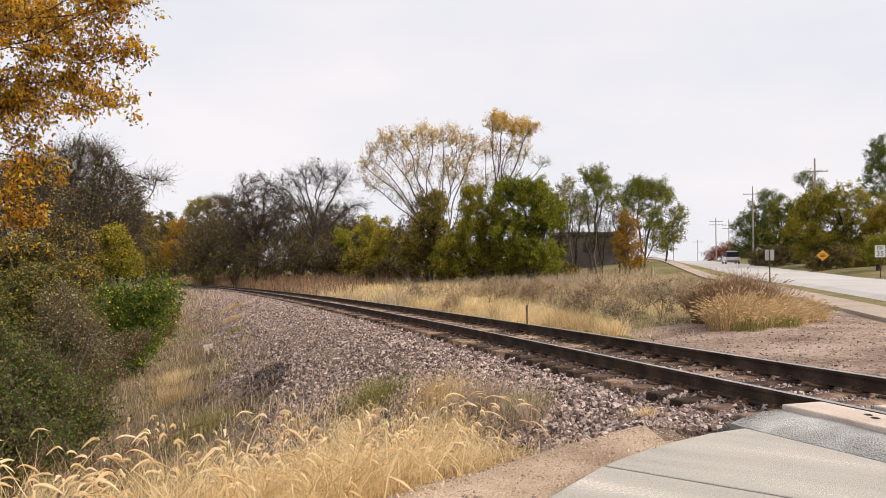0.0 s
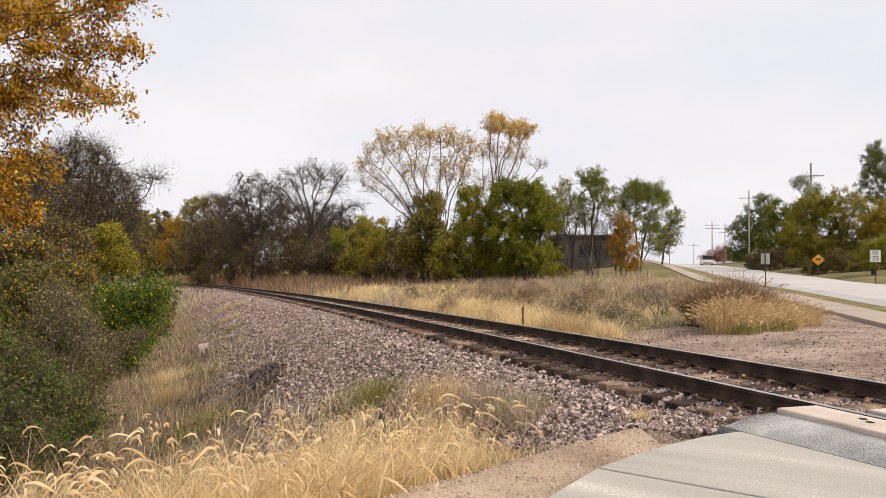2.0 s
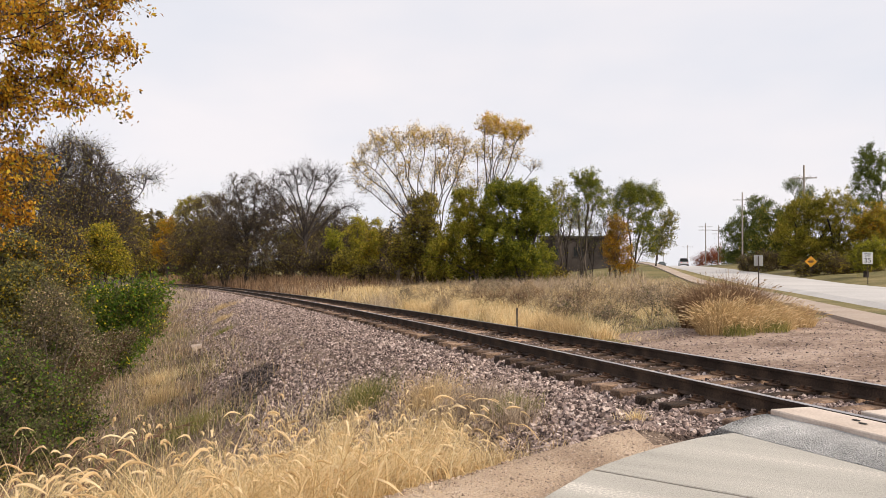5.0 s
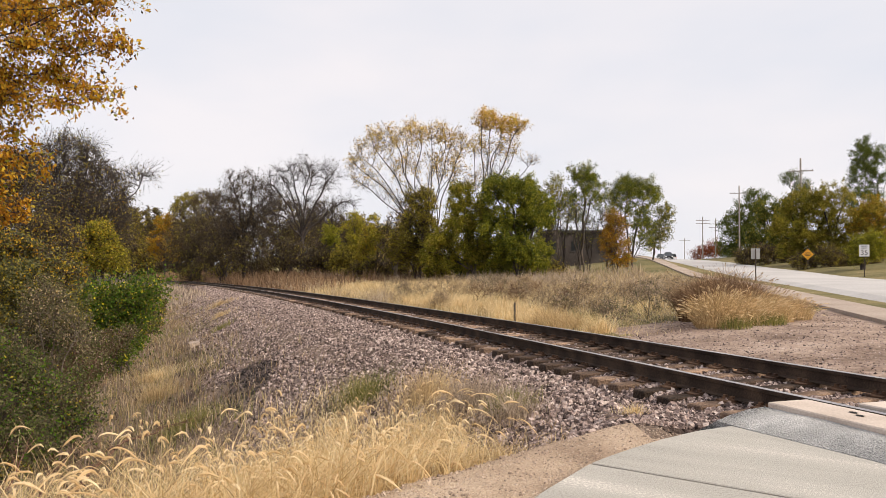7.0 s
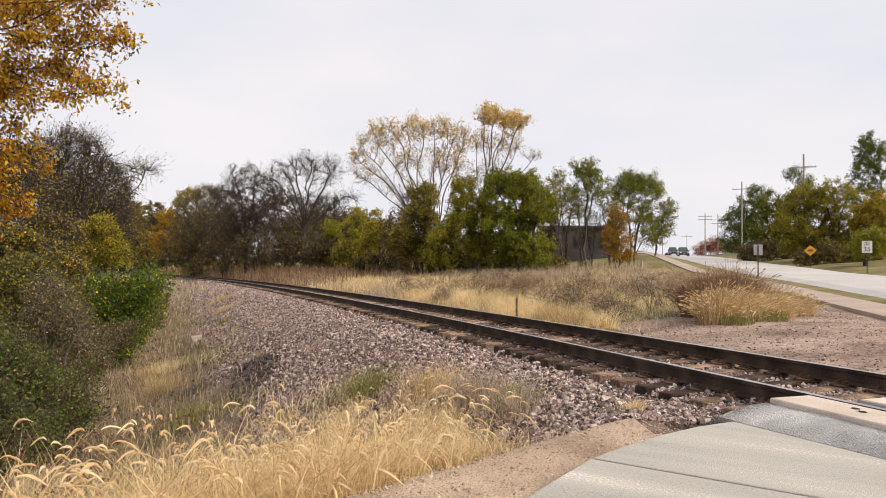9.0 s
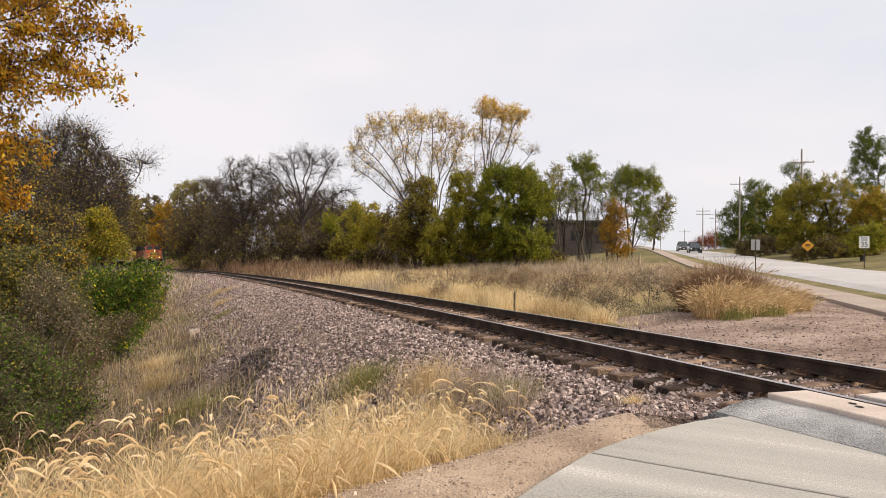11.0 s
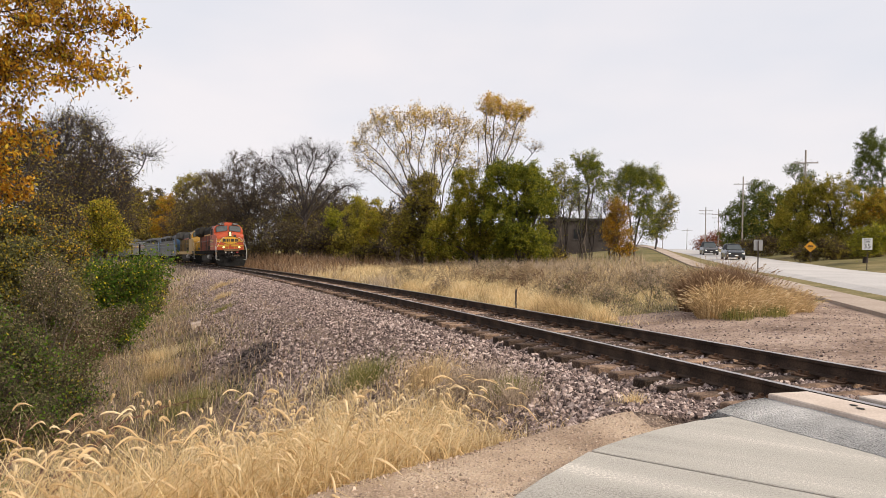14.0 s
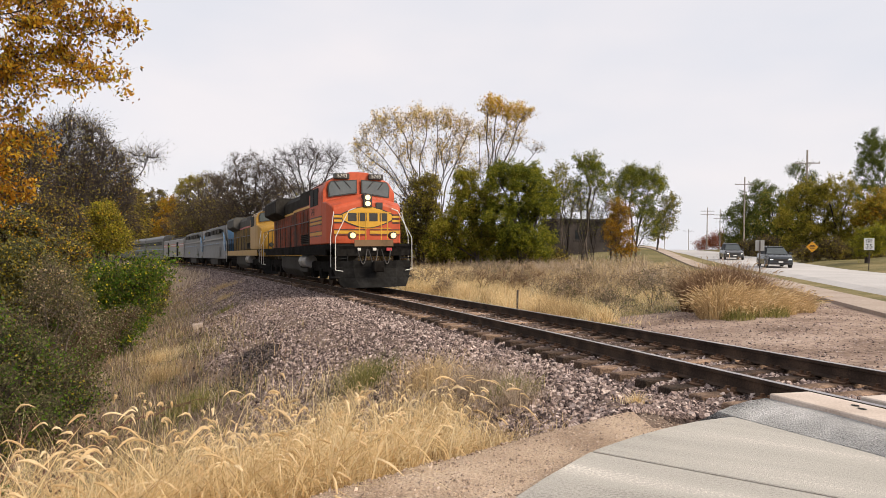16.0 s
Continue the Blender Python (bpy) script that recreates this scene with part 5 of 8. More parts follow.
tree("dry_forb", "dry brown bushy weed in the grass", "weed", (4.21, 46.00, on_ground(4.21, 46.00)),
     [((4.21, 46.00, 0.38), (1.24, 0.99, 0.51), 1),
      ((3.72, 46.00, 0.18), (0.87, 0.69, 0.36), 0.7),
      ((4.71, 46.00, 0.18), (0.87, 0.69, 0.36), 0.7)],
     M_BARK_PALE, 0.012, 14, 80, 0.35, (("fawn", 420, 0.045), ("straw", 300, 0.05)), 140, 6, 0.35, group="dry weeds in the field", twig_r=0.004)
tree("dry_forb", "dry brown bushy weed in the grass", "weed", (7.85, 44.00, on_ground(7.85, 44.00)),
     [((7.85, 44.00, 0.42), (1.39, 1.11, 0.49), 1),
      ((7.30, 44.00, 0.23), (0.97, 0.78, 0.34), 0.7),
      ((8.41, 44.00, 0.23), (0.97, 0.78, 0.34), 0.7)],
     M_BARK_PALE, 0.012, 14, 80, 0.35, (("fawn", 420, 0.045), ("straw", 300, 0.05)), 141, 6, 0.35, group="dry weeds in the field", twig_r=0.004)
tree("far_wood_tree", "dim brown tree deep in the far wood", "tree", (-93.30, 215.00, on_ground(-93.30, 215.00)),
     [((-93.39, 215.00, 9.44), (6.12, 5.44, 6.80), 1),
      ((-96.43, 215.00, 7.07), (4.90, 4.35, 5.44), 0.8),
      ((-90.30, 215.00, 7.06), (4.90, 4.35, 5.44), 0.8)],
     M_TWIG_DARK, 0.258, 16, 170, 2.795, (("olive", 2600, 0.4945), ("dusk", 900, 0.4945)), 160, 3, 0.35, group="trees of the far wood", twig_r=0.034)
tree("far_wood_tree", "dim brown tree deep in the far wood", "tree", (-82.48, 205.00, on_ground(-82.48, 205.00)),
     [((-82.55, 205.00, 8.25), (5.51, 4.67, 5.84), 1),
      ((-85.29, 205.00, 5.98), (4.41, 3.73, 4.67), 0.8),
      ((-79.77, 205.00, 5.97), (4.41, 3.73, 4.67), 0.8)],
     M_TWIG_DARK, 0.246, 16, 170, 2.665, (("dusk", 2600, 0.4715), ("dusk", 900, 0.4715)), 161, 3, 0.35, group="trees of the far wood", twig_r=0.033)
tree("far_wood_tree", "dim brown tree deep in the far wood", "tree", (-80.27, 212.00, on_ground(-80.27, 212.00)),
     [((-80.34, 212.00, 9.31), (5.03, 5.10, 6.37), 1),
      ((-82.84, 212.00, 6.97), (4.02, 4.08, 5.10), 0.8),
      ((-77.81, 212.00, 6.96), (4.02, 4.08, 5.10), 0.8)],
     M_TWIG_DARK, 0.2544, 16, 170, 2.756, (("olive", 2600, 0.4876), ("dusk", 900, 0.4876)), 162, 3, 0.35, group="trees of the far wood", twig_r=0.034)
tree("far_wood_tree", "dim brown tree deep in the far wood", "tree", (-70.98, 200.00, on_ground(-70.98, 200.00)),
     [((-71.05, 200.00, 8.86), (5.06, 5.06, 6.33), 1),
      ((-73.56, 200.00, 6.64), (4.05, 4.05, 5.06), 0.8),
      ((-68.50, 200.00, 6.63), (4.05, 4.05, 5.06), 0.8)],
     M_TWIG_DARK, 0.24, 16, 170, 2.6, (("dusk", 2600, 0.46), ("dusk", 900, 0.46)), 163, 3, 0.35, group="trees of the far wood", twig_r=0.032)
tree("far_wood_tree", "dim brown tree deep in the far wood", "tree", (-61.43, 190.00, on_ground(-61.43, 190.00)),
     [((-61.48, 190.00, 7.72), (5.41, 4.81, 6.01), 1),
      ((-64.17, 190.00, 5.62), (4.33, 3.85, 4.81), 0.8),
      ((-58.76, 190.00, 5.61), (4.33, 3.85, 4.81), 0.8)],
     M_TWIG_DARK, 0.228, 16, 170, 2.47, (("dusk", 2600, 0.437), ("dusk", 900, 0.437)), 164, 3, 0.35, group="trees of the far wood", twig_r=0.030)
tree("far_wood_tree", "dim brown tree deep in the far wood", "tree", (-52.50, 180.00, on_ground(-52.50, 180.00)),
     [((-52.54, 180.00, 6.67), (5.12, 4.10, 5.12), 1),
      ((-55.09, 180.00, 4.68), (4.10, 3.28, 4.10), 0.8),
      ((-49.97, 180.00, 4.67), (4.10, 3.28, 4.10), 0.8)],
     M_TWIG_DARK, 0.216, 16, 170, 2.34, (("dusk", 2600, 0.414), ("dusk", 900, 0.414)), 165, 3, 0.35, group="trees of the far wood", twig_r=0.029)
tree("far_wood_tree", "dim brown tree deep in the far wood", "tree", (-84.42, 200.00, on_ground(-84.42, 200.00)),
     [((-84.45, 200.00, 2.55), (6.33, 5.06, 3.80), 1),
      ((-87.59, 200.00, 0.35), (5.06, 4.05, 3.04), 0.8),
      ((-81.27, 200.00, 0.33), (5.06, 4.05, 3.04), 0.8)],
     M_TWIG_DARK, 0.24, 16, 170, 2.6, (("dusk", 2600, 0.46), ("dusk", 900, 0.46)), 166, 3, 0.35, group="trees of the far wood", twig_r=0.032)
tree("far_wood_tree", "dim brown tree deep in the far wood", "tree", (-74.98, 196.00, on_ground(-74.98, 196.00)),
     [((-75.01, 196.00, 2.52), (6.20, 4.96, 3.72), 1),
      ((-78.09, 196.00, 0.35), (4.96, 3.97, 2.98), 0.8),
      ((-71.89, 196.00, 0.34), (4.96, 3.97, 2.98), 0.8)],
     M_TWIG_DARK, 0.2352, 16, 170, 2.548, (("olive", 2600, 0.4508), ("dusk", 900, 0.4508)), 167, 3, 0.35, group="trees of the far wood", twig_r=0.031)
tree("far_wood_tree", "dim brown tree deep in the far wood", "tree", (-63.81, 186.00, on_ground(-63.81, 186.00)),
     [((-63.83, 186.00, 2.45), (5.88, 4.71, 3.53), 1),
      ((-66.76, 186.00, 0.39), (4.71, 3.77, 2.82), 0.8),
      ((-60.88, 186.00, 0.38), (4.71, 3.77, 2.82), 0.8)],
     M_TWIG_DARK, 0.2232, 16, 170, 2.418, (("dusk", 2600, 0.4278), ("dusk", 900, 0.4278)), 168, 3, 0.35, group="trees of the far wood", twig_r=0.030)
tree("far_wood_tree", "dim brown tree deep in the far wood", "tree", (-19.13, 128.00, on_ground(-19.13, 128.00)),
     [((-19.14, 128.00, 7.15), (3.04, 2.43, 3.04), 1),
      ((-20.66, 128.00, 5.73), (2.43, 1.94, 2.43), 0.8),
      ((-17.62, 128.00, 5.73), (2.43, 1.94, 2.43), 0.8)],
     M_TWIG_DARK, 0.1536, 16, 170, 1.664, (("dusk", 2600, 0.2944), ("dusk", 900, 0.2944)), 169, 3, 0.35, group="trees of the far wood", twig_r=0.020)
tree("far_wood_tree", "dim brown tree deep in the far wood", "tree", (-15.34, 126.00, on_ground(-15.34, 126.00)),
     [((-15.35, 126.00, 6.75), (2.99, 2.39, 2.79), 1),
      ((-16.84, 126.00, 5.36), (2.39, 1.91, 2.23), 0.8),
      ((-13.85, 126.00, 5.35), (2.39, 1.91, 2.23), 0.8)],
     M_TWIG_DARK, 0.1512, 16, 170, 1.638, (("dusk", 2600, 0.2898), ("dusk", 900, 0.2898)), 170, 3, 0.35, group="trees of the far wood", twig_r=0.020)
tree("far_wood_tree", "dim brown tree deep in the far wood", "tree", (-11.77, 122.00, on_ground(-11.77, 122.00)),
     [((-11.77, 122.00, 6.39), (2.89, 2.32, 2.70), 1),
      ((-13.22, 122.00, 5.04), (2.32, 1.85, 2.16), 0.8),
      ((-10.33, 122.00, 5.03), (2.32, 1.85, 2.16), 0.8)],
     M_TWIG_DARK, 0.1464, 16, 170, 1.586, (("olive", 2600, 0.2806), ("dusk", 900, 0.2806)), 171, 3, 0.35, group="trees of the far wood", twig_r=0.020)
tree("far_wood_tree", "dim brown tree deep in the far wood", "tree", (-15.13, 110.00, on_ground(-15.13, 110.00)),
     [((-15.14, 110.00, 2.86), (3.13, 2.51, 1.91), 1),
      ((-16.70, 110.00, 1.65), (2.51, 2.00, 1.53), 0.8),
      ((-13.57, 110.00, 1.64), (2.51, 2.00, 1.53), 0.8)],
     M_TWIG_DARK, 0.132, 16, 170, 1.43, (("dusk", 2600, 0.253), ("dusk", 900, 0.253)), 172, 3, 0.35, group="trees of the far wood", twig_r=0.018)
tree("far_wood_tree", "dim brown tree deep in the far wood", "tree", (-7.44, 100.00, on_ground(-7.44, 100.00)),
     [((-7.44, 100.00, 3.51), (2.37, 1.90, 2.06), 1),
      ((-8.62, 100.00, 2.41), (1.90, 1.52, 1.64), 0.8),
      ((-6.25, 100.00, 2.40), (1.90, 1.52, 1.64), 0.8)],
     M_TWIG_DARK, 0.12, 16, 170, 1.3, (("olive", 2600, 0.23), ("dusk", 900, 0.23)), 173, 3, 0.35, group="trees of the far wood", twig_r=0.016)
tree("far_wood_tree", "dim brown tree deep in the far wood", "tree", (-30.07, 60.00, on_ground(-30.07, 60.00)),
     [((-30.08, 60.00, 1.55), (2.85, 2.28, 1.71), 1),
      ((-31.49, 60.00, 0.89), (2.28, 1.82, 1.37), 0.8),
      ((-28.65, 60.00, 0.88), (2.28, 1.82, 1.37), 0.8)],
     M_TWIG_DARK, 0.072, 16, 170, 0.78, (("dusk", 2600, 0.138), ("dusk", 900, 0.138)), 174, 3, 0.35, group="trees of the far wood", twig_r=0.010)
tree("far_wood_tree", "dim brown tree deep in the far wood", "tree", (-28.61, 50.00, on_ground(-28.61, 50.00)),
     [((-28.62, 50.00, 1.14), (2.77, 2.21, 1.58), 1),
      ((-29.99, 50.00, 0.59), (2.21, 1.77, 1.27), 0.8),
      ((-27.23, 50.00, 0.59), (2.21, 1.77, 1.27), 0.8)],
     M_TWIG_DARK, 0.06, 16, 170, 0.65, (("dusk", 2600, 0.115), ("dusk", 900, 0.115)), 175, 3, 0.35, group="trees of the far wood", twig_r=0.008)
tree("golden_tree", "overhanging tree with golden autumn leaves", "tree", (-10.6, 11.0, on_ground(-10.6, 11.0)),
     [((-6.15, 10.50, 5.0), (0.85, 0.7, 0.5), 1.5),
      ((-4.7, 9.60, 4.98), (0.62, 0.5, 0.36), 1.3),
      ((-4.6, 9.9, 4.42), (0.5, 0.35, 0.24), 0.9),
      ((-5.5, 10.3, 4.12), (0.55, 0.45, 0.18), 0.9),
      ((-4.85, 10.0, 3.88), (0.42, 0.28, 0.1), 0.4),
      ((-4.25, 9.9, 3.7), (0.3, 0.2, 0.06), 0.1),
      ((-6.2, 10.50, 3.75), (0.42, 0.4, 0.42), 1.1),
      ((-6.1, 10.50, 2.95), (0.42, 0.35, 0.4), 1.0),
      ((-6.2, 10.50, 2.2), (0.36, 0.3, 0.36), 0.7),
      ((-7.2, 10.50, 4.3), (0.5, 0.7, 0.9), 1.1),
      ((-4.0, 9.50, 5.0), (0.24, 0.2, 0.12), 0.18)],
     M_TWIG_DARK, 0.055, 30, 230, 0.42, (("gold", 1050, 0.075), ("amber", 1450, 0.075), ("lime", 130, 0.07), ("dusk", 500, 0.06)), 61, 1, 0.9, twig_r=0.0032, leaf_spread=0.1, up=-0.02, droop=0.9, ratio=0.5)
tree("roadside_tree", "dark green leafy tree beyond the road", "tree", (65.33, 150.00, on_ground(65.33, 150.00)),
     [((63.88, 150.00, 9.15), (3.32, 3.04, 3.80), 1),
      ((67.23, 150.00, 11.52), (3.56, 2.85, 3.56), 1),
      ((66.57, 150.00, 6.17), (4.98, 3.99, 3.32), 1),
      ((68.71, 150.00, 15.44), (2.85, 2.28, 1.66), 0.6),
      ((63.12, 150.00, 4.99), (2.61, 2.09, 2.37), 0.7)],
     M_TWIG_DARK, 0.22, 16, 330, 2.1, (("deep", 5685, 0.277),), 70, 1, 0.3, group="trees beyond the road")
tree("roadside_tree", "dark green leafy tree beyond the road", "tree", (48.30, 100.00, on_ground(48.30, 100.00)),
     [((48.15, 100.00, 8.39), (3.00, 2.40, 2.69), 1),
      ((46.52, 100.00, 4.99), (3.16, 2.53, 2.69), 1),
      ((49.69, 100.00, 5.38), (3.00, 2.53, 3.16), 1),
      ((47.92, 100.00, 3.17), (3.48, 2.78, 1.42), 0.7)],
     M_TWIG_DARK, 0.22, 16, 330, 1.4, (("deep", 5386, 0.244), ("olive", 1795, 0.234)), 71, 1, 0.3, group="trees beyond the road")
tree("roadside_tree", "olive-green rounded tree beyond the road", "tree", (42.52, 82.00, on_ground(42.52, 82.00)),
     [((42.62, 82.00, 8.24), (2.72, 2.18, 2.20), 1),
      ((41.60, 82.00, 4.99), (2.72, 2.18, 2.59), 1),
      ((44.66, 82.00, 5.96), (2.72, 2.39, 2.98), 1),
      ((42.54, 82.00, 3.05), (3.24, 2.59, 1.43), 0.8)],
     M_TWIG_DARK, 0.22, 16, 330, 1.148, (("olive", 6283, 0.170), ("green", 2692, 0.149)), 72, 1, 0.3, group="trees beyond the road")
tree("roadside_tree", "olive-brown rounded tree beyond the road", "tree", (45.28, 80.00, on_ground(45.28, 80.00)),
     [((45.26, 80.00, 8.70), (2.66, 2.13, 2.28), 1),
      ((46.29, 80.00, 5.53), (2.78, 2.23, 2.78), 1),
      ((44.05, 80.00, 3.63), (2.53, 2.02, 1.90), 0.9),
      ((47.20, 80.00, 3.31), (2.28, 1.82, 1.64), 0.8)],
     M_TWIG_DARK, 0.22, 16, 330, 1.12, (("olive", 7181, 0.159), ("green", 1984, 0.149)), 73, 1, 0.3, group="trees beyond the road")
tree("roadside_tree", "tree with orange and olive leaves beyond the road", "tree", (46.62, 76.00, on_ground(46.62, 76.00)),
     [((46.69, 76.00, 5.62), (2.40, 1.92, 2.16), 1),
      ((48.21, 76.00, 6.82), (2.16, 1.92, 2.40), 1),
      ((49.06, 76.00, 3.81), (2.40, 1.92, 2.16), 1)],
     M_TWIG_DARK, 0.22, 16, 330, 1.064, (("olive", 3889, 0.192), ("orange", 1944, 0.181), ("lime", 897, 0.170)), 74, 1, 0.3, group="trees beyond the road")
tree("roadside_tree", "tall dark evergreen-looking tree behind the others", "tree", (79.65, 125.00, on_ground(79.65, 125.00)),
     [((76.99, 125.00, 20.72), (2.77, 2.85, 3.56), 1),
      ((79.93, 125.00, 18.23), (4.94, 3.95, 4.94), 1.2),
      ((76.5, 125.00, 16.25), (3.6, 2.69, 3.2), 1.0),
      ((76.0, 125.00, 12.5), (4.0, 2.8, 3.4), 0.9),
      ((85.82, 125.00, 15.24), (5.93, 4.74, 5.93), 1)],
     M_TWIG_DARK, 0.22, 16, 330, 1.75, (("deep", 7181, 0.244),), 75, 1, 0.3, group="trees beyond the road")
tree("roadside_tree", "dark tree rising behind the others", "tree", (71.50, 140.00, on_ground(71.50, 140.00)),
     [((71.17, 140.00, 18.06), (1.99, 1.59, 1.55), 0.8),
      ((73.36, 140.00, 16.38), (2.44, 1.95, 1.55), 0.7),
      ((72.75, 140.00, 12.49), (3.32, 2.66, 3.32), 0.8)],
     M_TWIG_DARK, 0.22, 16, 330, 1.96, (("deep", 2692, 0.244),), 76, 1, 0.3, group="trees beyond the road")
tree("roadside_tree", "yellow-green young tree by the road", "tree", (37.78, 62.00, on_ground(37.78, 62.00)),
     [((37.66, 62.00, 2.64), (1.08, 1.02, 1.27), 1),
      ((38.79, 62.00, 2.89), (1.18, 1.18, 1.47), 1)],
     M_TWIG_DARK, 0.22, 16, 330, 0.868, (("lime", 2244, 0.128), ("green", 2543, 0.128)), 77, 1, 0.3, group="trees beyond the road")
tree("roadside_shrub", "grey-brown brush under the trees", "shrub", (43.71, 92.00, on_ground(43.71, 92.00)),
     [((43.36, 92.00, 2.3), (1.80, 1.28, 1.4), 1),
      ((41.18, 92.00, 2.2), (1.65, 1.16, 1.2), 1),
      ((45.90, 92.00, 2.4), (1.80, 1.28, 1.5), 1)],
     M_TWIG_DARK, 0.06, 16, 260, 1.288, (("dusk", 5557, 0.152), ("olive", 1496, 0.133)), 78, 3, 0.3, group="trees beyond the road")
tree("roadside_shrub", "grey-brown brush under the trees", "shrub", (40.18, 72.00, on_ground(40.18, 72.00)),
     [((40.19, 72.00, 1.7), (1.8, 1.37, 1.3), 1),
      ((42.47, 72.00, 1.9), (1.8, 1.37, 1.4), 1),
      ((37.92, 72.00, 1.5), (1.6, 1.18, 1.0), 0.8),
      ((44.17, 72.00, 1.9), (1.6, 1.18, 1.3), 0.8)],
     M_TWIG_DARK, 0.06, 16, 260, 1.008, (("dusk", 5130, 0.133), ("olive", 2778, 0.133)), 79, 3, 0.3, group="trees beyond the road")
tree("roadside_shrub", "low dark green shrub", "shrub", (68.87, 165.00, on_ground(68.87, 165.00)),
     [((68.89, 165.00, 3.78), (2.09, 1.67, 1.44), 1),
      ((71.23, 165.00, 3.39), (1.57, 1.25, 1.17), 0.8)],
     M_TWIG_DARK, 0.06, 16, 260, 2.31, (("deep", 2778, 0.209),), 80, 3, 0.3, group="trees beyond the road")
tree("roadside_shrub", "red autumn shrub near the crest of the road", "shrub", (83.45, 215.00, on_ground(83.45, 215.00)),
     [((83.99, 215.00, 5.01), (2.55, 2.04, 2.04), 1),
      ((81.26, 215.00, 4.00), (2.04, 1.63, 1.53), 0.7),
      ((86.38, 215.00, 5.35), (1.70, 1.63, 2.04), 0.7)],
     M_TWIG_DARK, 0.06, 16, 260, 3.01, (("red", 4061, 0.247),), 81, 3, 0.3, group="trees beyond the road")

# thin bare saplings before the brown building
for i, (x, y, h) in enumerate(((9.6, 61.0, 5.4), (11.6, 62.5, 6.2), (12.9, 61.5, 5.6), (13.9, 63.0, 5.0), (10.5, 63.5, 6.4), (15.2, 62.0, 5.2))):
    z = on_ground(x, y)
    tree("bare_sapling", "thin leafless sapling with upright stems", "tree", (x, y, z),
         [((x - 0.4, y, z + h), (0.6, 0.7, 0.9), 1), ((x + 0.5, y, z + h - 0.9), (0.6, 0.7, 1.0), 1), ((x, y, z + h - 2.2), (0.7, 0.7, 1.0), 0.8)],
         M_TWIG_DARK, 0.055, 8, 90, 1.0, (("dusk", 60, 0.12), ("green", 90, 0.12)), 210 + i, 4, 0.35, group="saplings by the field", up=0.35, twig_r=0.011)
# undergrowth that closes the foot of the trees
for i, (x, y, w, h, a, b) in enumerate(((-5.2, 68.0, 2.6, 2.4, "dusk", "olive"), (-1.2, 67.0, 2.6, 2.6, "olive", "dusk"), (1.8, 63.0, 2.4, 2.2, "olive", "green"), (4.8, 61.5, 2.4, 2.3, "green", "deep"),
                                         (7.8, 60.5, 2.2, 2.2, "deep", "olive"), (9.3, 58.5, 1.5, 1.5, "olive", "dusk"), (-9.6, 84.0, 3.0, 2.6, "dusk", "olive"), (-14.5, 97.0, 3.6, 3.2, "dusk", "dusk"), (-29.0, 112.0, 4.2, 3.6, "dusk", "olive"), (-24.0, 109.0, 4.0, 3.4, "dusk", "dusk"), (-36.0, 114.0, 4.0, 3.6, "dusk", "olive"))):
    z = on_ground(x, y)
    tree("undergrowth", "dense low brush at the foot of the trees", "shrub", (x, y, z),
         [((x, y, z + h * 0.55), (w, 1.4, h * 0.5), 1), ((x - w * 0.6, y + 0.4, z + h * 0.38), (w * 0.6, 1.1, h * 0.4), 0.7), ((x + w * 0.6, y - 0.3, z + h * 0.38), (w * 0.6, 1.1, h * 0.4), 0.7)],
         M_TWIG_DARK, 0.05, 12, 330, 0.9, ((a, 1500, 0.17), (b, 1100, 0.17)), 230 + i, 5, 0.35, group="undergrowth below the trees")

# rank growth along the foot of the slope
gu = np.random.default_rng(19)
for i, (u, o, w, h, mix) in enumerate(((-3.0, 10.2, 0.8, 1.0, 0), (-1.0, 10.4, 0.9, 1.2, 1), (1.5, 10.2, 1.0, 1.4, 0), (4.0, 10.0, 1.1, 1.5, 2), (7.0, 9.8, 1.2, 1.6, 0), (10.0, 9.4, 1.2, 1.6, 2),
                                       (13.5, 9.2, 1.3, 1.8, 2), (17.5, 9.0, 1.4, 2.0, 2), (22.0, 8.8, 1.6, 2.2, 1), (28.0, 8.6, 1.8, 2.4, 1), (36.0, 8.4, 2.0, 2.8, 1), (-4.5, 9.6, 0.6, 0.7, 1), (6.0, 11.2, 1.2, 2.0, 1))):
    P = track(u, o)
    x, y = float(P[0]), float(P[1])
    z = on_ground(x, y)
    kinds = ((("ivy", 1500, 0.06), ("sage", 1300, 0.06), ("dusk", 900, 0.05)), (("olive", 1100, 0.065), ("dusk", 1500, 0.06), ("sage", 900, 0.06)), (("ivy", 2300, 0.07), ("deep", 1000, 0.07), ("yellow", 90, 0.065), ("sage", 400, 0.06)))[mix]
    tree("undergrowth", ("tangled green and brown weeds at the foot of the slope", "brown and olive brush at the foot of the slope", "rank bright green growth at the foot of the slope")[mix], "bush", (x, y, z),
         [((x, y, z + h * 0.6), (w, w * 0.8, h * 0.4), 1), ((x + w * 0.5, y - w * 0.5, z + h * 0.3), (w * 0.6, w * 0.6, h * 0.26), 0.7), ((x - w * 0.6, y + w * 0.5, z + h * 0.5), (w * 0.7, w * 0.6, h * 0.45), 0.8)],
         M_TWIG_DARK, 0.02, 12, 150, 0.5, tuple((k, n, q * (1 + 0.02 * max(0, u))) for k, n, q in kinds), 270 + i, 6, 0.35, group="growth at the foot of the slope", up=0.15, twig_r=0.004)

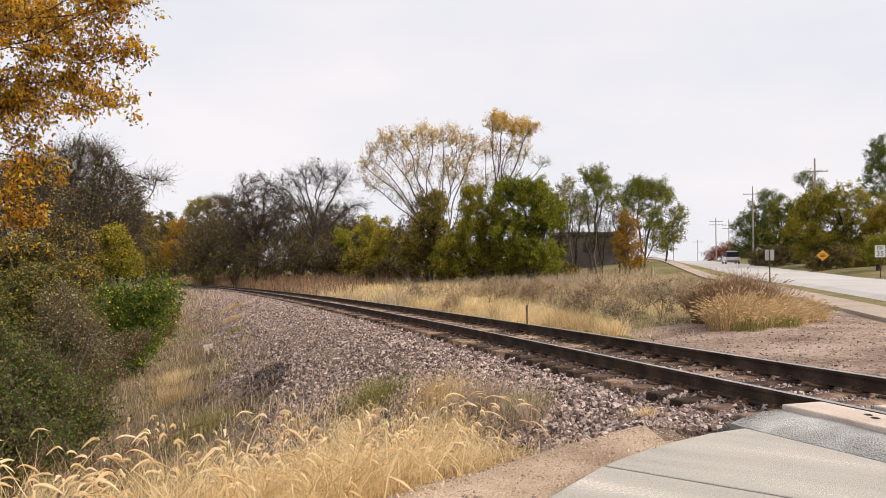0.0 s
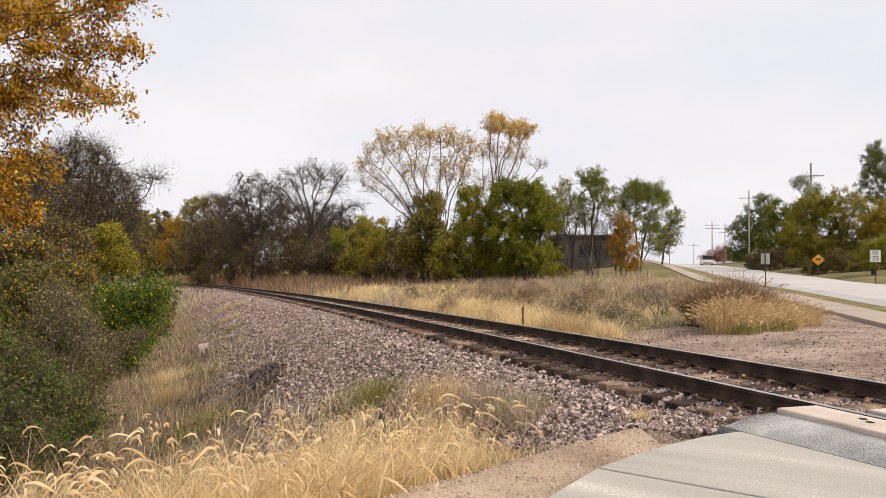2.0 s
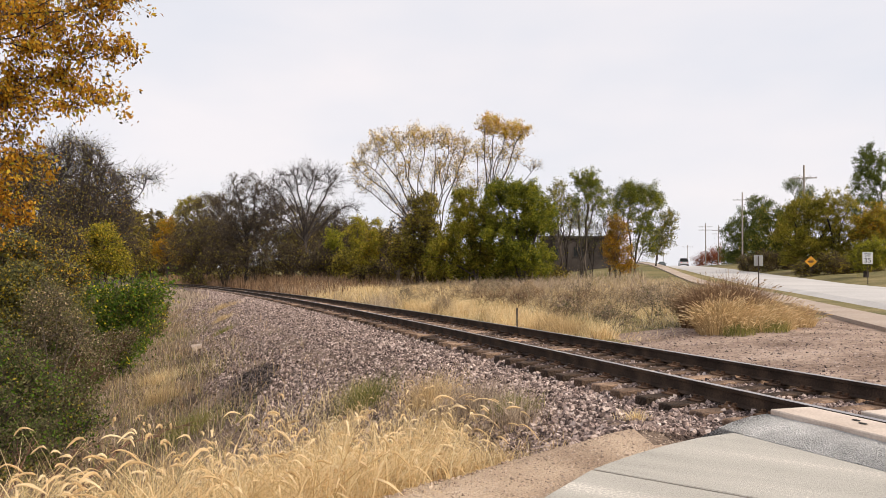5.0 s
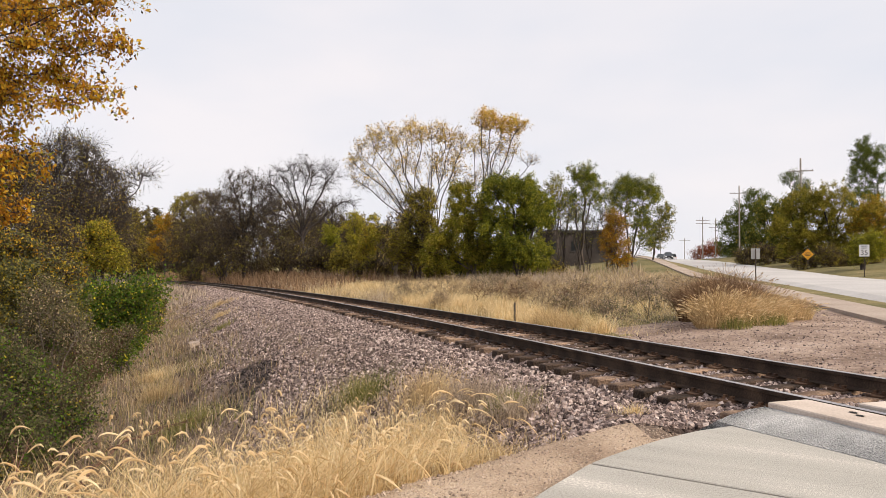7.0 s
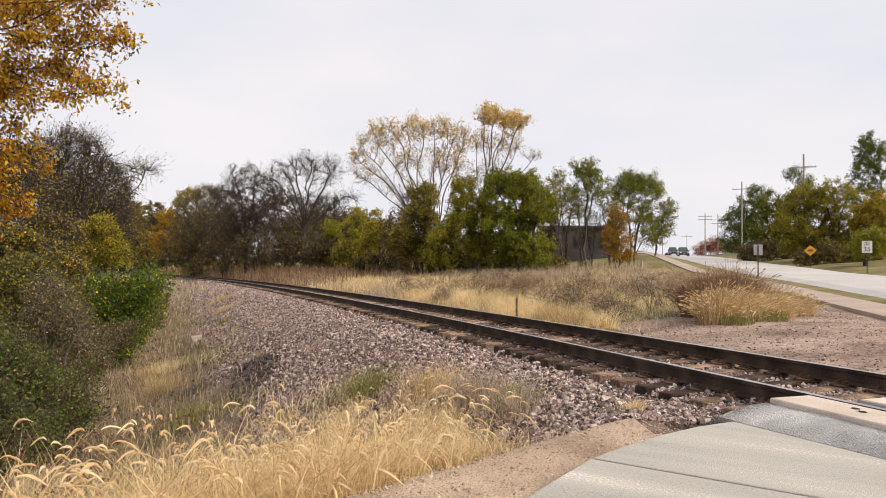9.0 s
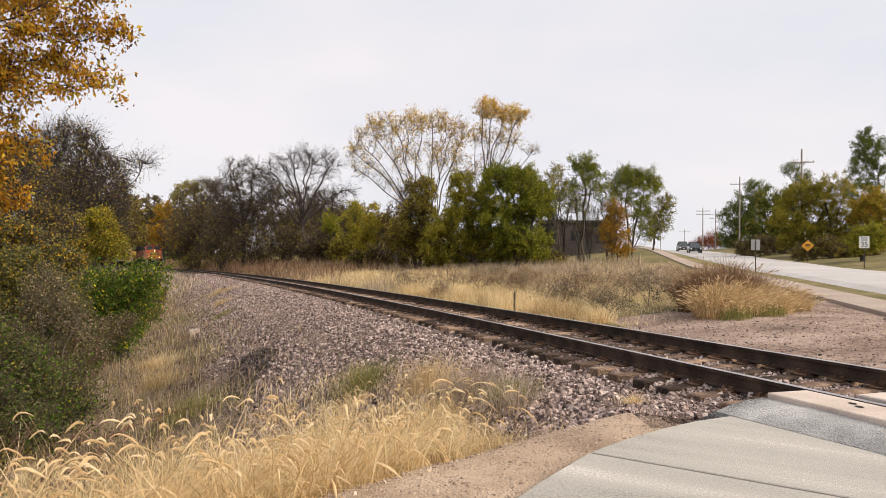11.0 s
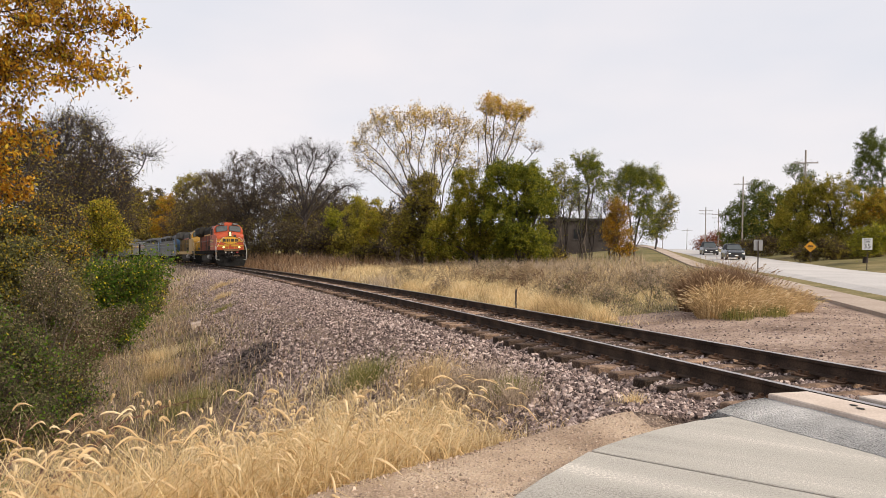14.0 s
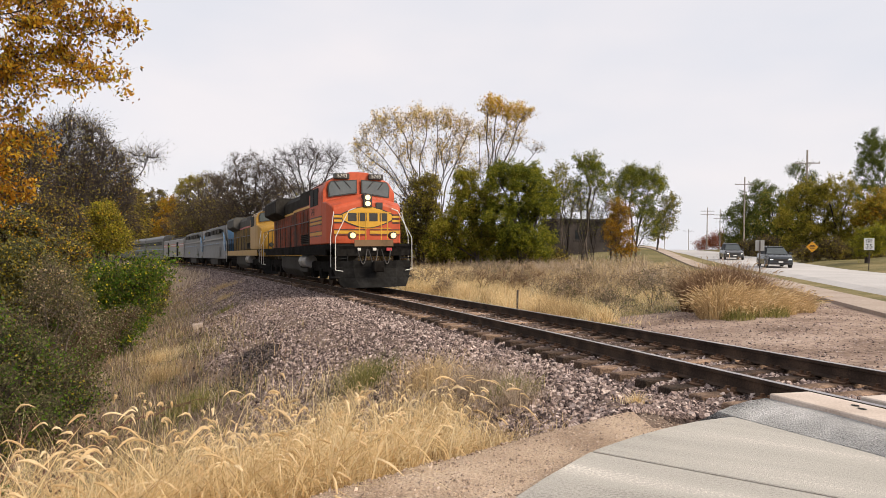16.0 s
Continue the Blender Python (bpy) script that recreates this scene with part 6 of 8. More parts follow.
# tall withered stalks that stand out of the growth
for i, (x, y, h, lean) in enumerate(((-7.6, 15.2, 1.7, 0.5), (-8.4, 16.6, 2.3, 0.3), (-9.2, 17.6, 2.0, 0.6), (-9.9, 19.6, 2.4, 0.2), (-10.3, 21.8, 1.9, 0.5), (-8.2, 14.2, 2.4, -0.3), (-10.6, 23.6, 1.7, 0.7), (-7.0, 13.4, 1.3, 0.4))):
    z = on_ground(x, y)
    tree("withered_stalk", "tall withered weed with reddish stalks and faded leaves", "weed", (x, y, z),
         [((x + lean, y, z + h * 0.85), (0.4, 0.4, h * 0.16), 1), ((x + lean * 0.5, y, z + h * 0.6), (0.45, 0.45, h * 0.2), 1), ((x - 0.2, y, z + h * 0.4), (0.4, 0.4, h * 0.18), 0.7)],
         M_STALK, 0.014, 9, 60, 0.35, (("dusk", 260, 0.055), ("fawn", 150, 0.05), ("sage", 260, 0.06)), 310 + i, 5, 0.35, group="withered weeds of the slope", up=0.4, twig_r=0.004, leaf_spread=0.2)

# ---- grasses and weeds ----
def grassy(name, colors, light=0.35):
    return material(name, colors, 0.5, 0.7, 0.0, island=0.8, fine=5, width=0.4, through_light=light, spec=0.2)


M_STRAW = grassy("straw_grass", [(0.46, 0.32, 0.15), (0.84, 0.66, 0.38), (0.93, 0.82, 0.56)], 0.58)
M_TAN = grassy("tan_grass", [(0.28, 0.19, 0.1), (0.58, 0.43, 0.23), (0.76, 0.61, 0.38)], 0.48)
M_WEED = grassy("brown_weeds", [(0.2, 0.15, 0.11), (0.43, 0.34, 0.26), (0.66, 0.55, 0.43)], 0.45)
M_RUSSET = grassy("russet_grass", [(0.1, 0.06, 0.038), (0.24, 0.15, 0.09), (0.42, 0.28, 0.17)])
M_GREENISH = grassy("green_grass", [(0.08, 0.095, 0.025), (0.2, 0.2, 0.06), (0.4, 0.34, 0.13)])
M_HEAD = grassy("seed_heads", [(0.62, 0.46, 0.25), (0.8, 0.64, 0.4), (0.9, 0.79, 0.58)], 0.5)
M_HEAD_DULL = grassy("dull_seed_heads", [(0.34, 0.24, 0.15), (0.54, 0.4, 0.25), (0.7, 0.55, 0.36)], 0.4)


def blade_paths(P, h, lean, g, m=4, bow=0.5):
    n = len(P)
    t = np.linspace(0, 1, m)[None, :, None]
    a = g.uniform(0, 2 * np.pi, n)
    d = np.stack([np.cos(a), np.sin(a), np.zeros(n)], -1) * np.abs(g.normal(size=(n, 1))) * bow + lean
    up = np.array([0, 0, 1.0])
    k = h[:, None, None]
    return P[:, None] + k * (up * (t - 0.25 * t ** 2 * np.linalg.norm(d, axis=1)[:, None, None] ** 2) + d[:, None] * t ** 1.8)


def blades(P, h, width, lean, g, m=4, bow=0.5):
    """Thin tapering blades that stand at P."""
    path = blade_paths(P, h, lean, g, m, bow)
    n = len(P)
    a = g.uniform(0, 2 * np.pi, n)
    side = np.stack([np.cos(a), np.sin(a), np.zeros(n)], -1)[:, None] * (width[:, None] * (1 - np.linspace(0, 0.9, m)[None] ** 1.5))[..., None] * 0.5
    v = np.stack([path - side, path + side], 2).reshape(-1, 3)
    b = (np.arange(n)[:, None] * m + np.arange(m - 1)[None]).ravel() * 2
    return v, np.stack([b, b + 1, b + 3, b + 2], -1), path


def heads(tips, dirs, length, radius, g, m=7, nod=1.2):
    """Nodding bristly seed heads from stalk tips."""
    n = len(tips)
    t = np.linspace(0, 1, m)[None, :, None]
    d = dirs / (np.linalg.norm(dirs, axis=1)[:, None] + 1e-9)
    flat = d * np.array([1, 1, 0.0])
    flat /= np.linalg.norm(flat, axis=1)[:, None] + 1e-6
    L = length[:, None, None]
    p = tips[:, None] + L * (d[:, None] * t + flat[:, None] * 0.35 * t ** 2 - np.array([0, 0, 1.0]) * nod * t ** 2 * g.uniform(0.4, 1.1, (n, 1, 1)))
    v, f = tubes(p, np.ones(n), np.ones(n), 5)
    prof = np.sin(np.pi * (0.1 + 0.86 * np.linspace(0, 1, m))) ** 0.7
    v = v.reshape(n, m, 5, 3)
    out = v - p[:, :, None]
    v = p[:, :, None] + out * (prof[None, :, None, None] * radius[:, None, None, None] * g.uniform(0.6, 1.5, (n, m, 5, 1)))
    # bristles that stand off the head
    k = 24
    q, dd = pick_rows(p, k, g)
    br = g.normal(size=q.shape)
    br /= np.linalg.norm(br, axis=-1, keepdims=True)
    e = q + (br + 0.6 * dd) * (radius[:, None, None] * 2.6)
    w = np.cross(br, dd) * 0.0009
    bv = np.stack([q - w, q + w, e, e], 2).reshape(-1, 3)
    nb = n * k
    bf = np.arange(nb)[:, None] * 4 + np.arange(4)[None]
    return joined([(v.reshape(-1, 3), f), (bv, bf)])


def pick_rows(p, k, g):
    n, m, _ = p.shape
    i = g.integers(0, m - 1, (n, k))
    u = g.random((n, k, 1))
    a, b = p[np.arange(n)[:, None], i], p[np.arange(n)[:, None], i + 1]
    d = b - a
    d /= np.linalg.norm(d, axis=-1, keepdims=True) + 1e-9
    return a * (1 - u) + b * u, d


def stuff(name, label, category, chunk, mat):
    v, f = chunk
    return tagged(raw(name, v, f, mat), label, category, kind="stuff")


def with_ground(x, y):
    return np.stack([x, y, ground_z(x, y)], -1)


g = np.random.default_rng(5)
# the straw-coloured grass on the bank below the footway
n = 165000
x, y = g.uniform(-6.5, 2.4, n), g.uniform(2.6, 12.0, n)
q = np.maximum(-0.691 * (x + 0.75) + 0.723 * (y - 4.05), -0.80 * (x + 2.3) + 0.2 * (y - 2))
_s, _o = along(x, y)
dens = smooth(0.0, 0.5, q) * (1 - 0.93 * smooth(0, 1, (q - 1.5 - 1.4 * (x < -1)) / 2.3)) * smooth(2.6, 3.6, _o + 0.5 * ripple(x * 2, y * 2)) * (0.4 + 0.6 * (ripple(x * 1.9 + 3, y * 1.7) > -0.25))
dens *= np.where(x > 0.6, 0.5, 1.0)
keep = g.random(n) < dens
x, y, q, _o = x[keep], y[keep], q[keep], _o[keep]
P = with_ground(x, y)
h = (0.36 + 0.3 * g.random(len(x))) * (0.55 + 0.6 * smooth(3.0, 5.0, _o)) * (1 - 0.25 * smooth(1.5, 4, q))
straw = (g.random(len(x)) < 0.08 + 0.88 * (1 - smooth(-0.5, 0.7, x))) & (_o > 3.4)
h *= (1 - 0.35 * smooth(-0.2, 0.9, x)) * (1 + 0.3 * smooth(0.8, 2.2, -x))
lean = np.array([0.12, -0.05, 0.0])
for sel, mat, label in ((straw, M_STRAW, "pale straw-coloured tall grass on the bank"), (~straw, M_TAN, "tan and brown dry weeds on the bank")):
    c = blades(P[sel], h[sel] * (0.95 if mat is M_STRAW else 0.75) * g.uniform(0.5, 1.1, sel.sum()), g.uniform(0.003, 0.011, sel.sum()), lean + g.normal(size=(sel.sum(), 3)) * np.array([0.6, 0.6, 0.0]), g, 5, 1.0)
    stuff("bank_grass", label, "grass", c[:2], mat)
# stalks with nodding foxtail heads
k = g.choice(np.flatnonzero((_o > 3.3) & (q < 2.6 + 1.4 * (x < -1)) & (x < 0.35 * g.random(len(x)))), 3600, replace=False)
hh = (0.26 + 0.5 * g.random(len(k)) ** 1.4) * (1 + 0.25 * smooth(0.8, 2.2, -x[k]))
c = blades(P[k], hh, np.full(len(k), 0.0045), lean * 1.5 + g.normal(size=(len(k), 3)) * np.array([0.3, 0.3, 0.0]), g, 5, 0.5)
stuff("foxtail_stalks", "thin straw stalks of foxtail grass", "grass", c[:2], M_STRAW)
tip, dr = c[2][:, -1], c[2][:, -1] - c[2][:, -2]
stuff("foxtail_heads", "nodding fuzzy straw-coloured foxtail seed heads", "grass",
      heads(tip, dr, np.where(g.random(len(k)) < 0.12, 0.18, g.uniform(0.05, 0.13, len(k))), g.uniform(0.004, 0.009, len(k)), g, 8, 1.3), M_HEAD)

# sparse weeds on the shoulder slope and in the ditch
n = 60000
s_, o_ = -12 + 60 * g.random(n) ** 1.5, g.uniform(3.6, 11, n)
P = track(s_, o_)
dens = smooth(4.0, 7.5, o_ + 1.1 * ripple(P[:, 0] * 0.8, P[:, 1] * 0.8)) * 0.62 + 0.05
keep = g.random(n) < dens
P, s_, o_ = P[keep], s_[keep], o_[keep]
P[:, 2] = ground_z(P[:, 0], P[:, 1])
h = g.uniform(0.12, 0.42, len(P))
kind = g.random(len(P)) + 0.25 * ripple(P[:, 0] * 0.5, P[:, 1] * 0.5)
for lo, hi, mat, label in ((-9, 0.2, M_RUSSET, "withered russet weeds on the ballast slope"), (0.2, 0.56, M_WEED, "withered brown weeds on the ballast slope"), (0.56, 0.74, M_TAN, "dry tan grass on the ballast slope"), (0.74, 9, M_GREENISH, "thin green and yellow grass on the slope")):
    sel = (kind >= lo) & (kind < hi)
    stuff("slope_grass", label, "grass", blades(P[sel], h[sel], g.uniform(0.006, 0.014, sel.sum()) * (1 + 0.02 * np.clip(s_[sel], 0, 60)), np.zeros(3), g, 3, 0.8)[:2], mat)


def tuft(x, y, r, n, h, mat, label, seed, width=0.008, bow=0.7):
    gg = np.random.default_rng(seed)
    a, d = gg.uniform(0, 2 * np.pi, n), r * np.abs(gg.normal(size=n)) * 0.5
    px, py = x + d * np.cos(a), y + d * np.sin(a)
    P = np.stack([px, py, np.maximum(ground_z(px, py), -9)], -1)
    s, o = along(px, py)
    on = (o < 6.2) & (o > -2.5) & (s > -13.2)
    P[on, 2] = np.maximum(P[on, 2], bed_z(s[on], o[on]))
    v, f, _ = blades(P, h * gg.uniform(0.5, 1.1, n), np.full(n, width), np.stack([np.cos(a), np.sin(a), 0 * a], -1) * 0.3, gg, 4, bow)
    return tagged(raw("grass_tuft", v, f, mat), label, "grass tuft", kind="stuff")


for i, (s, o, r, n, h, mat, lab) in enumerate([
        (-9.7, 3.3, 0.5, 700, 0.5, M_TAN, "tan grass tuft on the ballast shoulder"), (-8.2, 3.9, 0.6, 700, 0.45, M_GREENISH, "greenish grass tuft on the ballast shoulder"),
        (-11.2, 2.75, 0.35, 420, 0.28, M_GREENISH, "short green-brown grass tuft"), (-12.5, 1.95, 0.14, 160, 0.14, M_STRAW, "tiny straw tuft by the slab"),
        (-10.6, 3.0, 0.6, 800, 0.42, M_WEED, "brown weed tuft on the shoulder"), (-11.6, 2.9, 0.4, 500, 0.36, M_WEED, "brown weed tuft on the shoulder"),
        (20, 4.6, 0.8, 300, 0.3, M_TAN, "dry tuft on the slope"), (28, 4.0, 1.2, 380, 0.35, M_TAN, "dry tuft on the slope"), (14, 5.0, 0.6, 260, 0.25, M_GREENISH, "dry tuft on the slope"),
        (-4, 6.4, 0.9, 700, 0.4, M_GREENISH, "dry greenish tuft on the slope"), (2, 7.2, 1.0, 800, 0.5, M_TAN, "dry tuft in the ditch"), (6, 7.4, 1.0, 700, 0.5, M_STRAW, "dry straw tuft in the ditch")]):
    P = track(s, o)
    tuft(float(P[0]), float(P[1]), r, n, h, mat, lab, 300 + i, 0.006 + 0.0004 * max(0, s))

# the field of dry grass beyond the track
n = 95000
s_, o_ = -4 + 74 * g.random(n) ** 1.25, -2.9 - 23 * g.random(n) ** 1.2
P = track(s_, o_)
w_, l_ = road_wl(P[:, 0], P[:, 1])
edge = ripple(P[:, 0] * 0.6, P[:, 1] * 0.6)
dens = smooth(3.0, 4.2, -o_ + 0.5 * edge) * smooth(-4.5, -0.5, s_ + 1.2 * edge) * (w_ < 4) * (0.35 + 0.65 * (ripple(P[:, 0] * 0.9, P[:, 1] * 0.7) > -0.5))
keep = g.random(n) < dens
P, s_, o_, edge = P[keep], s_[keep], o_[keep], edge[keep]
P[:, 2] = ground_z(P[:, 0], P[:, 1])
dist = np.hypot(P[:, 0], P[:, 1])
h = g.uniform(0.25, 0.6, len(P)) * (0.6 + 0.6 * smooth(20, 36, dist)) * (1 + 0.3 * edge)
gold = smooth(5.0, 7.5, -o_) * (1 - smooth(7.5, 12.5, -o_))
patch = ripple(P[:, 0] * 0.33 + 1.0, P[:, 1] * 0.24) + 0.5 * ripple(P[:, 0] * 0.9, P[:, 1] * 0.8 + 4)
h *= 1 - 0.3 * patch
kind = 0.55 * g.random(len(P)) + 0.12 + 0.4 * (0.5 - gold) * smooth(24, 36, dist) - 0.42 * patch
for lo, hi, mat, label in ((-9, 0.46, M_STRAW, "pale dry grass in the field"), (0.46, 0.72, M_TAN, "tan dry grass in the field"), (0.72, 9, M_WEED, "grey-brown dry weeds in the field")):
    sel = (kind >= lo) & (kind < hi)
    stuff("field_grass", label, "grass", blades(P[sel], h[sel] * (1.3 if mat is M_WEED else 1), 0.00055 * dist[sel] * g.uniform(0.6, 1.3, sel.sum()), g.normal(size=(sel.sum(), 3)) * np.array([0.5, 0.5, 0.0]), g, 4, 1.1)[:2], mat)
# golden tufts and twiggy dry weeds along the edge of the field
gt = np.random.default_rng(41)
for i in range(26):
    P = track(gt.uniform(-3.5, 16), gt.uniform(-5.6, -3.5))
    tuft(float(P[0]), float(P[1]), gt.uniform(0.45, 0.9), int(gt.uniform(260, 520)), gt.uniform(0.4, 0.75), M_STRAW if gt.random() < 0.7 else M_TAN, "golden tuft of dry grass at the edge of the field", 700 + i, 0.012, 1.0)
for i in range(30):
    P = track(gt.uniform(-2.5, 22), gt.uniform(-12, -4.6))
    x, y = float(P[0]), float(P[1])
    z, h, w = on_ground(x, y), gt.uniform(0.6, 1.25), gt.uniform(0.4, 0.8)
    mix = ((("fawn", 260, 0.045), ("straw", 300, 0.045)), (("straw", 460, 0.045), ("fawn", 160, 0.04)), (("fawn", 300, 0.05), ("sage", 260, 0.045)))[i % 3]
    tree("dry_forb", ("dark withered weed with bare stalks", "straw-coloured bushy weed in the field", "grey-green bushy weed with brown stalks")[i % 3], "weed", (x, y, z),
         [((x, y, z + h * 0.7), (w, w * 0.8, h * 0.35), 1), ((x - w * 0.5, y, z + h * 0.45), (w * 0.6, w * 0.6, h * 0.3), 0.6), ((x + w * 0.5, y, z + h * 0.4), (w * 0.6, w * 0.6, h * 0.3), 0.6)],
         M_STALK if i % 3 == 0 else M_BARK_PALE, 0.012, 10, 90, 0.3, mix, 800 + i, 6, 0.35, group="dry weeds in the field", up=0.25, twig_r=0.004)
# tall weeds along the foot of the trees
n = 15000
s_ = 8 + 62 * g.random(n)
o_ = -18 - 16 * g.random(n) + 0.22 * (s_ - 30)
P = track(s_, np.minimum(o_, -7))
P[:, 2] = ground_z(P[:, 0], P[:, 1])
w_, l_ = road_wl(P[:, 0], P[:, 1])
keep = (w_ < 2) & (P[:, 1] < 62)
P = P[keep]
dist = np.hypot(P[:, 0], P[:, 1])
kind = g.random(len(P))
for lo, hi, mat in ((0, 0.62, M_WEED), (0.62, 0.84, M_TAN), (0.84, 1, M_GREENISH)):
    sel = (kind >= lo) & (kind < hi)
    stuff("tall_weeds", "tall dull weeds at the foot of the trees", "weeds", blades(P[sel], g.uniform(0.5, 1.3, sel.sum()), 0.0007 * dist[sel], np.zeros(3), g, 3, 0.9)[:2], mat)
# russet grass along the far bend
n = 16000
s_, o_ = 38 + 135 * g.random(n), -2.8 - 13 * g.random(n) ** 1.4
P = track(s_, o_)
P[:, 2] = ground_z(P[:, 0], P[:, 1])
stuff("russet_grass", "dull russet grass beside the far bend of the track", "grass", blades(P, g.uniform(0.5, 1.5, n), 0.0008 * np.hypot(P[:, 0], P[:, 1]), np.zeros(3), g, 3, 0.5)[:2], M_RUSSET)


n = 9000
s_, o_ = 44 + 120 * g.random(n), 3.4 + 9 * g.random(n)
P = track(s_, o_)
P[:, 2] = ground_z(P[:, 0], P[:, 1])
stuff("verge_weeds", "dull brown weeds along the far embankment", "weeds", blades(P, g.uniform(0.25, 0.9, n), 0.0008 * np.hypot(P[:, 0], P[:, 1]), np.zeros(3), g, 3, 0.6)[:2], M_WEED)


def grass_clump(x, y, r, h, n, mat, head_mat, nheads, label, seed, lean=(0, 0)):
    """A fountain of arching blades from one crown."""
    gg = np.random.default_rng(seed)
    z = on_ground(x, y)
    th = thing("grass_clump", pose(x, y, z), label, "ornamental grass", "tall grass clump")
    a, d = gg.uniform(0, 2 * np.pi, n), r * 0.8 * np.sqrt(gg.random(n))
    u = np.stack([np.cos(a), np.sin(a), 0 * a], -1)
    P = u * d[:, None]
    P[:, 2] = ground_z(P[:, 0] + x, P[:, 1] + y) - z
    ln = u * (d / r * (1.0 if mat is M_TAN else 0.62))[:, None] * gg.uniform(0.2, 1.2, (n, 1)) + np.array([lean[0], lean[1], 0])
    v, f, path = blades(P, h * gg.uniform(0.5, 1.05, n) * (1.05 - 0.55 * d / r), np.full(n, 0.011), ln, gg, 5, 0.3)
    raw("foliage", v, f, mat, th)["kind"] = "stuff"
    k = gg.choice(n, nheads, replace=False)
    tip, dr = path[k, -1], path[k, -1] - path[k, -2]
    v, f = heads(tip, dr, gg.uniform(0.08, 0.16, nheads), np.full(nheads, 0.008), gg, 5, 0.35)
    raw("plume", v, f, head_mat, th)["kind"] = "stuff"
    return th


grass_clump(7.6, 19.7, 0.9, 1.4, 5200, M_RUSSET, M_HEAD_DULL, 260, "tall russet-brown clump of ornamental grass", 81)
grass_clump(8.35, 19.9, 1.0, 1.5, 5200, M_RUSSET, M_HEAD_DULL, 300, "tall russet-brown clump of ornamental grass", 82)
grass_clump(7.45, 18.4, 0.8, 0.95, 4200, M_TAN, M_HEAD, 420, "golden drooping clump of ornamental grass", 83, (0.0, -0.15))
grass_clump(8.4, 18.8, 0.9, 0.88, 3400, M_TAN, M_HEAD, 300, "golden drooping clump of ornamental grass", 84, (0.1, -0.1))
grass_clump(9.3, 19.5, 0.95, 0.8, 3800, M_TAN, M_HEAD_DULL, 320, "golden drooping clump of ornamental grass", 85, (0.15, 0))
grass_clump(8.3, 17.8, 0.7, 0.4, 500, M_GREENISH, M_HEAD, 30, "low green clump of ornamental grass", 86)
grass_clump(7.4, 17.3, 0.5, 0.4, 300, M_GREENISH, M_HEAD, 20, "low green clump of ornamental grass", 87)

for i, (x, y) in enumerate(((7.1, 17.9), (7.9, 17.9), (8.9, 18.4), (9.7, 19.0), (9.9, 19.9))):
    grass_clump(x, y, 0.55, 0.62, 800, M_TAN, M_HEAD, 90, "low golden skirt of the ornamental grass", 500 + i)

# dead bent stalks before the bushes
gg = np.random.default_rng(77)
for bx, by, ex, ey, h in ((-2.85, 4.5, -3.0, 6.3, 0.75), (-2.9, 4.55, -2.6, 6.5, 0.8), (-2.8, 4.45, -2.3, 6.7, 0.8), (-3.0, 4.6, -3.25, 6.0, 0.95), (-4.2, 6.5, -3.6, 7.4, 1.3)):
    z = on_ground(bx, by)
    dead = thing("dead_stalk", pose(bx, by, z), "tall bent reddish dead weed stalk", "weed", "dead weed stalks")
    stem = bend(np.array([[0, 0, -0.05]]), np.array([[ex - bx, ey - by, h]]), 9, 0.12, 0.015, gg)
    a, d = pick(stem, 14, 0.35, 1.0, gg)
    tw = bend(a, a + (d / np.linalg.norm(d, axis=1)[:, None] + gg.normal(size=(14, 3)) * 0.5) * gg.uniform(0.08, 0.25, (14, 1)), 4, 0.05, 0.05, gg)
    v, f = joined([tubes(stem, np.array([0.009]), np.array([0.003]), 6), tubes(tw, np.full(14, 0.003), np.full(14, 0.0012), 4)])
    raw("stalk", v, f, M_STALK, dead, smooth=True)
    q, _ = pick(tw, 160, 0.4, 1.0, gg)
    v, f = leaf_cards(q + gg.normal(size=q.shape) * 0.012, gg.uniform(0.012, 0.03, 160), gg)
    raw("chaff", v, f, LEAF["dusk"], dead)["kind"] = "stuff"

# fallen leaves and grit
n = 9000
x, y = g.uniform(-12, 1.5, n), g.uniform(3, 30, n)
P = with_ground(x, y)
_s, _o = along(x, y)
keep = (_o > 5.2) & (-0.691 * (x + 0.75) + 0.723 * (y - 4.05) > 0.9)
P = P[keep] + np.array([0, 0, 0.015])
stuff("fallen_leaves", "scattered brown fallen leaves on the slope", "leaves", leaf_cards(P, g.uniform(0.04, 0.09, len(P)), g, 0.0, 0.8), LEAF["dusk"])
n = 14000
x, y = g.uniform(-1.6, 2.4, n), g.uniform(3.0, 6.4, n)
q = -0.691 * (x + 0.75) + 0.723 * (y - 4.05)
keep = (q > -1.5) & (q < 0.5)
P = with_ground(x[keep], y[keep])
stuff("grit", "pale limestone grit beside the footway", "gravel", rubble(P, np.clip(g.lognormal(-5.0, 0.5, len(P)), 0.004, 0.02)), material("loose_grit", [(0.22, 0.165, 0.13), (0.38, 0.295, 0.235), (0.54, 0.44, 0.36)], 9, 0.9, island=0.5))
n = 30000
s_, o_ = g.uniform(-20, 4, n), -2.3 - 11 * g.random(n) ** 1.2
P = track(s_, o_)
P[:, 2] = ground_z(P[:, 0], P[:, 1])
w_, l_ = road_wl(P[:, 0], P[:, 1])
P = P[(w_ < 6.2) & (s_ < 1 - 0.25 * np.abs(o_ + 6))]
stuff("soil_pebbles", "pebbles and clods on bare soil beyond the track", "gravel", rubble(P, np.clip(g.lognormal(-4.2, 0.45, len(P)), 0.008, 0.05)), M_STONE)

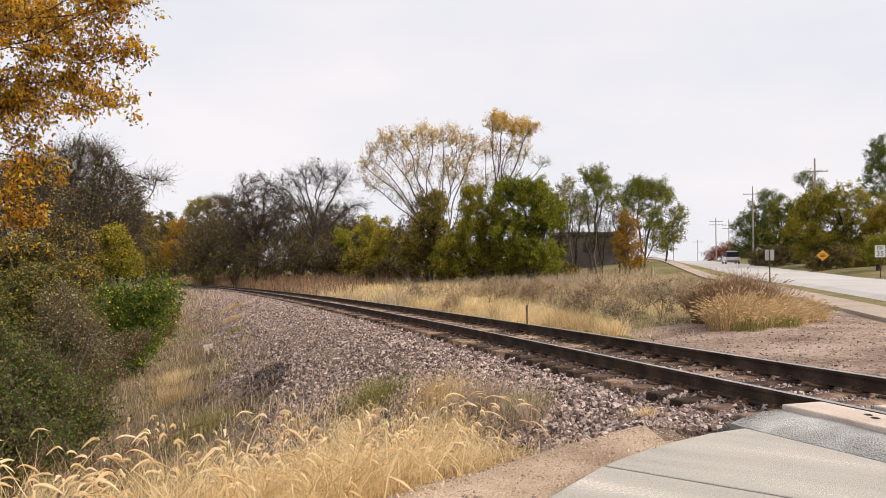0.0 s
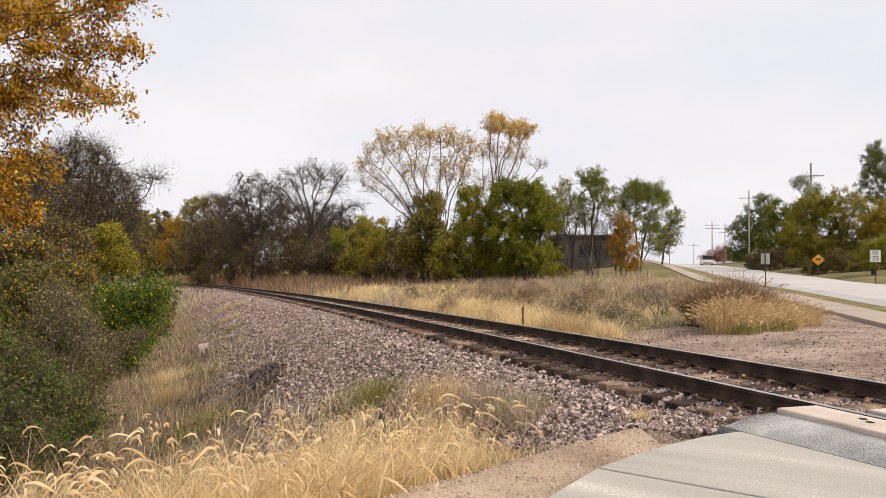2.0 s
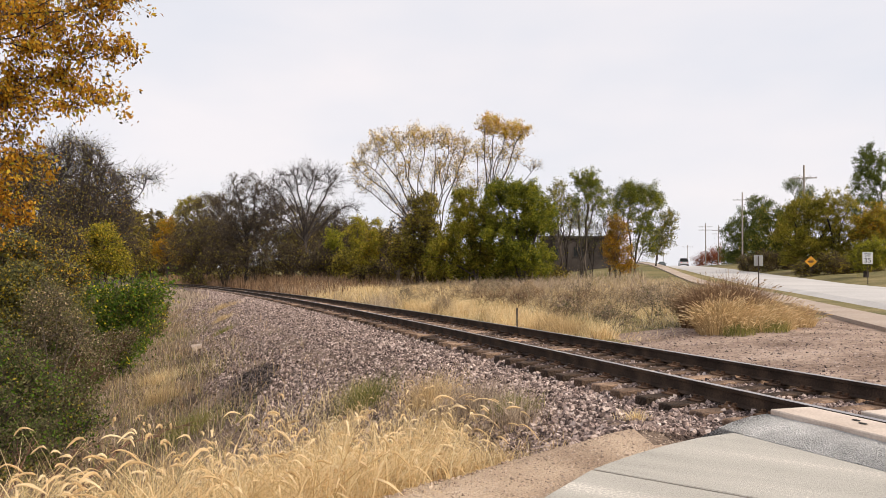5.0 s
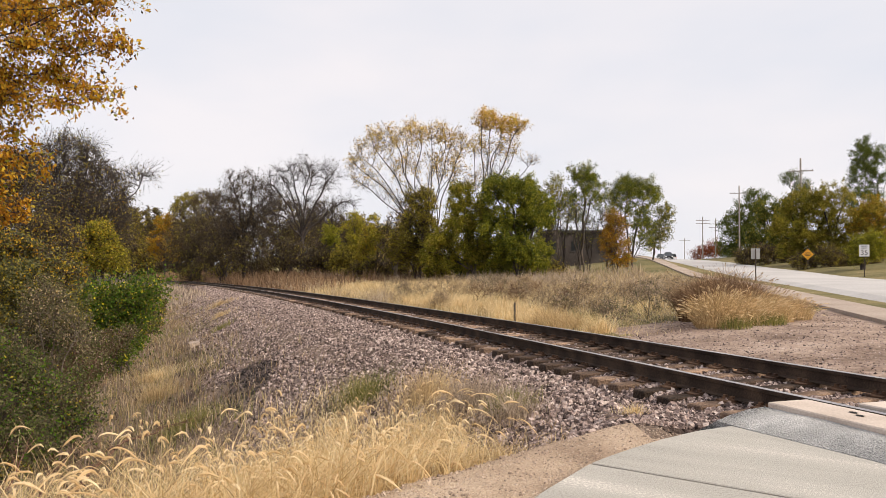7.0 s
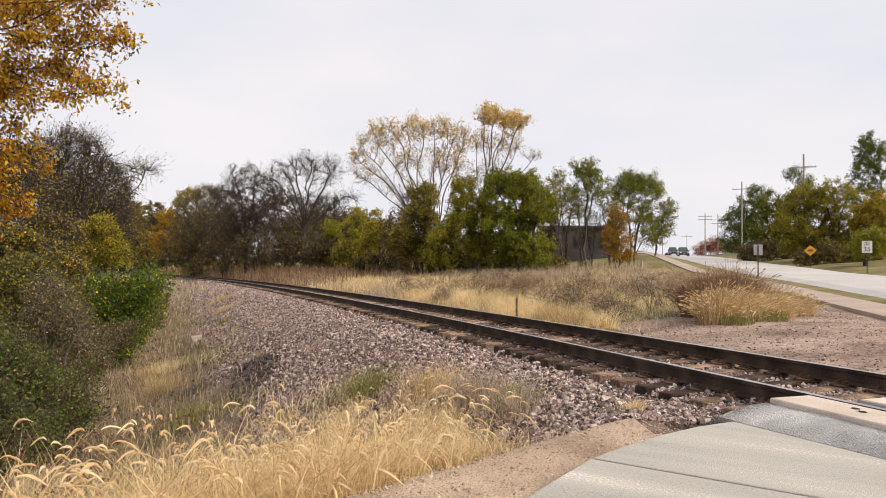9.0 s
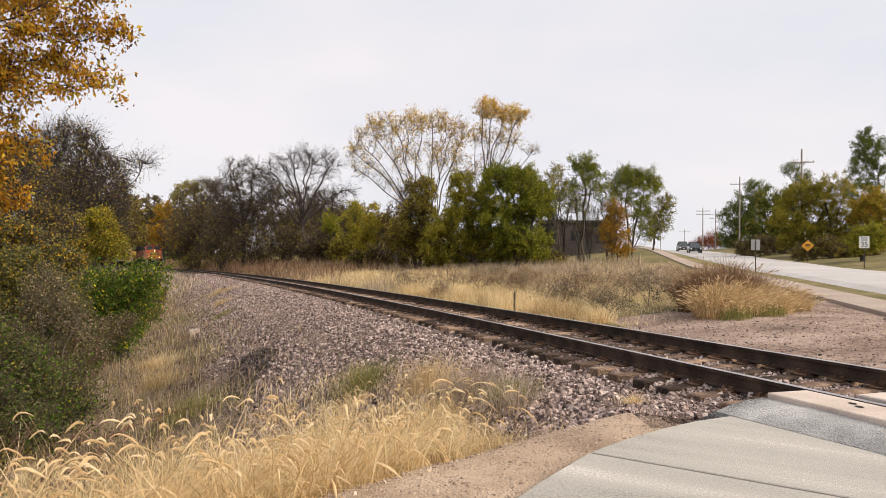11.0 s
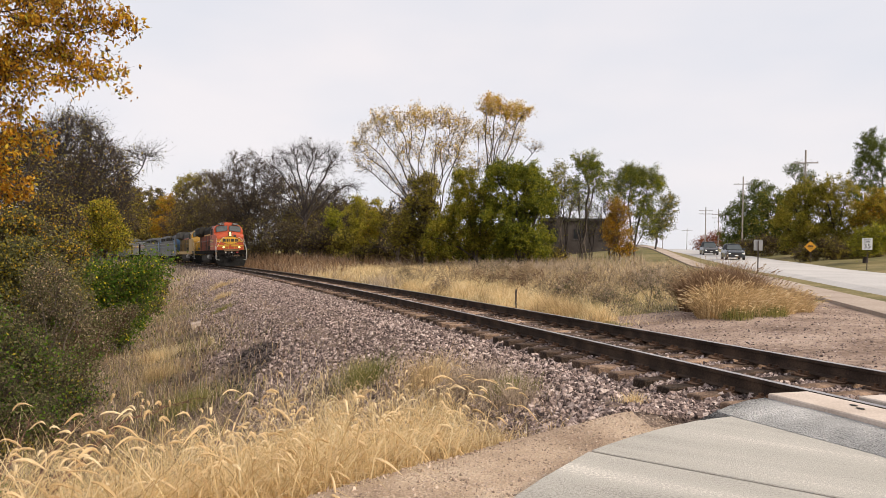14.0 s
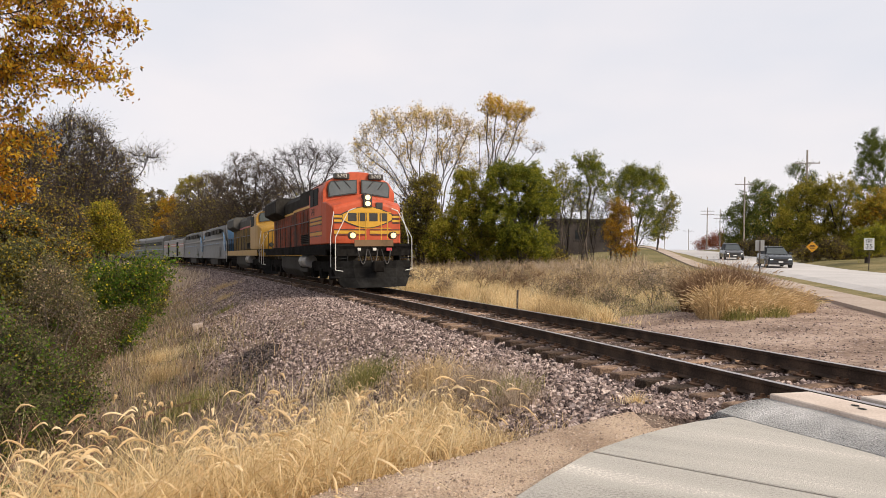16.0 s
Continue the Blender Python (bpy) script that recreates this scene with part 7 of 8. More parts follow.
# ---- the train ----
def paint(name, c, rough=0.45, dirt=0.55, spec=0.4, scale=1.2):
    d = tuple(q * dirt for q in c)
    b = tuple(min(0.85, q * 1.1 + 0.01) for q in c)
    return material(name, [d, c, b], scale, rough, 0.0, fine=7, spec=spec, mid=0.42, width=0.28)


M_ORANGE = paint("orange_paint", (0.4, 0.058, 0.013), 0.5, 0.4)
# hood paints: soot stains, with the shade of the flank put into the colour
M_ORANGE_GRIME_SHADE = material("sooty_shaded_orange_paint", [(0.025, 0.017, 0.013), (0.1, 0.028, 0.015), (0.25, 0.042, 0.014)], 0.5, 0.7, 0.0, fine=9, mid=0.5, width=0.22)
M_ARMOUR_GRIME_SHADE = material("sooty_shaded_yellow_paint", [(0.025, 0.02, 0.013), (0.09, 0.055, 0.014), (0.2, 0.115, 0.017)], 0.5, 0.7, 0.0, fine=9, width=0.22)
M_YELLOW = paint("yellow_paint", (0.5, 0.27, 0.018))
M_ARMOUR = paint("dull_yellow_paint", (0.3, 0.165, 0.018))
M_DARKROOF = paint("sooty_dark_roof", (0.022, 0.02, 0.018), 0.85, 0.5, 0.08)
M_GREYROOF = paint("grey_roof_paint", (0.07, 0.068, 0.065), 0.75, 0.5, 0.1)
M_LINE = paint("black_paint", (0.02, 0.018, 0.018), 0.5)
M_UNDER = paint("grimy_running_gear", (0.009, 0.008, 0.0075), 0.95, 0.4, 0.03)
M_TANK = paint("grey_fuel_tank", (0.04, 0.037, 0.034), 0.8, 0.5, 0.08)
M_PLOW = paint("dark_grey_plow", (0.009, 0.0088, 0.0088), 0.75, 0.5, 0.06)
M_WHITE = paint("white_handrail_paint", (0.5, 0.49, 0.47), 0.5, 0.75)
M_SILVER = paint("silver_grey_car_paint", (0.072, 0.074, 0.079), 0.5, 0.5, 0.25)
M_SILVER_LIGHT = paint("light_silver_car_paint", (0.19, 0.19, 0.19), 0.5, 0.6, 0.25)
M_BLUE = paint("blue_nose_paint", (0.05, 0.12, 0.22), 0.4)
M_RED = paint("red_stripe_paint", (0.4, 0.04, 0.05), 0.5)
M_WINDOW = paint("smoky_window_glass", (0.02, 0.022, 0.024), 0.6, 0.8, 0.05)
M_SCREEN = paint("pale_windscreen_glass", (0.075, 0.09, 0.095), 0.1, 0.8, 0.8)
M_RESERVOIR = paint("pale_grey_reservoir_paint", (0.26, 0.25, 0.24), 0.6, 0.5)
M_LAMP = glow("bright_headlamp", (1.0, 0.64, 0.25), 2.0)
M_DITCH = glow("bright_ditch_lamp", (1.0, 0.62, 0.22), 1.9)
M_BOARD = glow("number_board_digits", (0.5, 0.5, 0.48), 0.1)


def quick(name, mat, parent, boxes=(), cyls=(), prisms=(), label="", bevel=0.0, smooth=False):
    bm = bmesh.new()
    for b in boxes:
        box(bm, *b)
    for c in cyls:
        cyl(bm, *c)
    for q in prisms:
        prism(bm, *q)
    return part(name, bm, mat, parent, label, smooth, bevel)


def loft(name, mat, parent, rings, label="", bevel=0.0):
    """A closed skin over rings of equally many points."""
    bm = bmesh.new()
    rr = [[bm.verts.new(p) for p in r] for r in rings]
    k = len(rr[0])
    for a, b in zip(rr, rr[1:]):
        for i in range(k):
            bm.faces.new((a[i], a[(i + 1) % k], b[(i + 1) % k], b[i]))
    bm.faces.new(rr[0][::-1])
    bm.faces.new(rr[-1])
    bmesh.ops.recalc_face_normals(bm, faces=bm.faces[:])
    return part(name, bm, mat, parent, label, bevel=bevel)


def bogie(parent, y, axles, wheel_r=0.5, length=None):
    half = (axles[-1] - axles[0]) / 2
    bm = bmesh.new()
    for sx in (-1, 1):
        prism(bm, [(y - half - 0.7, 0.62), (y + half + 0.7, 0.62), (y + half + 0.7, 0.95), (y + half - 0.2, 1.05), (y - half + 0.2, 1.05), (y - half - 0.7, 0.95)], 0, sx * 1.02, sx * 1.2)
        for a in axles:
            box(bm, sx * 1.0, sx * 1.28, y + a - 0.2, y + a + 0.2, 0.34, 0.74)
            cyl(bm, (sx * 1.12, y + a - 0.42, 0.6), (sx * 1.12, y + a - 0.42, 1.02), 0.1, 0.1, 8)
            cyl(bm, (sx * 1.12, y + a + 0.42, 0.6), (sx * 1.12, y + a + 0.42, 1.02), 0.1, 0.1, 8)
    box(bm, -1.0, 1.0, y - 0.4, y + 0.4, 0.5, 0.95)
    b = part("bogie", bm, M_UNDER, parent, "grimy steel bogie frame", bevel=0.02)
    for a in axles:
        bm = bmesh.new()
        for sx in (-1, 1):
            cyl(bm, (sx * 0.70, y + a, wheel_r + 0.004), (sx * 0.83, y + a, wheel_r + 0.004), wheel_r, wheel_r, 20)
        cyl(bm, (-0.7, y + a, wheel_r), (0.7, y + a, wheel_r), 0.09, 0.09, 8)
        part("wheelset", bm, M_RAIL, b)
    return b


def letters(text, parent, m, size, mat):
    cu = bpy.data.curves.new("number", "FONT")
    cu.body, cu.size, cu.align_x, cu.align_y, cu.extrude = text, size, "CENTER", "CENTER", 0.004
    cu.materials.append(mat)
    ob = new("number", cu)
    ob.parent = parent
    ob.matrix_basis = m
    return ob


FRONT = Matrix(((-1, 0, 0, 0), (0, 0, 1, 0), (0, 1, 0, 0), (0, 0, 0, 1)))  # flat text turned to face forward


def locomotive(body, roof, stripe, label, lead):
    th = thing("locomotive", Matrix(), label, "locomotive", "train")
    # hood, doors and cabinet: grime plus painted-in side shade, darker than the cab
    grimy = M_ORANGE_GRIME_SHADE if lead else M_ARMOUR_GRIME_SHADE
    # deck, sill and pilot
    quick("deck", M_UNDER, th, [(-1.5, 1.5, -10.5, 10.3, 1.5, 1.72)], label="dark walkway deck", bevel=0.02)
    quick("sill", body if not lead else M_UNDER, th, [(-1.52, -1.44, -9.6, 8.9, 1.3, 1.71), (1.44, 1.52, -9.6, 8.9, 1.3, 1.71)], label="side sill")
    # cab with arched roof
    sec = [(-1.5, 1.74), (1.5, 1.74), (1.5, 3.85), (1.3, 4.25), (0.7, 4.55), (0.3, 4.66), (-0.3, 4.66), (-0.7, 4.55), (-1.3, 4.25), (-1.5, 3.85)]
    cab = loft("cab", body, th, [[(x, 5.5, z) for x, z in sec], [(x, 8.05, z) for x, z in sec], [(x * 0.985, 8.32 - 0.12 * (z > 3.9), z) for x, z in sec]], bevel=0.03)
    quick("cab_roof", roof, th, prisms=[([(1.36, 4.2), (0.72, 4.58), (0.3, 4.69), (-0.3, 4.69), (-0.72, 4.58), (-1.36, 4.2), (-1.3, 4.16), (1.3, 4.16)], 1, 5.4, 7.7)], label="dark cab roof")
    # nose, narrower at the front, with a gabled top
    def ring(y, w, zs, zc, zb=1.74):
        return [(-w, y, zb), (w, y, zb), (w, y, zs), (w * 0.5, y, (zs + zc) / 2), (0, y, zc), (-w * 0.5, y, (zs + zc) / 2), (-w, y, zs)]
    loft("nose", body, th, [ring(8.2, 1.5, 3.42, 3.78), ring(8.9, 1.47, 3.36, 3.72), ring(9.5, 1.36, 3.16, 3.52), ring(9.56, 1.32, 3.05, 3.42)], bevel=0.03)
    nose_y = 9.58
    # windscreens, side windows
    for sx in (-1, 1):
        out = [(sx * 0.13, 3.82), (sx * 1.2, 3.66), (sx * 1.24, 4.02), (sx * 1.14, 4.22), (sx * 0.13, 4.3)]
        quick("windscreen_frame", M_LINE, th, prisms=[([(sx * 0.09, 3.78), (sx * 1.25, 3.61), (sx * 1.29, 4.03), (sx * 1.17, 4.26), (sx * 0.09, 4.34)], 1, 8.27, 8.32)], label="black window surround")
        quick("windscreen", M_SCREEN, th, prisms=[(out, 1, 8.29, 8.335)], label="pale reflecting windscreen")
        bm = bmesh.new()
        bar(bm, [(sx * 0.62, 8.36, 4.3), (sx * 0.34, 8.36, 4.0)], 0.014)
        bar(bm, [(sx * 1.0, 8.36, 4.24), (sx * 0.78, 8.36, 3.95)], 0.014)
        part("wiper", bm, M_LINE, th)
        for y0, y1 in ((5.85, 6.55), (6.7, 7.5)):
            quick("side_window", M_WINDOW, th, [(sx * 1.485, sx * 1.525, y0, y1, 3.35, 4.05)], label="dark cab side window")
        # number boards
        bd = quick("number_board", M_LINE, th, [(sx * 0.7 - 0.3, sx * 0.7 + 0.3, 8.0, 8.38, 4.36, 4.58)], label="black number board", bevel=0.015)
        if lead:
            letters("5743", bd, Matrix.Translation((sx * 0.7, 8.39, 4.47)) @ FRONT, 0.21, M_BOARD)
    # nose striping
    if lead:
        arc = [(-0.98, 2.72)] + [(-0.98 + 1.96 * i / 10, 2.86 + 0.3 * math.sin(math.pi * i / 10)) for i in range(11)] + [(0.98, 2.72)]
        low = [(0.98 - 1.96 * i / 10, 2.66 - 0.3 * math.sin(math.pi * i / 10)) for i in range(11)]
        quick("emblem_edge", M_LINE, th, prisms=[([(x * 1.05, z + (0.03 if z > 2.75 else -0.03)) for x, z in arc + low], 1, nose_y - 0.02, nose_y + 0.004)], label="black edge of the nose emblem")
        em = quick("emblem", M_YELLOW, th, prisms=[(arc + low, 1, nose_y - 0.02, nose_y + 0.01)], label="yellow nose emblem with dark block shapes")
        for i, x in enumerate((-0.66, -0.24, 0.2, 0.6)):
            quick("dark_block", M_LINE, em, [(x - 0.17, x + 0.17, nose_y + 0.008, nose_y + 0.016, 2.6, 2.92)], bevel=0.006)
        for z0, z1, mt in ((2.58, 2.66, M_YELLOW), (2.74, 2.82, M_YELLOW), (2.68, 2.72, M_LINE), (2.52, 2.56, M_LINE), (2.84, 2.88, M_LINE), (2.12, 2.24, M_YELLOW), (2.26, 2.29, M_LINE), (2.06, 2.09, M_LINE)):
            for sx in (-1, 1):
                x0 = 1.0 if z0 > 2.4 else 0.1
                quick("nose_stripe", mt, th, [(min(sx * x0, sx * 1.31), max(sx * x0, sx * 1.31), nose_y - 0.03, nose_y + 0.006, z0, z1)])
                quick("side_stripe", mt, th, [(sx * 1.502 if sx > 0 else sx * 1.508, sx * 1.508 if sx > 0 else sx * 1.502, 5.6, 8.2, z0, z1)])
        quick("nose_window", M_LINE, th, [(-0.62, -0.34, 9.3, 9.6, 3.08, 3.34)], label="small dark nose window", bevel=0.02)
    if lead:
        for sx in (-1, 1):
            letters("5743", cab, Matrix(((0, 0, sx, sx * 1.512), (sx, 0, 0, 6.3), (0, 1, 0, 3.1), (0, 0, 0, 1))), 0.42, M_LINE)
    hl = quick("headlamp_housing", M_LINE, th, [(-0.17, 0.17, 9.3, 9.66, 3.14, 3.66)], label="black headlamp housing", bevel=0.02)
    for z in (3.28, 3.52):
        quick("headlamp", M_LAMP if lead else M_SCREEN, hl, cyls=[((0, 9.6, z), (0, 9.69, z), 0.105, 0.1, 16)], label="lit headlamp" if lead else "unlit headlamp")
    # front platform
    quick("front_platform", M_UNDER if lead else body, th, [(-1.5, 1.5, 9.5, 10.5, 1.5, 1.68), (-1.45, 1.45, 10.3, 10.5, 1.25, 1.66)], label="front platform", bevel=0.02)
    quick("buffer_plate", M_RUSTY, th, [(-0.75, 0.75, 10.5, 10.54, 1.62, 1.86)], label="worn tan anti-climber plate")
    for sx in (-1, 1):
        d = quick("ditch_lamp_housing", M_LINE, th, cyls=[((sx * 0.79, 10.2, 2.03), (sx * 0.79, 10.42, 2.03), 0.15, 0.15, 14)], label="black ditch lamp housing")
        quick("ditch_lamp", M_DITCH if lead else M_SCREEN, d, cyls=[((sx * 0.79, 10.4, 2.03), (sx * 0.79, 10.46, 2.03), 0.105, 0.1, 16)], label="lit ditch lamp" if lead else "")
        bm = bmesh.new()
        bar(bm, [(sx * 0.95, 10.5, 2.95), (sx * 0.7, 10.5, 3.05)], 0.022)
        bar(bm, [(sx * 0.95, 10.5, 2.95), (sx * 1.48, 10.55, 1.95), (sx * 1.48, 10.55, 0.75), (sx * 1.2, 10.55, 0.7)], 0.017)
        bar(bm, [(sx * 1.35, 9.7, 2.95), (sx * 1.53, 9.95, 2.0), (sx * 1.53, 9.95, 0.85)], 0.017)
        part("grab_rail", bm, M_WHITE, th, "white bent grab rail by the steps")
        steps = [(min(sx * 1.0, sx * 1.5), max(sx * 1.0, sx * 1.5), 9.75, 10.45, z, z + 0.05) for z in (0.45, 0.8, 1.15)]
        steps.append((min(sx * 1.0, sx * 1.04), max(sx * 1.0, sx * 1.04), 9.7, 10.5, 0.4, 1.5))
        quick("step_well", M_PLOW, th, steps, label="dark step well")
    bm = bmesh.new()
    for x in (-0.55, -0.3, 0.3, 0.55):
        bar(bm, [(x, 10.45, 1.66), (x, 10.45, 2.9)], 0.018)
    for z in (2.3, 2.9):
        bar(bm, [(-0.7, 10.45, z), (0.7, 10.45, z)], 0.016)
    part("front_railing", bm, M_YELLOW if lead else body, th, "thin front platform railing")
    # plow, coupler, hoses
    rings = []
    for z, y, w in ((0.1, 11.0, 1.2), (0.45, 10.72, 1.42), (0.8, 10.62, 1.5), (1.08, 10.66, 1.52)):
        rings.append([(-w, y - 0.35, z), (-w * 0.55, y, z), (0, y + 0.06, z), (w * 0.55, y, z), (w, y - 0.35, z), (w, y - 0.45, z), (0, y - 0.12, z), (-w, y - 0.45, z)])
    loft("plow", M_PLOW, th, rings, "dark grey steel snow plow")
    quick("coupler", M_UNDER, th, [(-0.14, 0.14, 10.4, 11.05, 0.72, 1.0), (-0.2, 0.2, 10.95, 11.2, 0.66, 1.06)], label="knuckle coupler", bevel=0.03)
    bm = bmesh.new()
    for x0 in (-0.62, -0.12, 0.3):
        pts = [(x0 + 0.36 * t, 10.6 + 0.12 * math.sin(math.pi * t), 1.5 - 0.55 * math.sin(math.pi * t)) for t in np.linspace(0, 1, 9)]
        bar(bm, pts, 0.022)
    part("brake_hose", bm, M_LINE, th, "looping black brake hoses")
    for x in (0.6, 0.0):
        quick("hose_fitting", M_WHITE, th, [(x - 0.06, x + 0.06, 10.54, 10.62, 1.46, 1.56)], label="pale hose fitting")
    quick("red_fitting", M_RED, th, [(-0.66, -0.46, 10.54, 10.62, 1.45, 1.56)], label="red hose fitting")
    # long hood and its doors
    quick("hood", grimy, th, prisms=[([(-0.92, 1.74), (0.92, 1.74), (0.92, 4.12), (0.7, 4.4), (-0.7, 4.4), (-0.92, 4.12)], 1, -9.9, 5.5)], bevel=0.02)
    quick("hood_top", roof, th, prisms=[([(0.945, 3.62), (0.945, 4.14), (0.72, 4.43), (-0.72, 4.43), (-0.945, 4.14), (-0.945, 3.62), (-0.9, 3.6), (0.9, 3.6)], 1, -9.92, 5.48)], label="dark sooty hood top")
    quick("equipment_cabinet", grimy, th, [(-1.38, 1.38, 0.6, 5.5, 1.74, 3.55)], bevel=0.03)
    quick("blower_housing", roof, th, [(-1.2, 1.2, 1.4, 5.4, 3.5, 4.3)], bevel=0.05)
    quick("radiator", roof, th, prisms=[([(-0.95, 3.45), (0.95, 3.45), (1.48, 3.75), (1.48, 4.4), (1.3, 4.6), (-1.3, 4.6), (-1.48, 4.4), (-1.48, 3.75)], 1, -10.1, -5.2)], label="dark flared radiator housing", bevel=0.03)
    quick("exhaust_stack", M_LINE, th, [(-0.4, 0.4, -2.6, -1.6, 4.28, 4.6)], bevel=0.03)
    quick("hood_stripe", stripe, th, [(-0.955, -0.94, -9.9, 2.6, 3.5, 3.6), (0.94, 0.955, -9.9, 2.6, 3.5, 3.6), (1.382, 1.392, 0.6, 5.5, 3.4, 3.5)], label="yellow stripe")
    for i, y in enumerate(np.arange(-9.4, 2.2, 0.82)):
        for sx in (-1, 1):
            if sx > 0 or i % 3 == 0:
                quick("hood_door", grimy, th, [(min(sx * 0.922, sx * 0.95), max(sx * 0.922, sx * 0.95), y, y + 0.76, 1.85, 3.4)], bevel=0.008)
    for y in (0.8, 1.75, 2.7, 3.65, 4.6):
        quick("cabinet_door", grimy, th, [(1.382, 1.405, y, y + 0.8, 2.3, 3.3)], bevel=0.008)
    gr = quick("grille", M_TANK, th, [(1.38, 1.4, 2.75, 5.35, 1.82, 2.24)], label="grey louvred grille")
    for z in (1.88, 1.96, 2.04, 2.12, 2.2):
        quick("louvre", M_UNDER, gr, [(1.4, 1.42, 2.75, 5.35, z - 0.02, z + 0.02)])
    quick("horn", M_LINE, th, cyls=[((0.3, 5.0, 4.6), (0.3, 5.4, 4.75), 0.05, 0.1, 8), ((-0.1, 4.9, 4.66), (-0.1, 5.3, 4.8), 0.05, 0.1, 8)])
    # walkway rails
    for sx in (-1, 1):
        posts = np.arange(-10.2, 5.4, 1.7)
        rail = quick("handrail", M_LINE, th, cyls=[((sx * 1.46, -10.3, 2.78), (sx * 1.46, 5.2, 2.78), 0.022, 0.022, 6)], label="long walkway handrail")
        for y in posts:
            quick("handrail_post", M_LINE, rail, cyls=[((sx * 1.46, y, 1.7), (sx * 1.46, y, 2.78), 0.02, 0.02, 6)])
        bm = bmesh.new()
        bar(bm, [(sx * 1.5, -10.5, 2.7), (sx * 1.5, -10.7, 1.9), (sx * 1.5, -10.7, 0.7)], 0.017)
        part("rear_grab_rail", bm, M_WHITE, th, "white grab rail")
    # tank, reservoirs, bogies
    quick("fuel_tank", M_TANK, th, prisms=[([(-1.4, 1.28), (1.4, 1.28), (1.4, 0.62), (1.15, 0.3), (-1.15, 0.3), (-1.4, 0.62)], 1, -3.4, 2.6)], label="large grey fuel tank", bevel=0.04)
    quick("tank_bracket", M_TANK, th, [(1.1, 1.42, 2.62, 4.5, 0.55, 0.72), (1.1, 1.42, 2.62, 4.5, 1.36, 1.44)], label="grey tank bracket")
    for y in (2.72, 3.6):
        quick("air_reservoir", M_RESERVOIR, th, cyls=[((1.24, y, 1.03), (1.24, y + 0.8, 1.03), 0.29, 0.29, 14)], label="pale grey air reservoir", bevel=0.03)
    bogie(th, 6.7, (-1.95, 0, 1.95), 0.52)
    bogie(th, -6.7, (-1.95, 0, 1.95), 0.52)
    return th


M_RUSTY = paint("worn_tan_plate", (0.13, 0.075, 0.035), 0.7)


def passenger_engine():
    th = thing("passenger_locomotive", Matrix(), "silver-grey streamlined passenger locomotive with a dark blue nose", "locomotive", "train")
    side = [(-10.3, 1.0), (10.0, 1.0), (10.3, 1.3), (10.3, 2.4), (8.5, 3.95), (7.9, 4.3), (-10.1, 4.3), (-10.3, 4.1)]
    bm = bmesh.new()
    prism(bm, side, 0, -1.5, 1.5)
    for v in bm.verts:
        if v.co.z > 4.0:
            v.co.x *= 0.78
        elif v.co.z > 3.8:
            v.co.x *= 0.86
        if v.co.y > 10 and v.co.z < 3:
            v.co.x *= 0.82
    part("body", bm, M_SILVER, th, bevel=0.05)
    # the blue nose: a thin shell over the slope
    bm = bmesh.new()
    vs = [bm.verts.new(p) for p in [(-1.1, 8.75, 3.77), (1.1, 8.75, 3.77), (1.2, 10.35, 2.43), (1.2, 10.35, 1.7), (-1.2, 10.35, 1.7), (-1.2, 10.35, 2.43)]]
    bm.faces.new((vs[0], vs[1], vs[2], vs[5]))
    bm.faces.new((vs[5], vs[2], vs[3], vs[4]))
    bmesh.ops.solidify(bm, geom=bm.faces[:], thickness=0.03)
    part("nose_panel", bm, M_BLUE, th, "dark blue nose panel")
    for sx in (-1, 1):
        quick("blue_cheek", M_BLUE, th, prisms=[([(8.4, 3.55), (9.3, 3.1), (9.9, 2.5), (9.9, 1.75), (9.2, 1.9), (8.6, 2.6)], 0, min(sx * 1.43, sx * 1.512), max(sx * 1.43, sx * 1.512))], label="dark blue nose side")
        quick("cab_window", M_WINDOW, th, [(min(sx * 1.38, sx * 1.46), max(sx * 1.38, sx * 1.46), 7.3, 8.0, 3.2, 3.8)], label="dark cab window")
        for y in (-8.6, -6.4, -1.8, 1.0, 3.4):
            quick("side_vent", M_TANK, th, [(min(sx * 1.3, sx * 1.44), max(sx * 1.3, sx * 1.44), y, y + 1.7, 3.55, 4.0)], label="dark side vent", bevel=0.02)
        quick("side_door", M_LINE, th, [(min(sx * 1.49, sx * 1.506), max(sx * 1.49, sx * 1.506), 5.4, 6.1, 1.2, 2.2)], label="dark door opening")
        quick("side_stripe", M_SILVER_LIGHT, th, [(min(sx * 1.49, sx * 1.508), max(sx * 1.49, sx * 1.508), -10.2, 8.2, 2.95, 3.1)], label="pale stripe")
        quick("lower_stripe", M_BLUE, th, [(min(sx * 1.49, sx * 1.508), max(sx * 1.49, sx * 1.508), -10.2, 5.2, 2.5, 2.56)], label="thin dark blue stripe")
    quick("roof_hatch", M_SILVER_LIGHT, th, [(-0.9, 0.9, -9.5, -5.2, 4.3, 4.42), (-0.9, 0.9, -4.4, -0.6, 4.3, 4.4), (-0.8, 0.8, 0.6, 6.0, 4.3, 4.38)], label="pale roof hatch", bevel=0.03)
    quick("skirt", M_TANK, th, [(-1.35, 1.35, -3.4, 3.0, 0.35, 1.0)], label="grey fuel tank skirt", bevel=0.04)
    bogie(th, 6.6, (-1.37, 1.37), 0.5)
    bogie(th, -6.6, (-1.37, 1.37), 0.5)
    return th


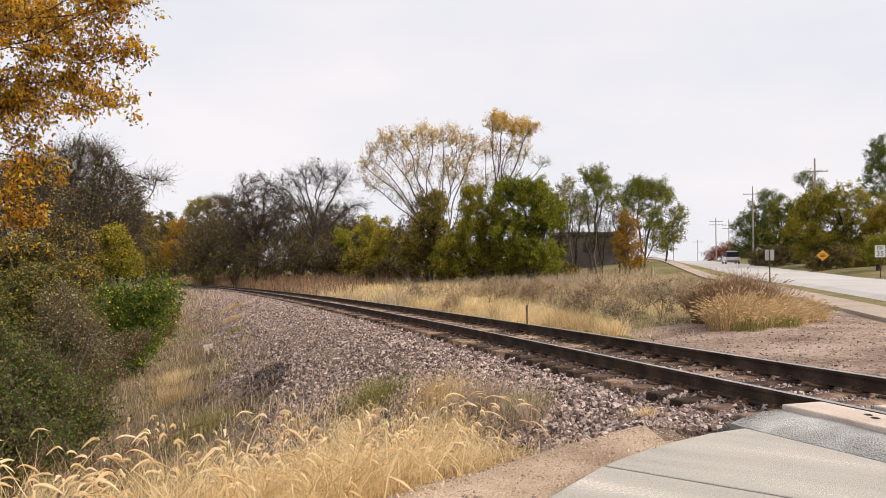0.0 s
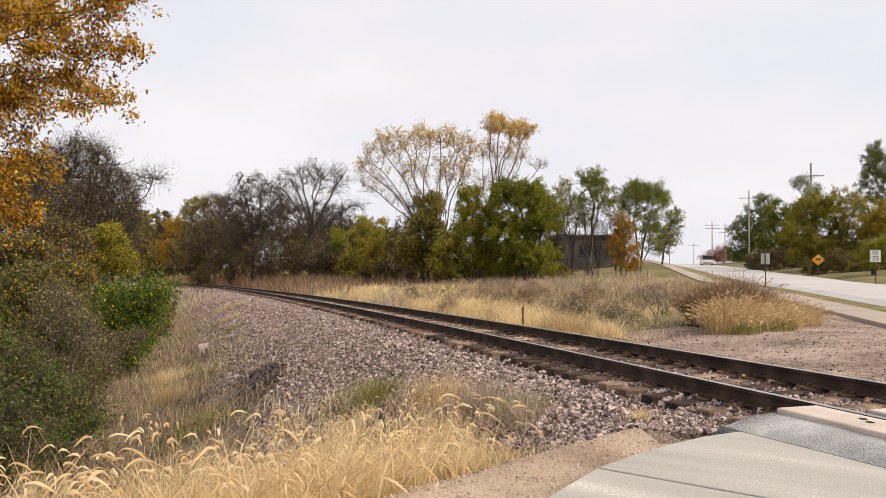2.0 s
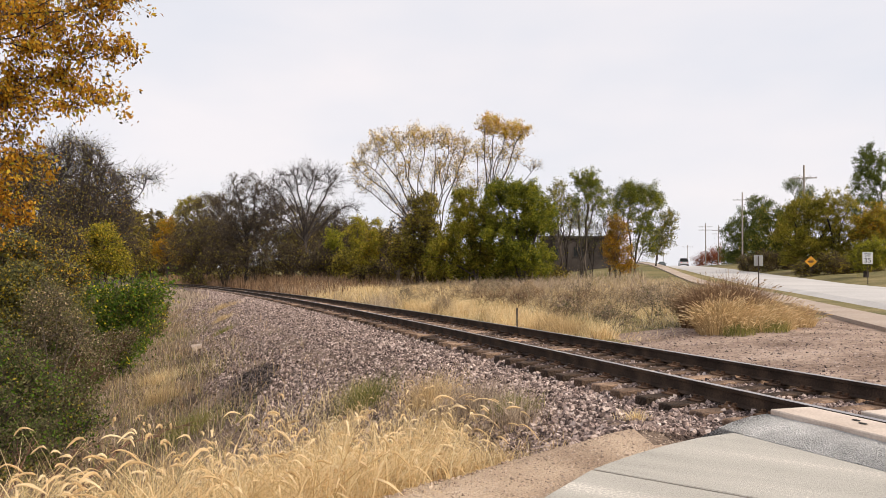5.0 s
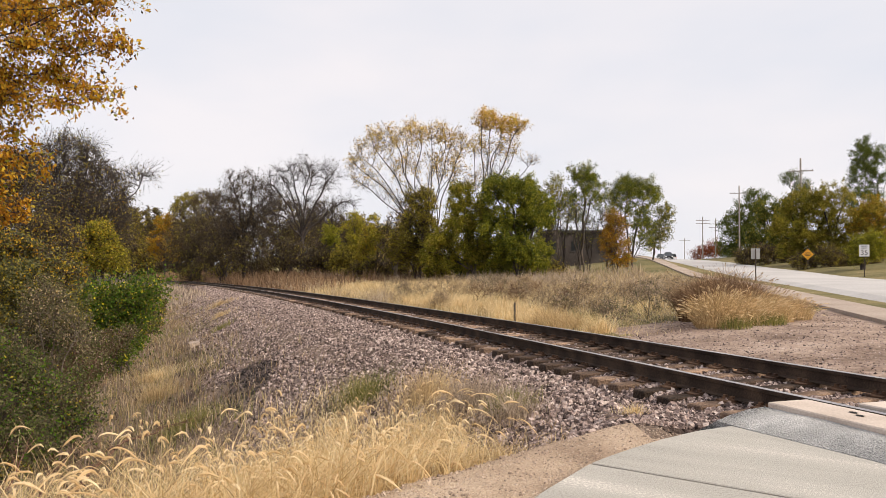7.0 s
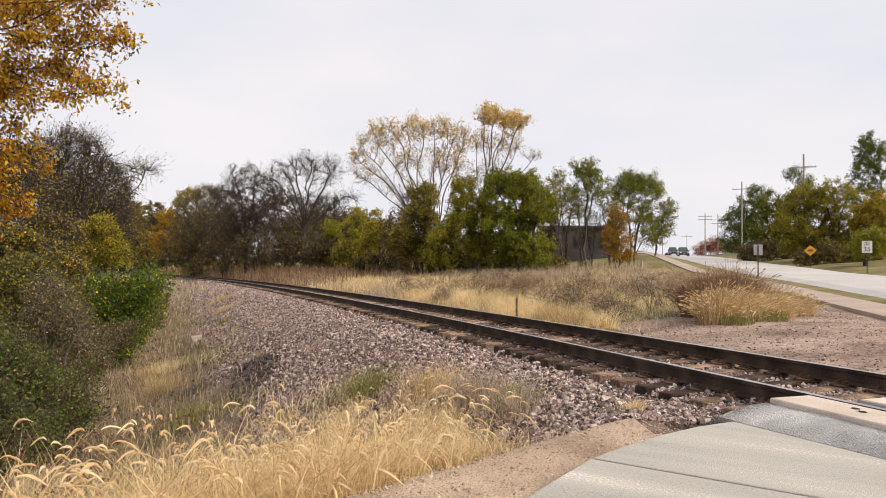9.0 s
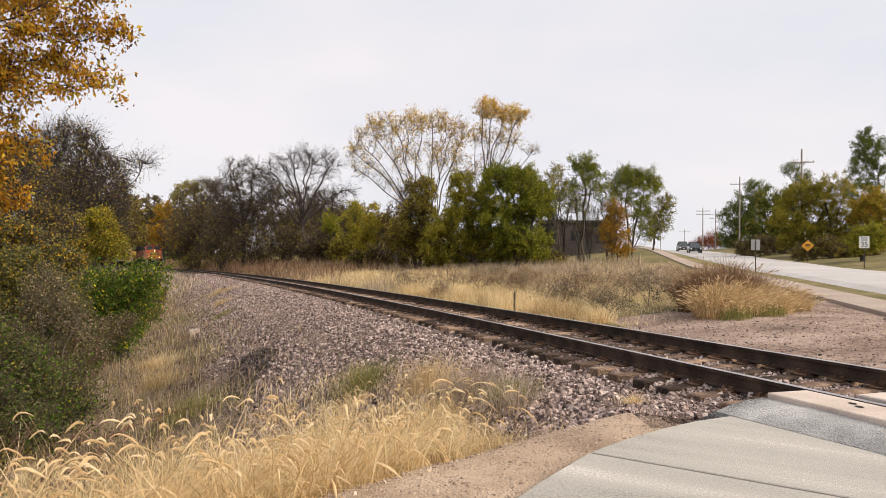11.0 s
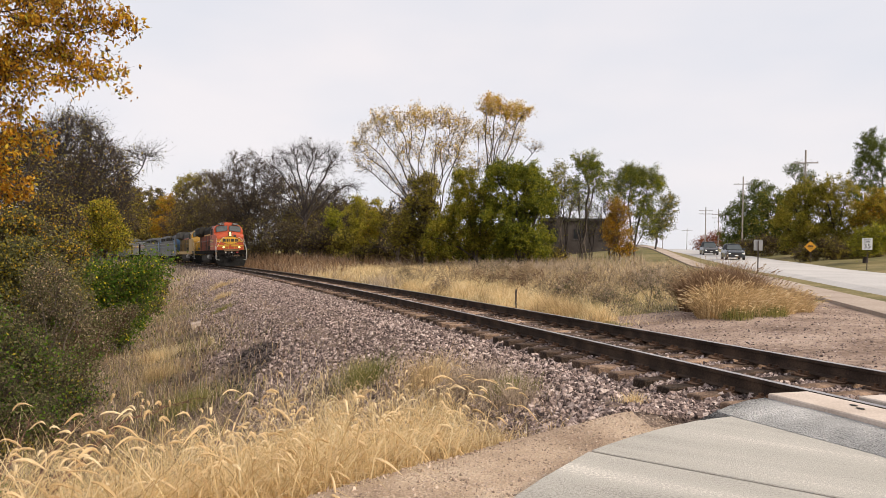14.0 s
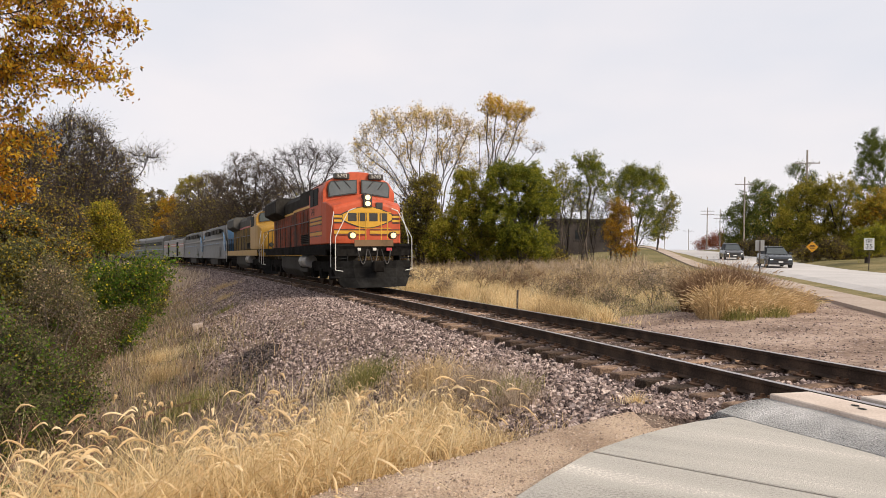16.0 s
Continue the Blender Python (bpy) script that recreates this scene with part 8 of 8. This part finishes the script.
def baggage_car():
    th = thing("baggage_car", Matrix(), "silver baggage car with red and white stripes", "railway carriage", "train")
    quick("body", M_SILVER_LIGHT, th, prisms=[([(-1.5, 1.1), (1.5, 1.1), (1.5, 3.7), (1.2, 4.05), (0.6, 4.2), (-0.6, 4.2), (-1.2, 4.05), (-1.5, 3.7)], 1, -12.6, 12.6)], bevel=0.03)
    quick("roof", M_TANK, th, prisms=[([(1.4, 3.86), (1.2, 4.09), (0.6, 4.23), (-0.6, 4.23), (-1.2, 4.09), (-1.4, 3.86)], 1, -12.5, 12.5)], label="grey roof")
    for sx in (-1, 1):
        for z, mt in ((2.7, M_RED), (2.9, M_WHITE), (3.02, M_RED)):
            quick("stripe", mt, th, [(min(sx * 1.5, sx * 1.512), max(sx * 1.5, sx * 1.512), -12.5, 12.5, z, z + 0.08)])
        for y in (-7.2, 4.6):
            quick("baggage_door", M_UNDER, th, [(min(sx * 1.48, sx * 1.516), max(sx * 1.48, sx * 1.516), y, y + 2.2, 1.2, 3.4)], label="dark baggage door", bevel=0.02)
    quick("underframe", M_UNDER, th, [(-1.2, 1.2, -6, 6, 0.6, 1.1)], label="dark underframe boxes", bevel=0.03)
    bogie(th, 9.0, (-1.3, 1.3), 0.46)
    bogie(th, -9.0, (-1.3, 1.3), 0.46)
    return th


def double_deck_car():
    th = thing("double_deck_coach", Matrix(), "tall silver double-deck passenger coach with dark windows", "railway carriage", "train")
    quick("body", M_SILVER, th, prisms=[([(-1.52, 0.6), (1.52, 0.6), (1.52, 4.3), (1.25, 4.72), (0.6, 4.92), (-0.6, 4.92), (-1.25, 4.72), (-1.52, 4.3)], 1, -12.7, 12.7)], bevel=0.03)
    quick("roof", M_SILVER_LIGHT, th, prisms=[([(1.46, 4.44), (1.25, 4.75), (0.6, 4.95), (-0.6, 4.95), (-1.25, 4.75), (-1.46, 4.44)], 1, -12.6, 12.6)], label="pale silver roof")
    for sx in (-1, 1):
        lo, hi = min(sx * 1.5, sx * 1.532), max(sx * 1.5, sx * 1.532)
        quick("stripe", M_BLUE, th, [(lo, hi, -12.6, 12.6, 2.35, 2.5)], label="dark blue stripe")
        for y in np.arange(-11.6, 11.4, 1.55):
            quick("window", M_WINDOW, th, [(lo, hi, y, y + 1.25, 3.15, 3.85)])
        for y in np.arange(-7.6, 7.0, 2.1):
            quick("window", M_WINDOW, th, [(lo, hi, y, y + 1.1, 1.35, 1.95)])
    bogie(th, 9.2, (-1.3, 1.3), 0.46)
    bogie(th, -9.2, (-1.3, 1.3), 0.46)
    return th


TRAIN = []          # each: thing, half length between couplers, half distance of the bogies
_at = 0.0
for make, length, pivot in ((lambda: locomotive(M_ORANGE, M_DARKROOF, M_YELLOW, "orange diesel locomotive with yellow and black nose stripes, lamps lit", True), 22.3, 6.7),
                            (lambda: locomotive(M_ARMOUR, M_GREYROOF, M_RED, "dull yellow diesel locomotive with a grey roof", False), 22.4, 6.7),
                            (passenger_engine, 21.0, 6.6), (passenger_engine, 21.0, 6.6), (baggage_car, 26.0, 9.0),
                            (double_deck_car, 26.0, 9.2), (double_deck_car, 26.0, 9.2), (double_deck_car, 26.0, 9.2)):
    TRAIN.append((make(), _at + length / 2, pivot))
    _at += length


def train_front(t):
    """Where the leading coupler stands along the track; s falls as the train comes on."""
    k = 16 - t
    return 6.9 + 24.7 * k + 0.25 * k * k if k < 5 else 6.9 + 24.7 * 5 + 0.25 * 25 + 27.2 * (k - 5)


def train_pose(s, pivot):
    a, b = track(s - pivot), track(s + pivot)      # leading and trailing bogie
    d = a - b
    m = (a + b) / 2
    rz = math.degrees(math.atan2(d[1], d[0])) - 90
    rx = math.degrees(math.atan2(d[2], math.hypot(d[0], d[1])))
    return pose(float(m[0]), float(m[1]), float(m[2]) + 0.02, rx, 1.4, rz)

# ---- signs, poles, small things ----
M_POST = paint("rusty_brown_post", (0.06, 0.045, 0.038), 0.8)
M_GALV = paint("galvanised_sign_back", (0.3, 0.3, 0.3), 0.5)
M_SIGN_Y = paint("yellow_sign_sheet", (0.72, 0.34, 0.02), 0.5, 0.85)
M_SIGN_W = paint("white_sign_sheet", (0.75, 0.75, 0.74), 0.5, 0.9)
M_POLE = paint("grey_weathered_pole", (0.26, 0.23, 0.2), 0.9)
M_CHALK = material("broken_concrete", [(0.26, 0.21, 0.18), (0.38, 0.31, 0.27), (0.46, 0.38, 0.33)], 4, 0.9, 0.2)


def facing(x, y, z, tx=0.0, ty=0.0, off=0.0):
    """A pose at x, y whose local -y side faces the point tx, ty."""
    return pose(x, y, z, 0, 0, math.degrees(math.atan2(y - ty, x - tx)) - 90 + off)


def sign_post(th, h, r=0.03):
    quick("post", M_POST, th, [(-r, r, -0.02, 0.02, -0.3, h)], label="rusty steel post")


z = on_ground(21.26, 46.5)
sb = thing("road_sign", facing(21.26, 46.5, z, off=6), "grey back of a rectangular road sign on a rusty post", "road sign")
sign_post(sb, 2.1, 0.035)
quick("panel", M_GALV, sb, [(-0.27, 0.27, 0.02, 0.035, 1.45, 2.15)], label="dull metal sign back", bevel=0.005)

z = on_ground(36.99, 69.6)
ys = thing("warning_sign", facing(36.99, 69.6, z, off=-4), "yellow diamond warning sign with dark lines of text", "road sign")
sign_post(ys, 2.2)
quick("panel", M_SIGN_Y, ys, prisms=[([(0, 1.05), (0.54, 1.6), (0, 2.15), (-0.54, 1.6)], 1, -0.045, -0.03)], label="yellow diamond panel")
for zz, w in ((1.74, 0.2), (1.62, 0.26), (1.48, 0.2)):
    quick("text_bar", M_LINE, ys, [(-w, w, -0.052, -0.046, zz - 0.03, zz + 0.03)])

z = on_ground(33.05, 54.0)
ps = thing("speed_limit_sign", facing(33.05, 54.0, z, off=-6), "white rectangular speed limit sign reading 35", "road sign")
sign_post(ps, 2.4)
pan = quick("panel", M_SIGN_W, ps, [(-0.34, 0.34, -0.045, -0.03, 1.55, 2.45)], label="white sign panel", bevel=0.004)
SIGNFACE = Matrix(((1, 0, 0, 0), (0, 0, -1, 0), (0, 1, 0, 0), (0, 0, 0, 1)))
for body, zz, size in (("35", 1.82, 0.5), ("SPEED", 2.32, 0.16), ("LIMIT", 2.16, 0.16)):
    letters(body, pan, Matrix.Translation((0, -0.05, zz)) @ SIGNFACE, size, M_LINE)


def power_pole(x, y, h, arms, label):
    th = thing("power_pole", pose(x, y, on_ground(x, y), 0, 0, -14), label, "utility pole", "power poles along the road")
    quick("pole", M_POLE, th, cyls=[((0, 0, -0.5), (0, 0, h), 0.15, 0.1, 10)], label="weathered wooden pole")
    for a, w in arms:
        arm = quick("crossarm", M_POLE, th, [(-w, w, -0.2, -0.1, h - a - 0.06, h - a + 0.06)])
        for sx in (-0.95, -0.5, 0.5, 0.95):
            quick("insulator", M_GALV, arm, cyls=[((sx * w, -0.15, h - a + 0.06), (sx * w, -0.15, h - a + 0.22), 0.045, 0.03, 6)])
    return th


power_pole(43.86, 84.0, 12.6, ((1.55, 1.35),), "tall weathered wooden power pole with one crossarm")
power_pole(54.31, 125.0, 13.0, ((1.35, 1.6),), "tall weathered wooden power pole with one crossarm")
power_pole(67.69, 177.0, 10.6, ((0.9, 1.6), (1.7, 1.6)), "distant wooden power pole with two crossarms")
power_pole(82.12, 205.0, 12.0, ((1.6, 1.8), (2.6, 1.8)), "distant wooden power pole with two crossarms")
power_pole(107.0, 300.0, 12.0, ((0.9, 2.2),), "far wooden power pole beyond the crest")
power_pole(84.5, 262.0, 11.0, ((0.9, 1.6), (1.7, 1.6)), "far wooden power pole beyond the crest")

# a rusty stake beside the track
st = thing("marker_stake", pose(2.66, 22.73, on_ground(2.66, 22.73)), "dark rusty steel stake beside the track", "stake")
quick("stake", M_POST, st, [(-0.03, 0.03, -0.02, 0.02, -0.2, 0.72), (-0.012, 0.012, 0.02, 0.05, -0.2, 0.72)], bevel=0.004)
# a lump of broken concrete on the slope
bx, by = track(12.0, 6.1)[:2]
bm = bmesh.new()
box(bm, -0.21, 0.21, -0.15, 0.15, -0.05, 0.17)
for v in bm.verts:
    v.co += Vector((random.uniform(-0.05, 0.05), random.uniform(-0.05, 0.05), random.uniform(-0.04, 0.04)))
lump = part("concrete_lump", bm, M_CHALK, bevel=0.025)
lump.matrix_world = pose(float(bx), float(by), on_ground(bx, by) + 0.02, 8, -6, 30)
tagged(lump, "pinkish lump of broken concrete lying on the slope", "rubble")


# ---- buildings behind the trees ----
M_BRICK = material("dark_brown_brick_wall", [(0.034, 0.029, 0.027), (0.055, 0.047, 0.044), (0.08, 0.07, 0.066)], 0.6, 0.9, 0.05, fine=12)
M_GREYWALL = material("grey_siding_wall", [(0.07, 0.068, 0.068), (0.1, 0.098, 0.098), (0.14, 0.135, 0.135)], 0.4, 0.8, 0.02, fine=10)
M_ROOFLINE = material("dark_roof_edge", [(0.05, 0.045, 0.045), (0.09, 0.08, 0.078)], 0.5, 0.8)


def building(x, y, rz, w, d, h, wall, label, windows):
    th = thing("building", pose(x, y, on_ground(x, y), 0, 0, rz), label, "building")
    quick("wall", wall, th, [(-w / 2, w / 2, 0, d, -1.5, h)])
    quick("roof", M_ROOFLINE, th, [(-w / 2 - 0.25, w / 2 + 0.25, -0.25, d + 0.25, h, h + 0.35)], label="dark flat roof edge", bevel=0.03)
    for i in range(windows):
        cx = -w / 2 + w * (i + 0.5) / windows
        win = quick("window", M_WINDOW, th, [(cx - 0.7, cx + 0.7, -0.03, 0.02, h * 0.45, h * 0.45 + 1.3)])
        quick("sill", M_ROOFLINE, win, [(cx - 0.8, cx + 0.8, -0.1, 0.0, h * 0.45 - 0.12, h * 0.45 - 0.02)])
    return th


building(19.6, 96.0, -10, 10.5, 9, 4.4, M_BRICK, "low dark brown brick building behind the thin trees", 3)
building(-17.3, 140.0, 8, 7, 8, 9.6, M_GREYWALL, "grey flat-roofed building behind the bare trees", 5)


# ---- vehicles on the road ----
M_TYRE = paint("black_tyre", (0.025, 0.024, 0.023), 0.8)
M_RIM = paint("alloy_rim", (0.35, 0.35, 0.36), 0.3)
M_NAVY = paint("dark_blue_grey_car_paint", (0.03, 0.036, 0.045), 0.2, 0.8, 0.6)
M_CARGREY = paint("dark_grey_car_paint", (0.06, 0.062, 0.068), 0.25, 0.8, 0.6)
M_CARWHITE = paint("white_car_paint", (0.6, 0.6, 0.62), 0.25, 0.85, 0.6)
M_HEADLIGHT = glow("car_headlight", (1.0, 0.97, 0.88), 1.6)
M_TAIL = glow("car_tail_light", (0.6, 0.03, 0.02), 0.3)
M_CARGLASS = paint("grey_car_glass", (0.05, 0.06, 0.065), 0.08, 0.9, 0.6)
M_CHROME = paint("chrome_trim", (0.55, 0.55, 0.56), 0.15)


def suv(paint_mat, label, long=4.6, wide=1.86, high=1.6):
    th = thing("sport_utility_car", Matrix(), label, "car")
    f, w = long / 2, wide / 2
    def ring(y, z0, z1, k):
        return [(-w * k, y, z0), (w * k, y, z0), (w * k * 1.0, y, (z0 + z1) / 2), (w * k * 0.93, y, z1), (-w * k * 0.93, y, z1), (-w * k, y, (z0 + z1) / 2)]
    loft("body", paint_mat, th, [ring(-f, 0.45, 0.95, 0.9), ring(-f + 0.12, 0.28, 1.02, 0.98), ring(-f + 1.0, 0.24, 1.04, 1.0), ring(0.5, 0.22, 1.04, 1.0), ring(0.95, 0.22, 1.03, 1.0), ring(f - 0.5, 0.24, 0.96, 0.98), ring(f - 0.12, 0.28, 0.86, 0.93), ring(f, 0.4, 0.74, 0.84)], bevel=0.02)
    cab = [[(-w * 0.9, y0, 1.0), (w * 0.9, y0, 1.0), (w * 0.68, y1, z1), (-w * 0.68, y1, z1)] for y0, y1, z1 in ((-f + 0.12, -f + 0.42, high - 0.04), (-0.2, -0.2, high), (0.95, 0.15, high - 0.04))]
    loft("greenhouse", M_WINDOW, th, cab, "dark car windows", bevel=0.02)
    loft("roof", paint_mat, th, [[(-w * 0.7, y, z - 0.05), (w * 0.7, y, z - 0.05), (w * 0.6, y, z + 0.03), (-w * 0.6, y, z + 0.03)] for y, z in ((-f + 0.35, high - 0.02), (-0.3, high + 0.01), (0.2, high - 0.02))], bevel=0.02)
    loft("windscreen", M_CARGLASS, th, [[(-w * 0.82, 0.93, 1.06), (w * 0.82, 0.93, 1.06), (w * 0.64, 0.28, high - 0.1), (-w * 0.64, 0.28, high - 0.1)], [(-w * 0.82, 0.97, 1.06), (w * 0.82, 0.97, 1.06), (w * 0.64, 0.32, high - 0.1), (-w * 0.64, 0.32, high - 0.1)]], "dark windscreen")
    loft("rear_window", M_WINDOW, th, [[(-w * 0.78, -f + 0.13, 1.08), (w * 0.78, -f + 0.13, 1.08), (w * 0.68, -f + 0.37, high - 0.12), (-w * 0.68, -f + 0.37, high - 0.12)], [(-w * 0.78, -f + 0.09, 1.08), (w * 0.78, -f + 0.09, 1.08), (w * 0.68, -f + 0.33, high - 0.12), (-w * 0.68, -f + 0.33, high - 0.12)]], "dark rear window")
    quick("grille", M_LINE, th, [(-0.48, 0.48, f - 0.06, f + 0.015, 0.5, 0.7)], label="black grille", bevel=0.02)
    quick("lower_intake", M_LINE, th, [(-0.6, 0.6, f - 0.06, f + 0.01, 0.3, 0.42)], label="black lower intake", bevel=0.02)
    quick("front_plate", M_SIGN_W, th, [(-0.16, 0.16, f + 0.012, f + 0.02, 0.42, 0.51)], label="pale blank plate")
    quick("rear_plate", M_SIGN_W, th, [(-0.16, 0.16, -f - 0.01, -f + 0.02, 0.72, 0.84)], label="pale blank plate")
    quick("rear_bumper", M_LINE, th, [(-w * 0.88, w * 0.88, -f - 0.03, -f + 0.1, 0.36, 0.52)], label="black rear bumper", bevel=0.02)
    for sx in (-1, 1):
        quick("headlight", M_HEADLIGHT, th, [(min(sx * 0.54, sx * 0.75), max(sx * 0.54, sx * 0.75), f - 0.1, f + 0.015, 0.62, 0.68)], label="lit headlight", bevel=0.02)
        quick("tail_light", M_TAIL, th, [(min(sx * 0.6, sx * 0.84), max(sx * 0.6, sx * 0.84), -f - 0.005, -f + 0.08, 0.8, 0.96)], label="red tail light", bevel=0.02)
        quick("wing_mirror", paint_mat, th, [(min(sx * w * 0.95, sx * (w + 0.18)), max(sx * w * 0.95, sx * (w + 0.18)), 0.55, 0.68, 1.02, 1.18)], bevel=0.03)
        for y in (-f + 0.85, f - 0.9):
            t = quick("wheel", M_TYRE, th, cyls=[((sx * (w - 0.2), y, 0.34), (sx * (w + 0.01), y, 0.34), 0.34, 0.34, 20)], label="black tyre", bevel=0.02)
            quick("rim", M_RIM, t, cyls=[((sx * (w + 0.0), y, 0.34), (sx * (w + 0.022), y, 0.34), 0.22, 0.2, 14)], label="alloy rim")
    return th


def vehicle_pose(w, l, away):
    x, y = road_xy(w, l)
    z0, z1 = float(road_z(l - 1.4)), float(road_z(l + 1.4))
    lift = float(np.interp(w, [10.1, 11.8, 13.5, 15.2, 17.0], [0, 0.04, 0.07, 0.04, 0]))
    tilt = math.degrees(math.atan2(z1 - z0, 2.8))
    return pose(x, y, (z0 + z1) / 2 + lift, tilt if away else -tilt, 0, -14.4 + (0 if away else 180))


def timed(marks, away):
    return [(t, l, away) for t, l in marks]


VEHICLES = [
    (suv(M_NAVY, "dark blue-grey crossover car with lit headlights"), 11.9, timed([(0, 285), (4, 218), (7, 168), (8.5, 144.5), (9, 137), (11.3, 111), (12.3, 98), (13, 90.3), (14.5, 74.8), (16, 60.4)], False)),
    (suv(M_CARGREY, "dark grey sport utility car with lit headlights", 4.8, 1.92, 1.7), 11.9, timed([(0, 320), (4, 250), (7, 195), (9, 161), (11.3, 129.5), (12.3, 118), (13, 110.5), (14, 99.8), (15, 90.5), (16, 82)], False)),
    (suv(M_CARWHITE, "white sport utility car driving away", 4.9, 1.98, 1.85), 15.0, timed([(0, 113.5), (1, 126.5), (2, 139), (3, 151), (4, 162), (8, 210), (12, 260), (16, 310)], True)),
]


# ---- what moves ----
def motions():
    steps = [i * 0.5 for i in range(33)]
    for car, off, pivot in TRAIN:
        walk(car, [(t, train_pose(train_front(t) + off, pivot)) for t in steps])
    for car, w, marks in VEHICLES:
        walk(car, [(t, vehicle_pose(w, l, away)) for t, l, away in marks])


motions()
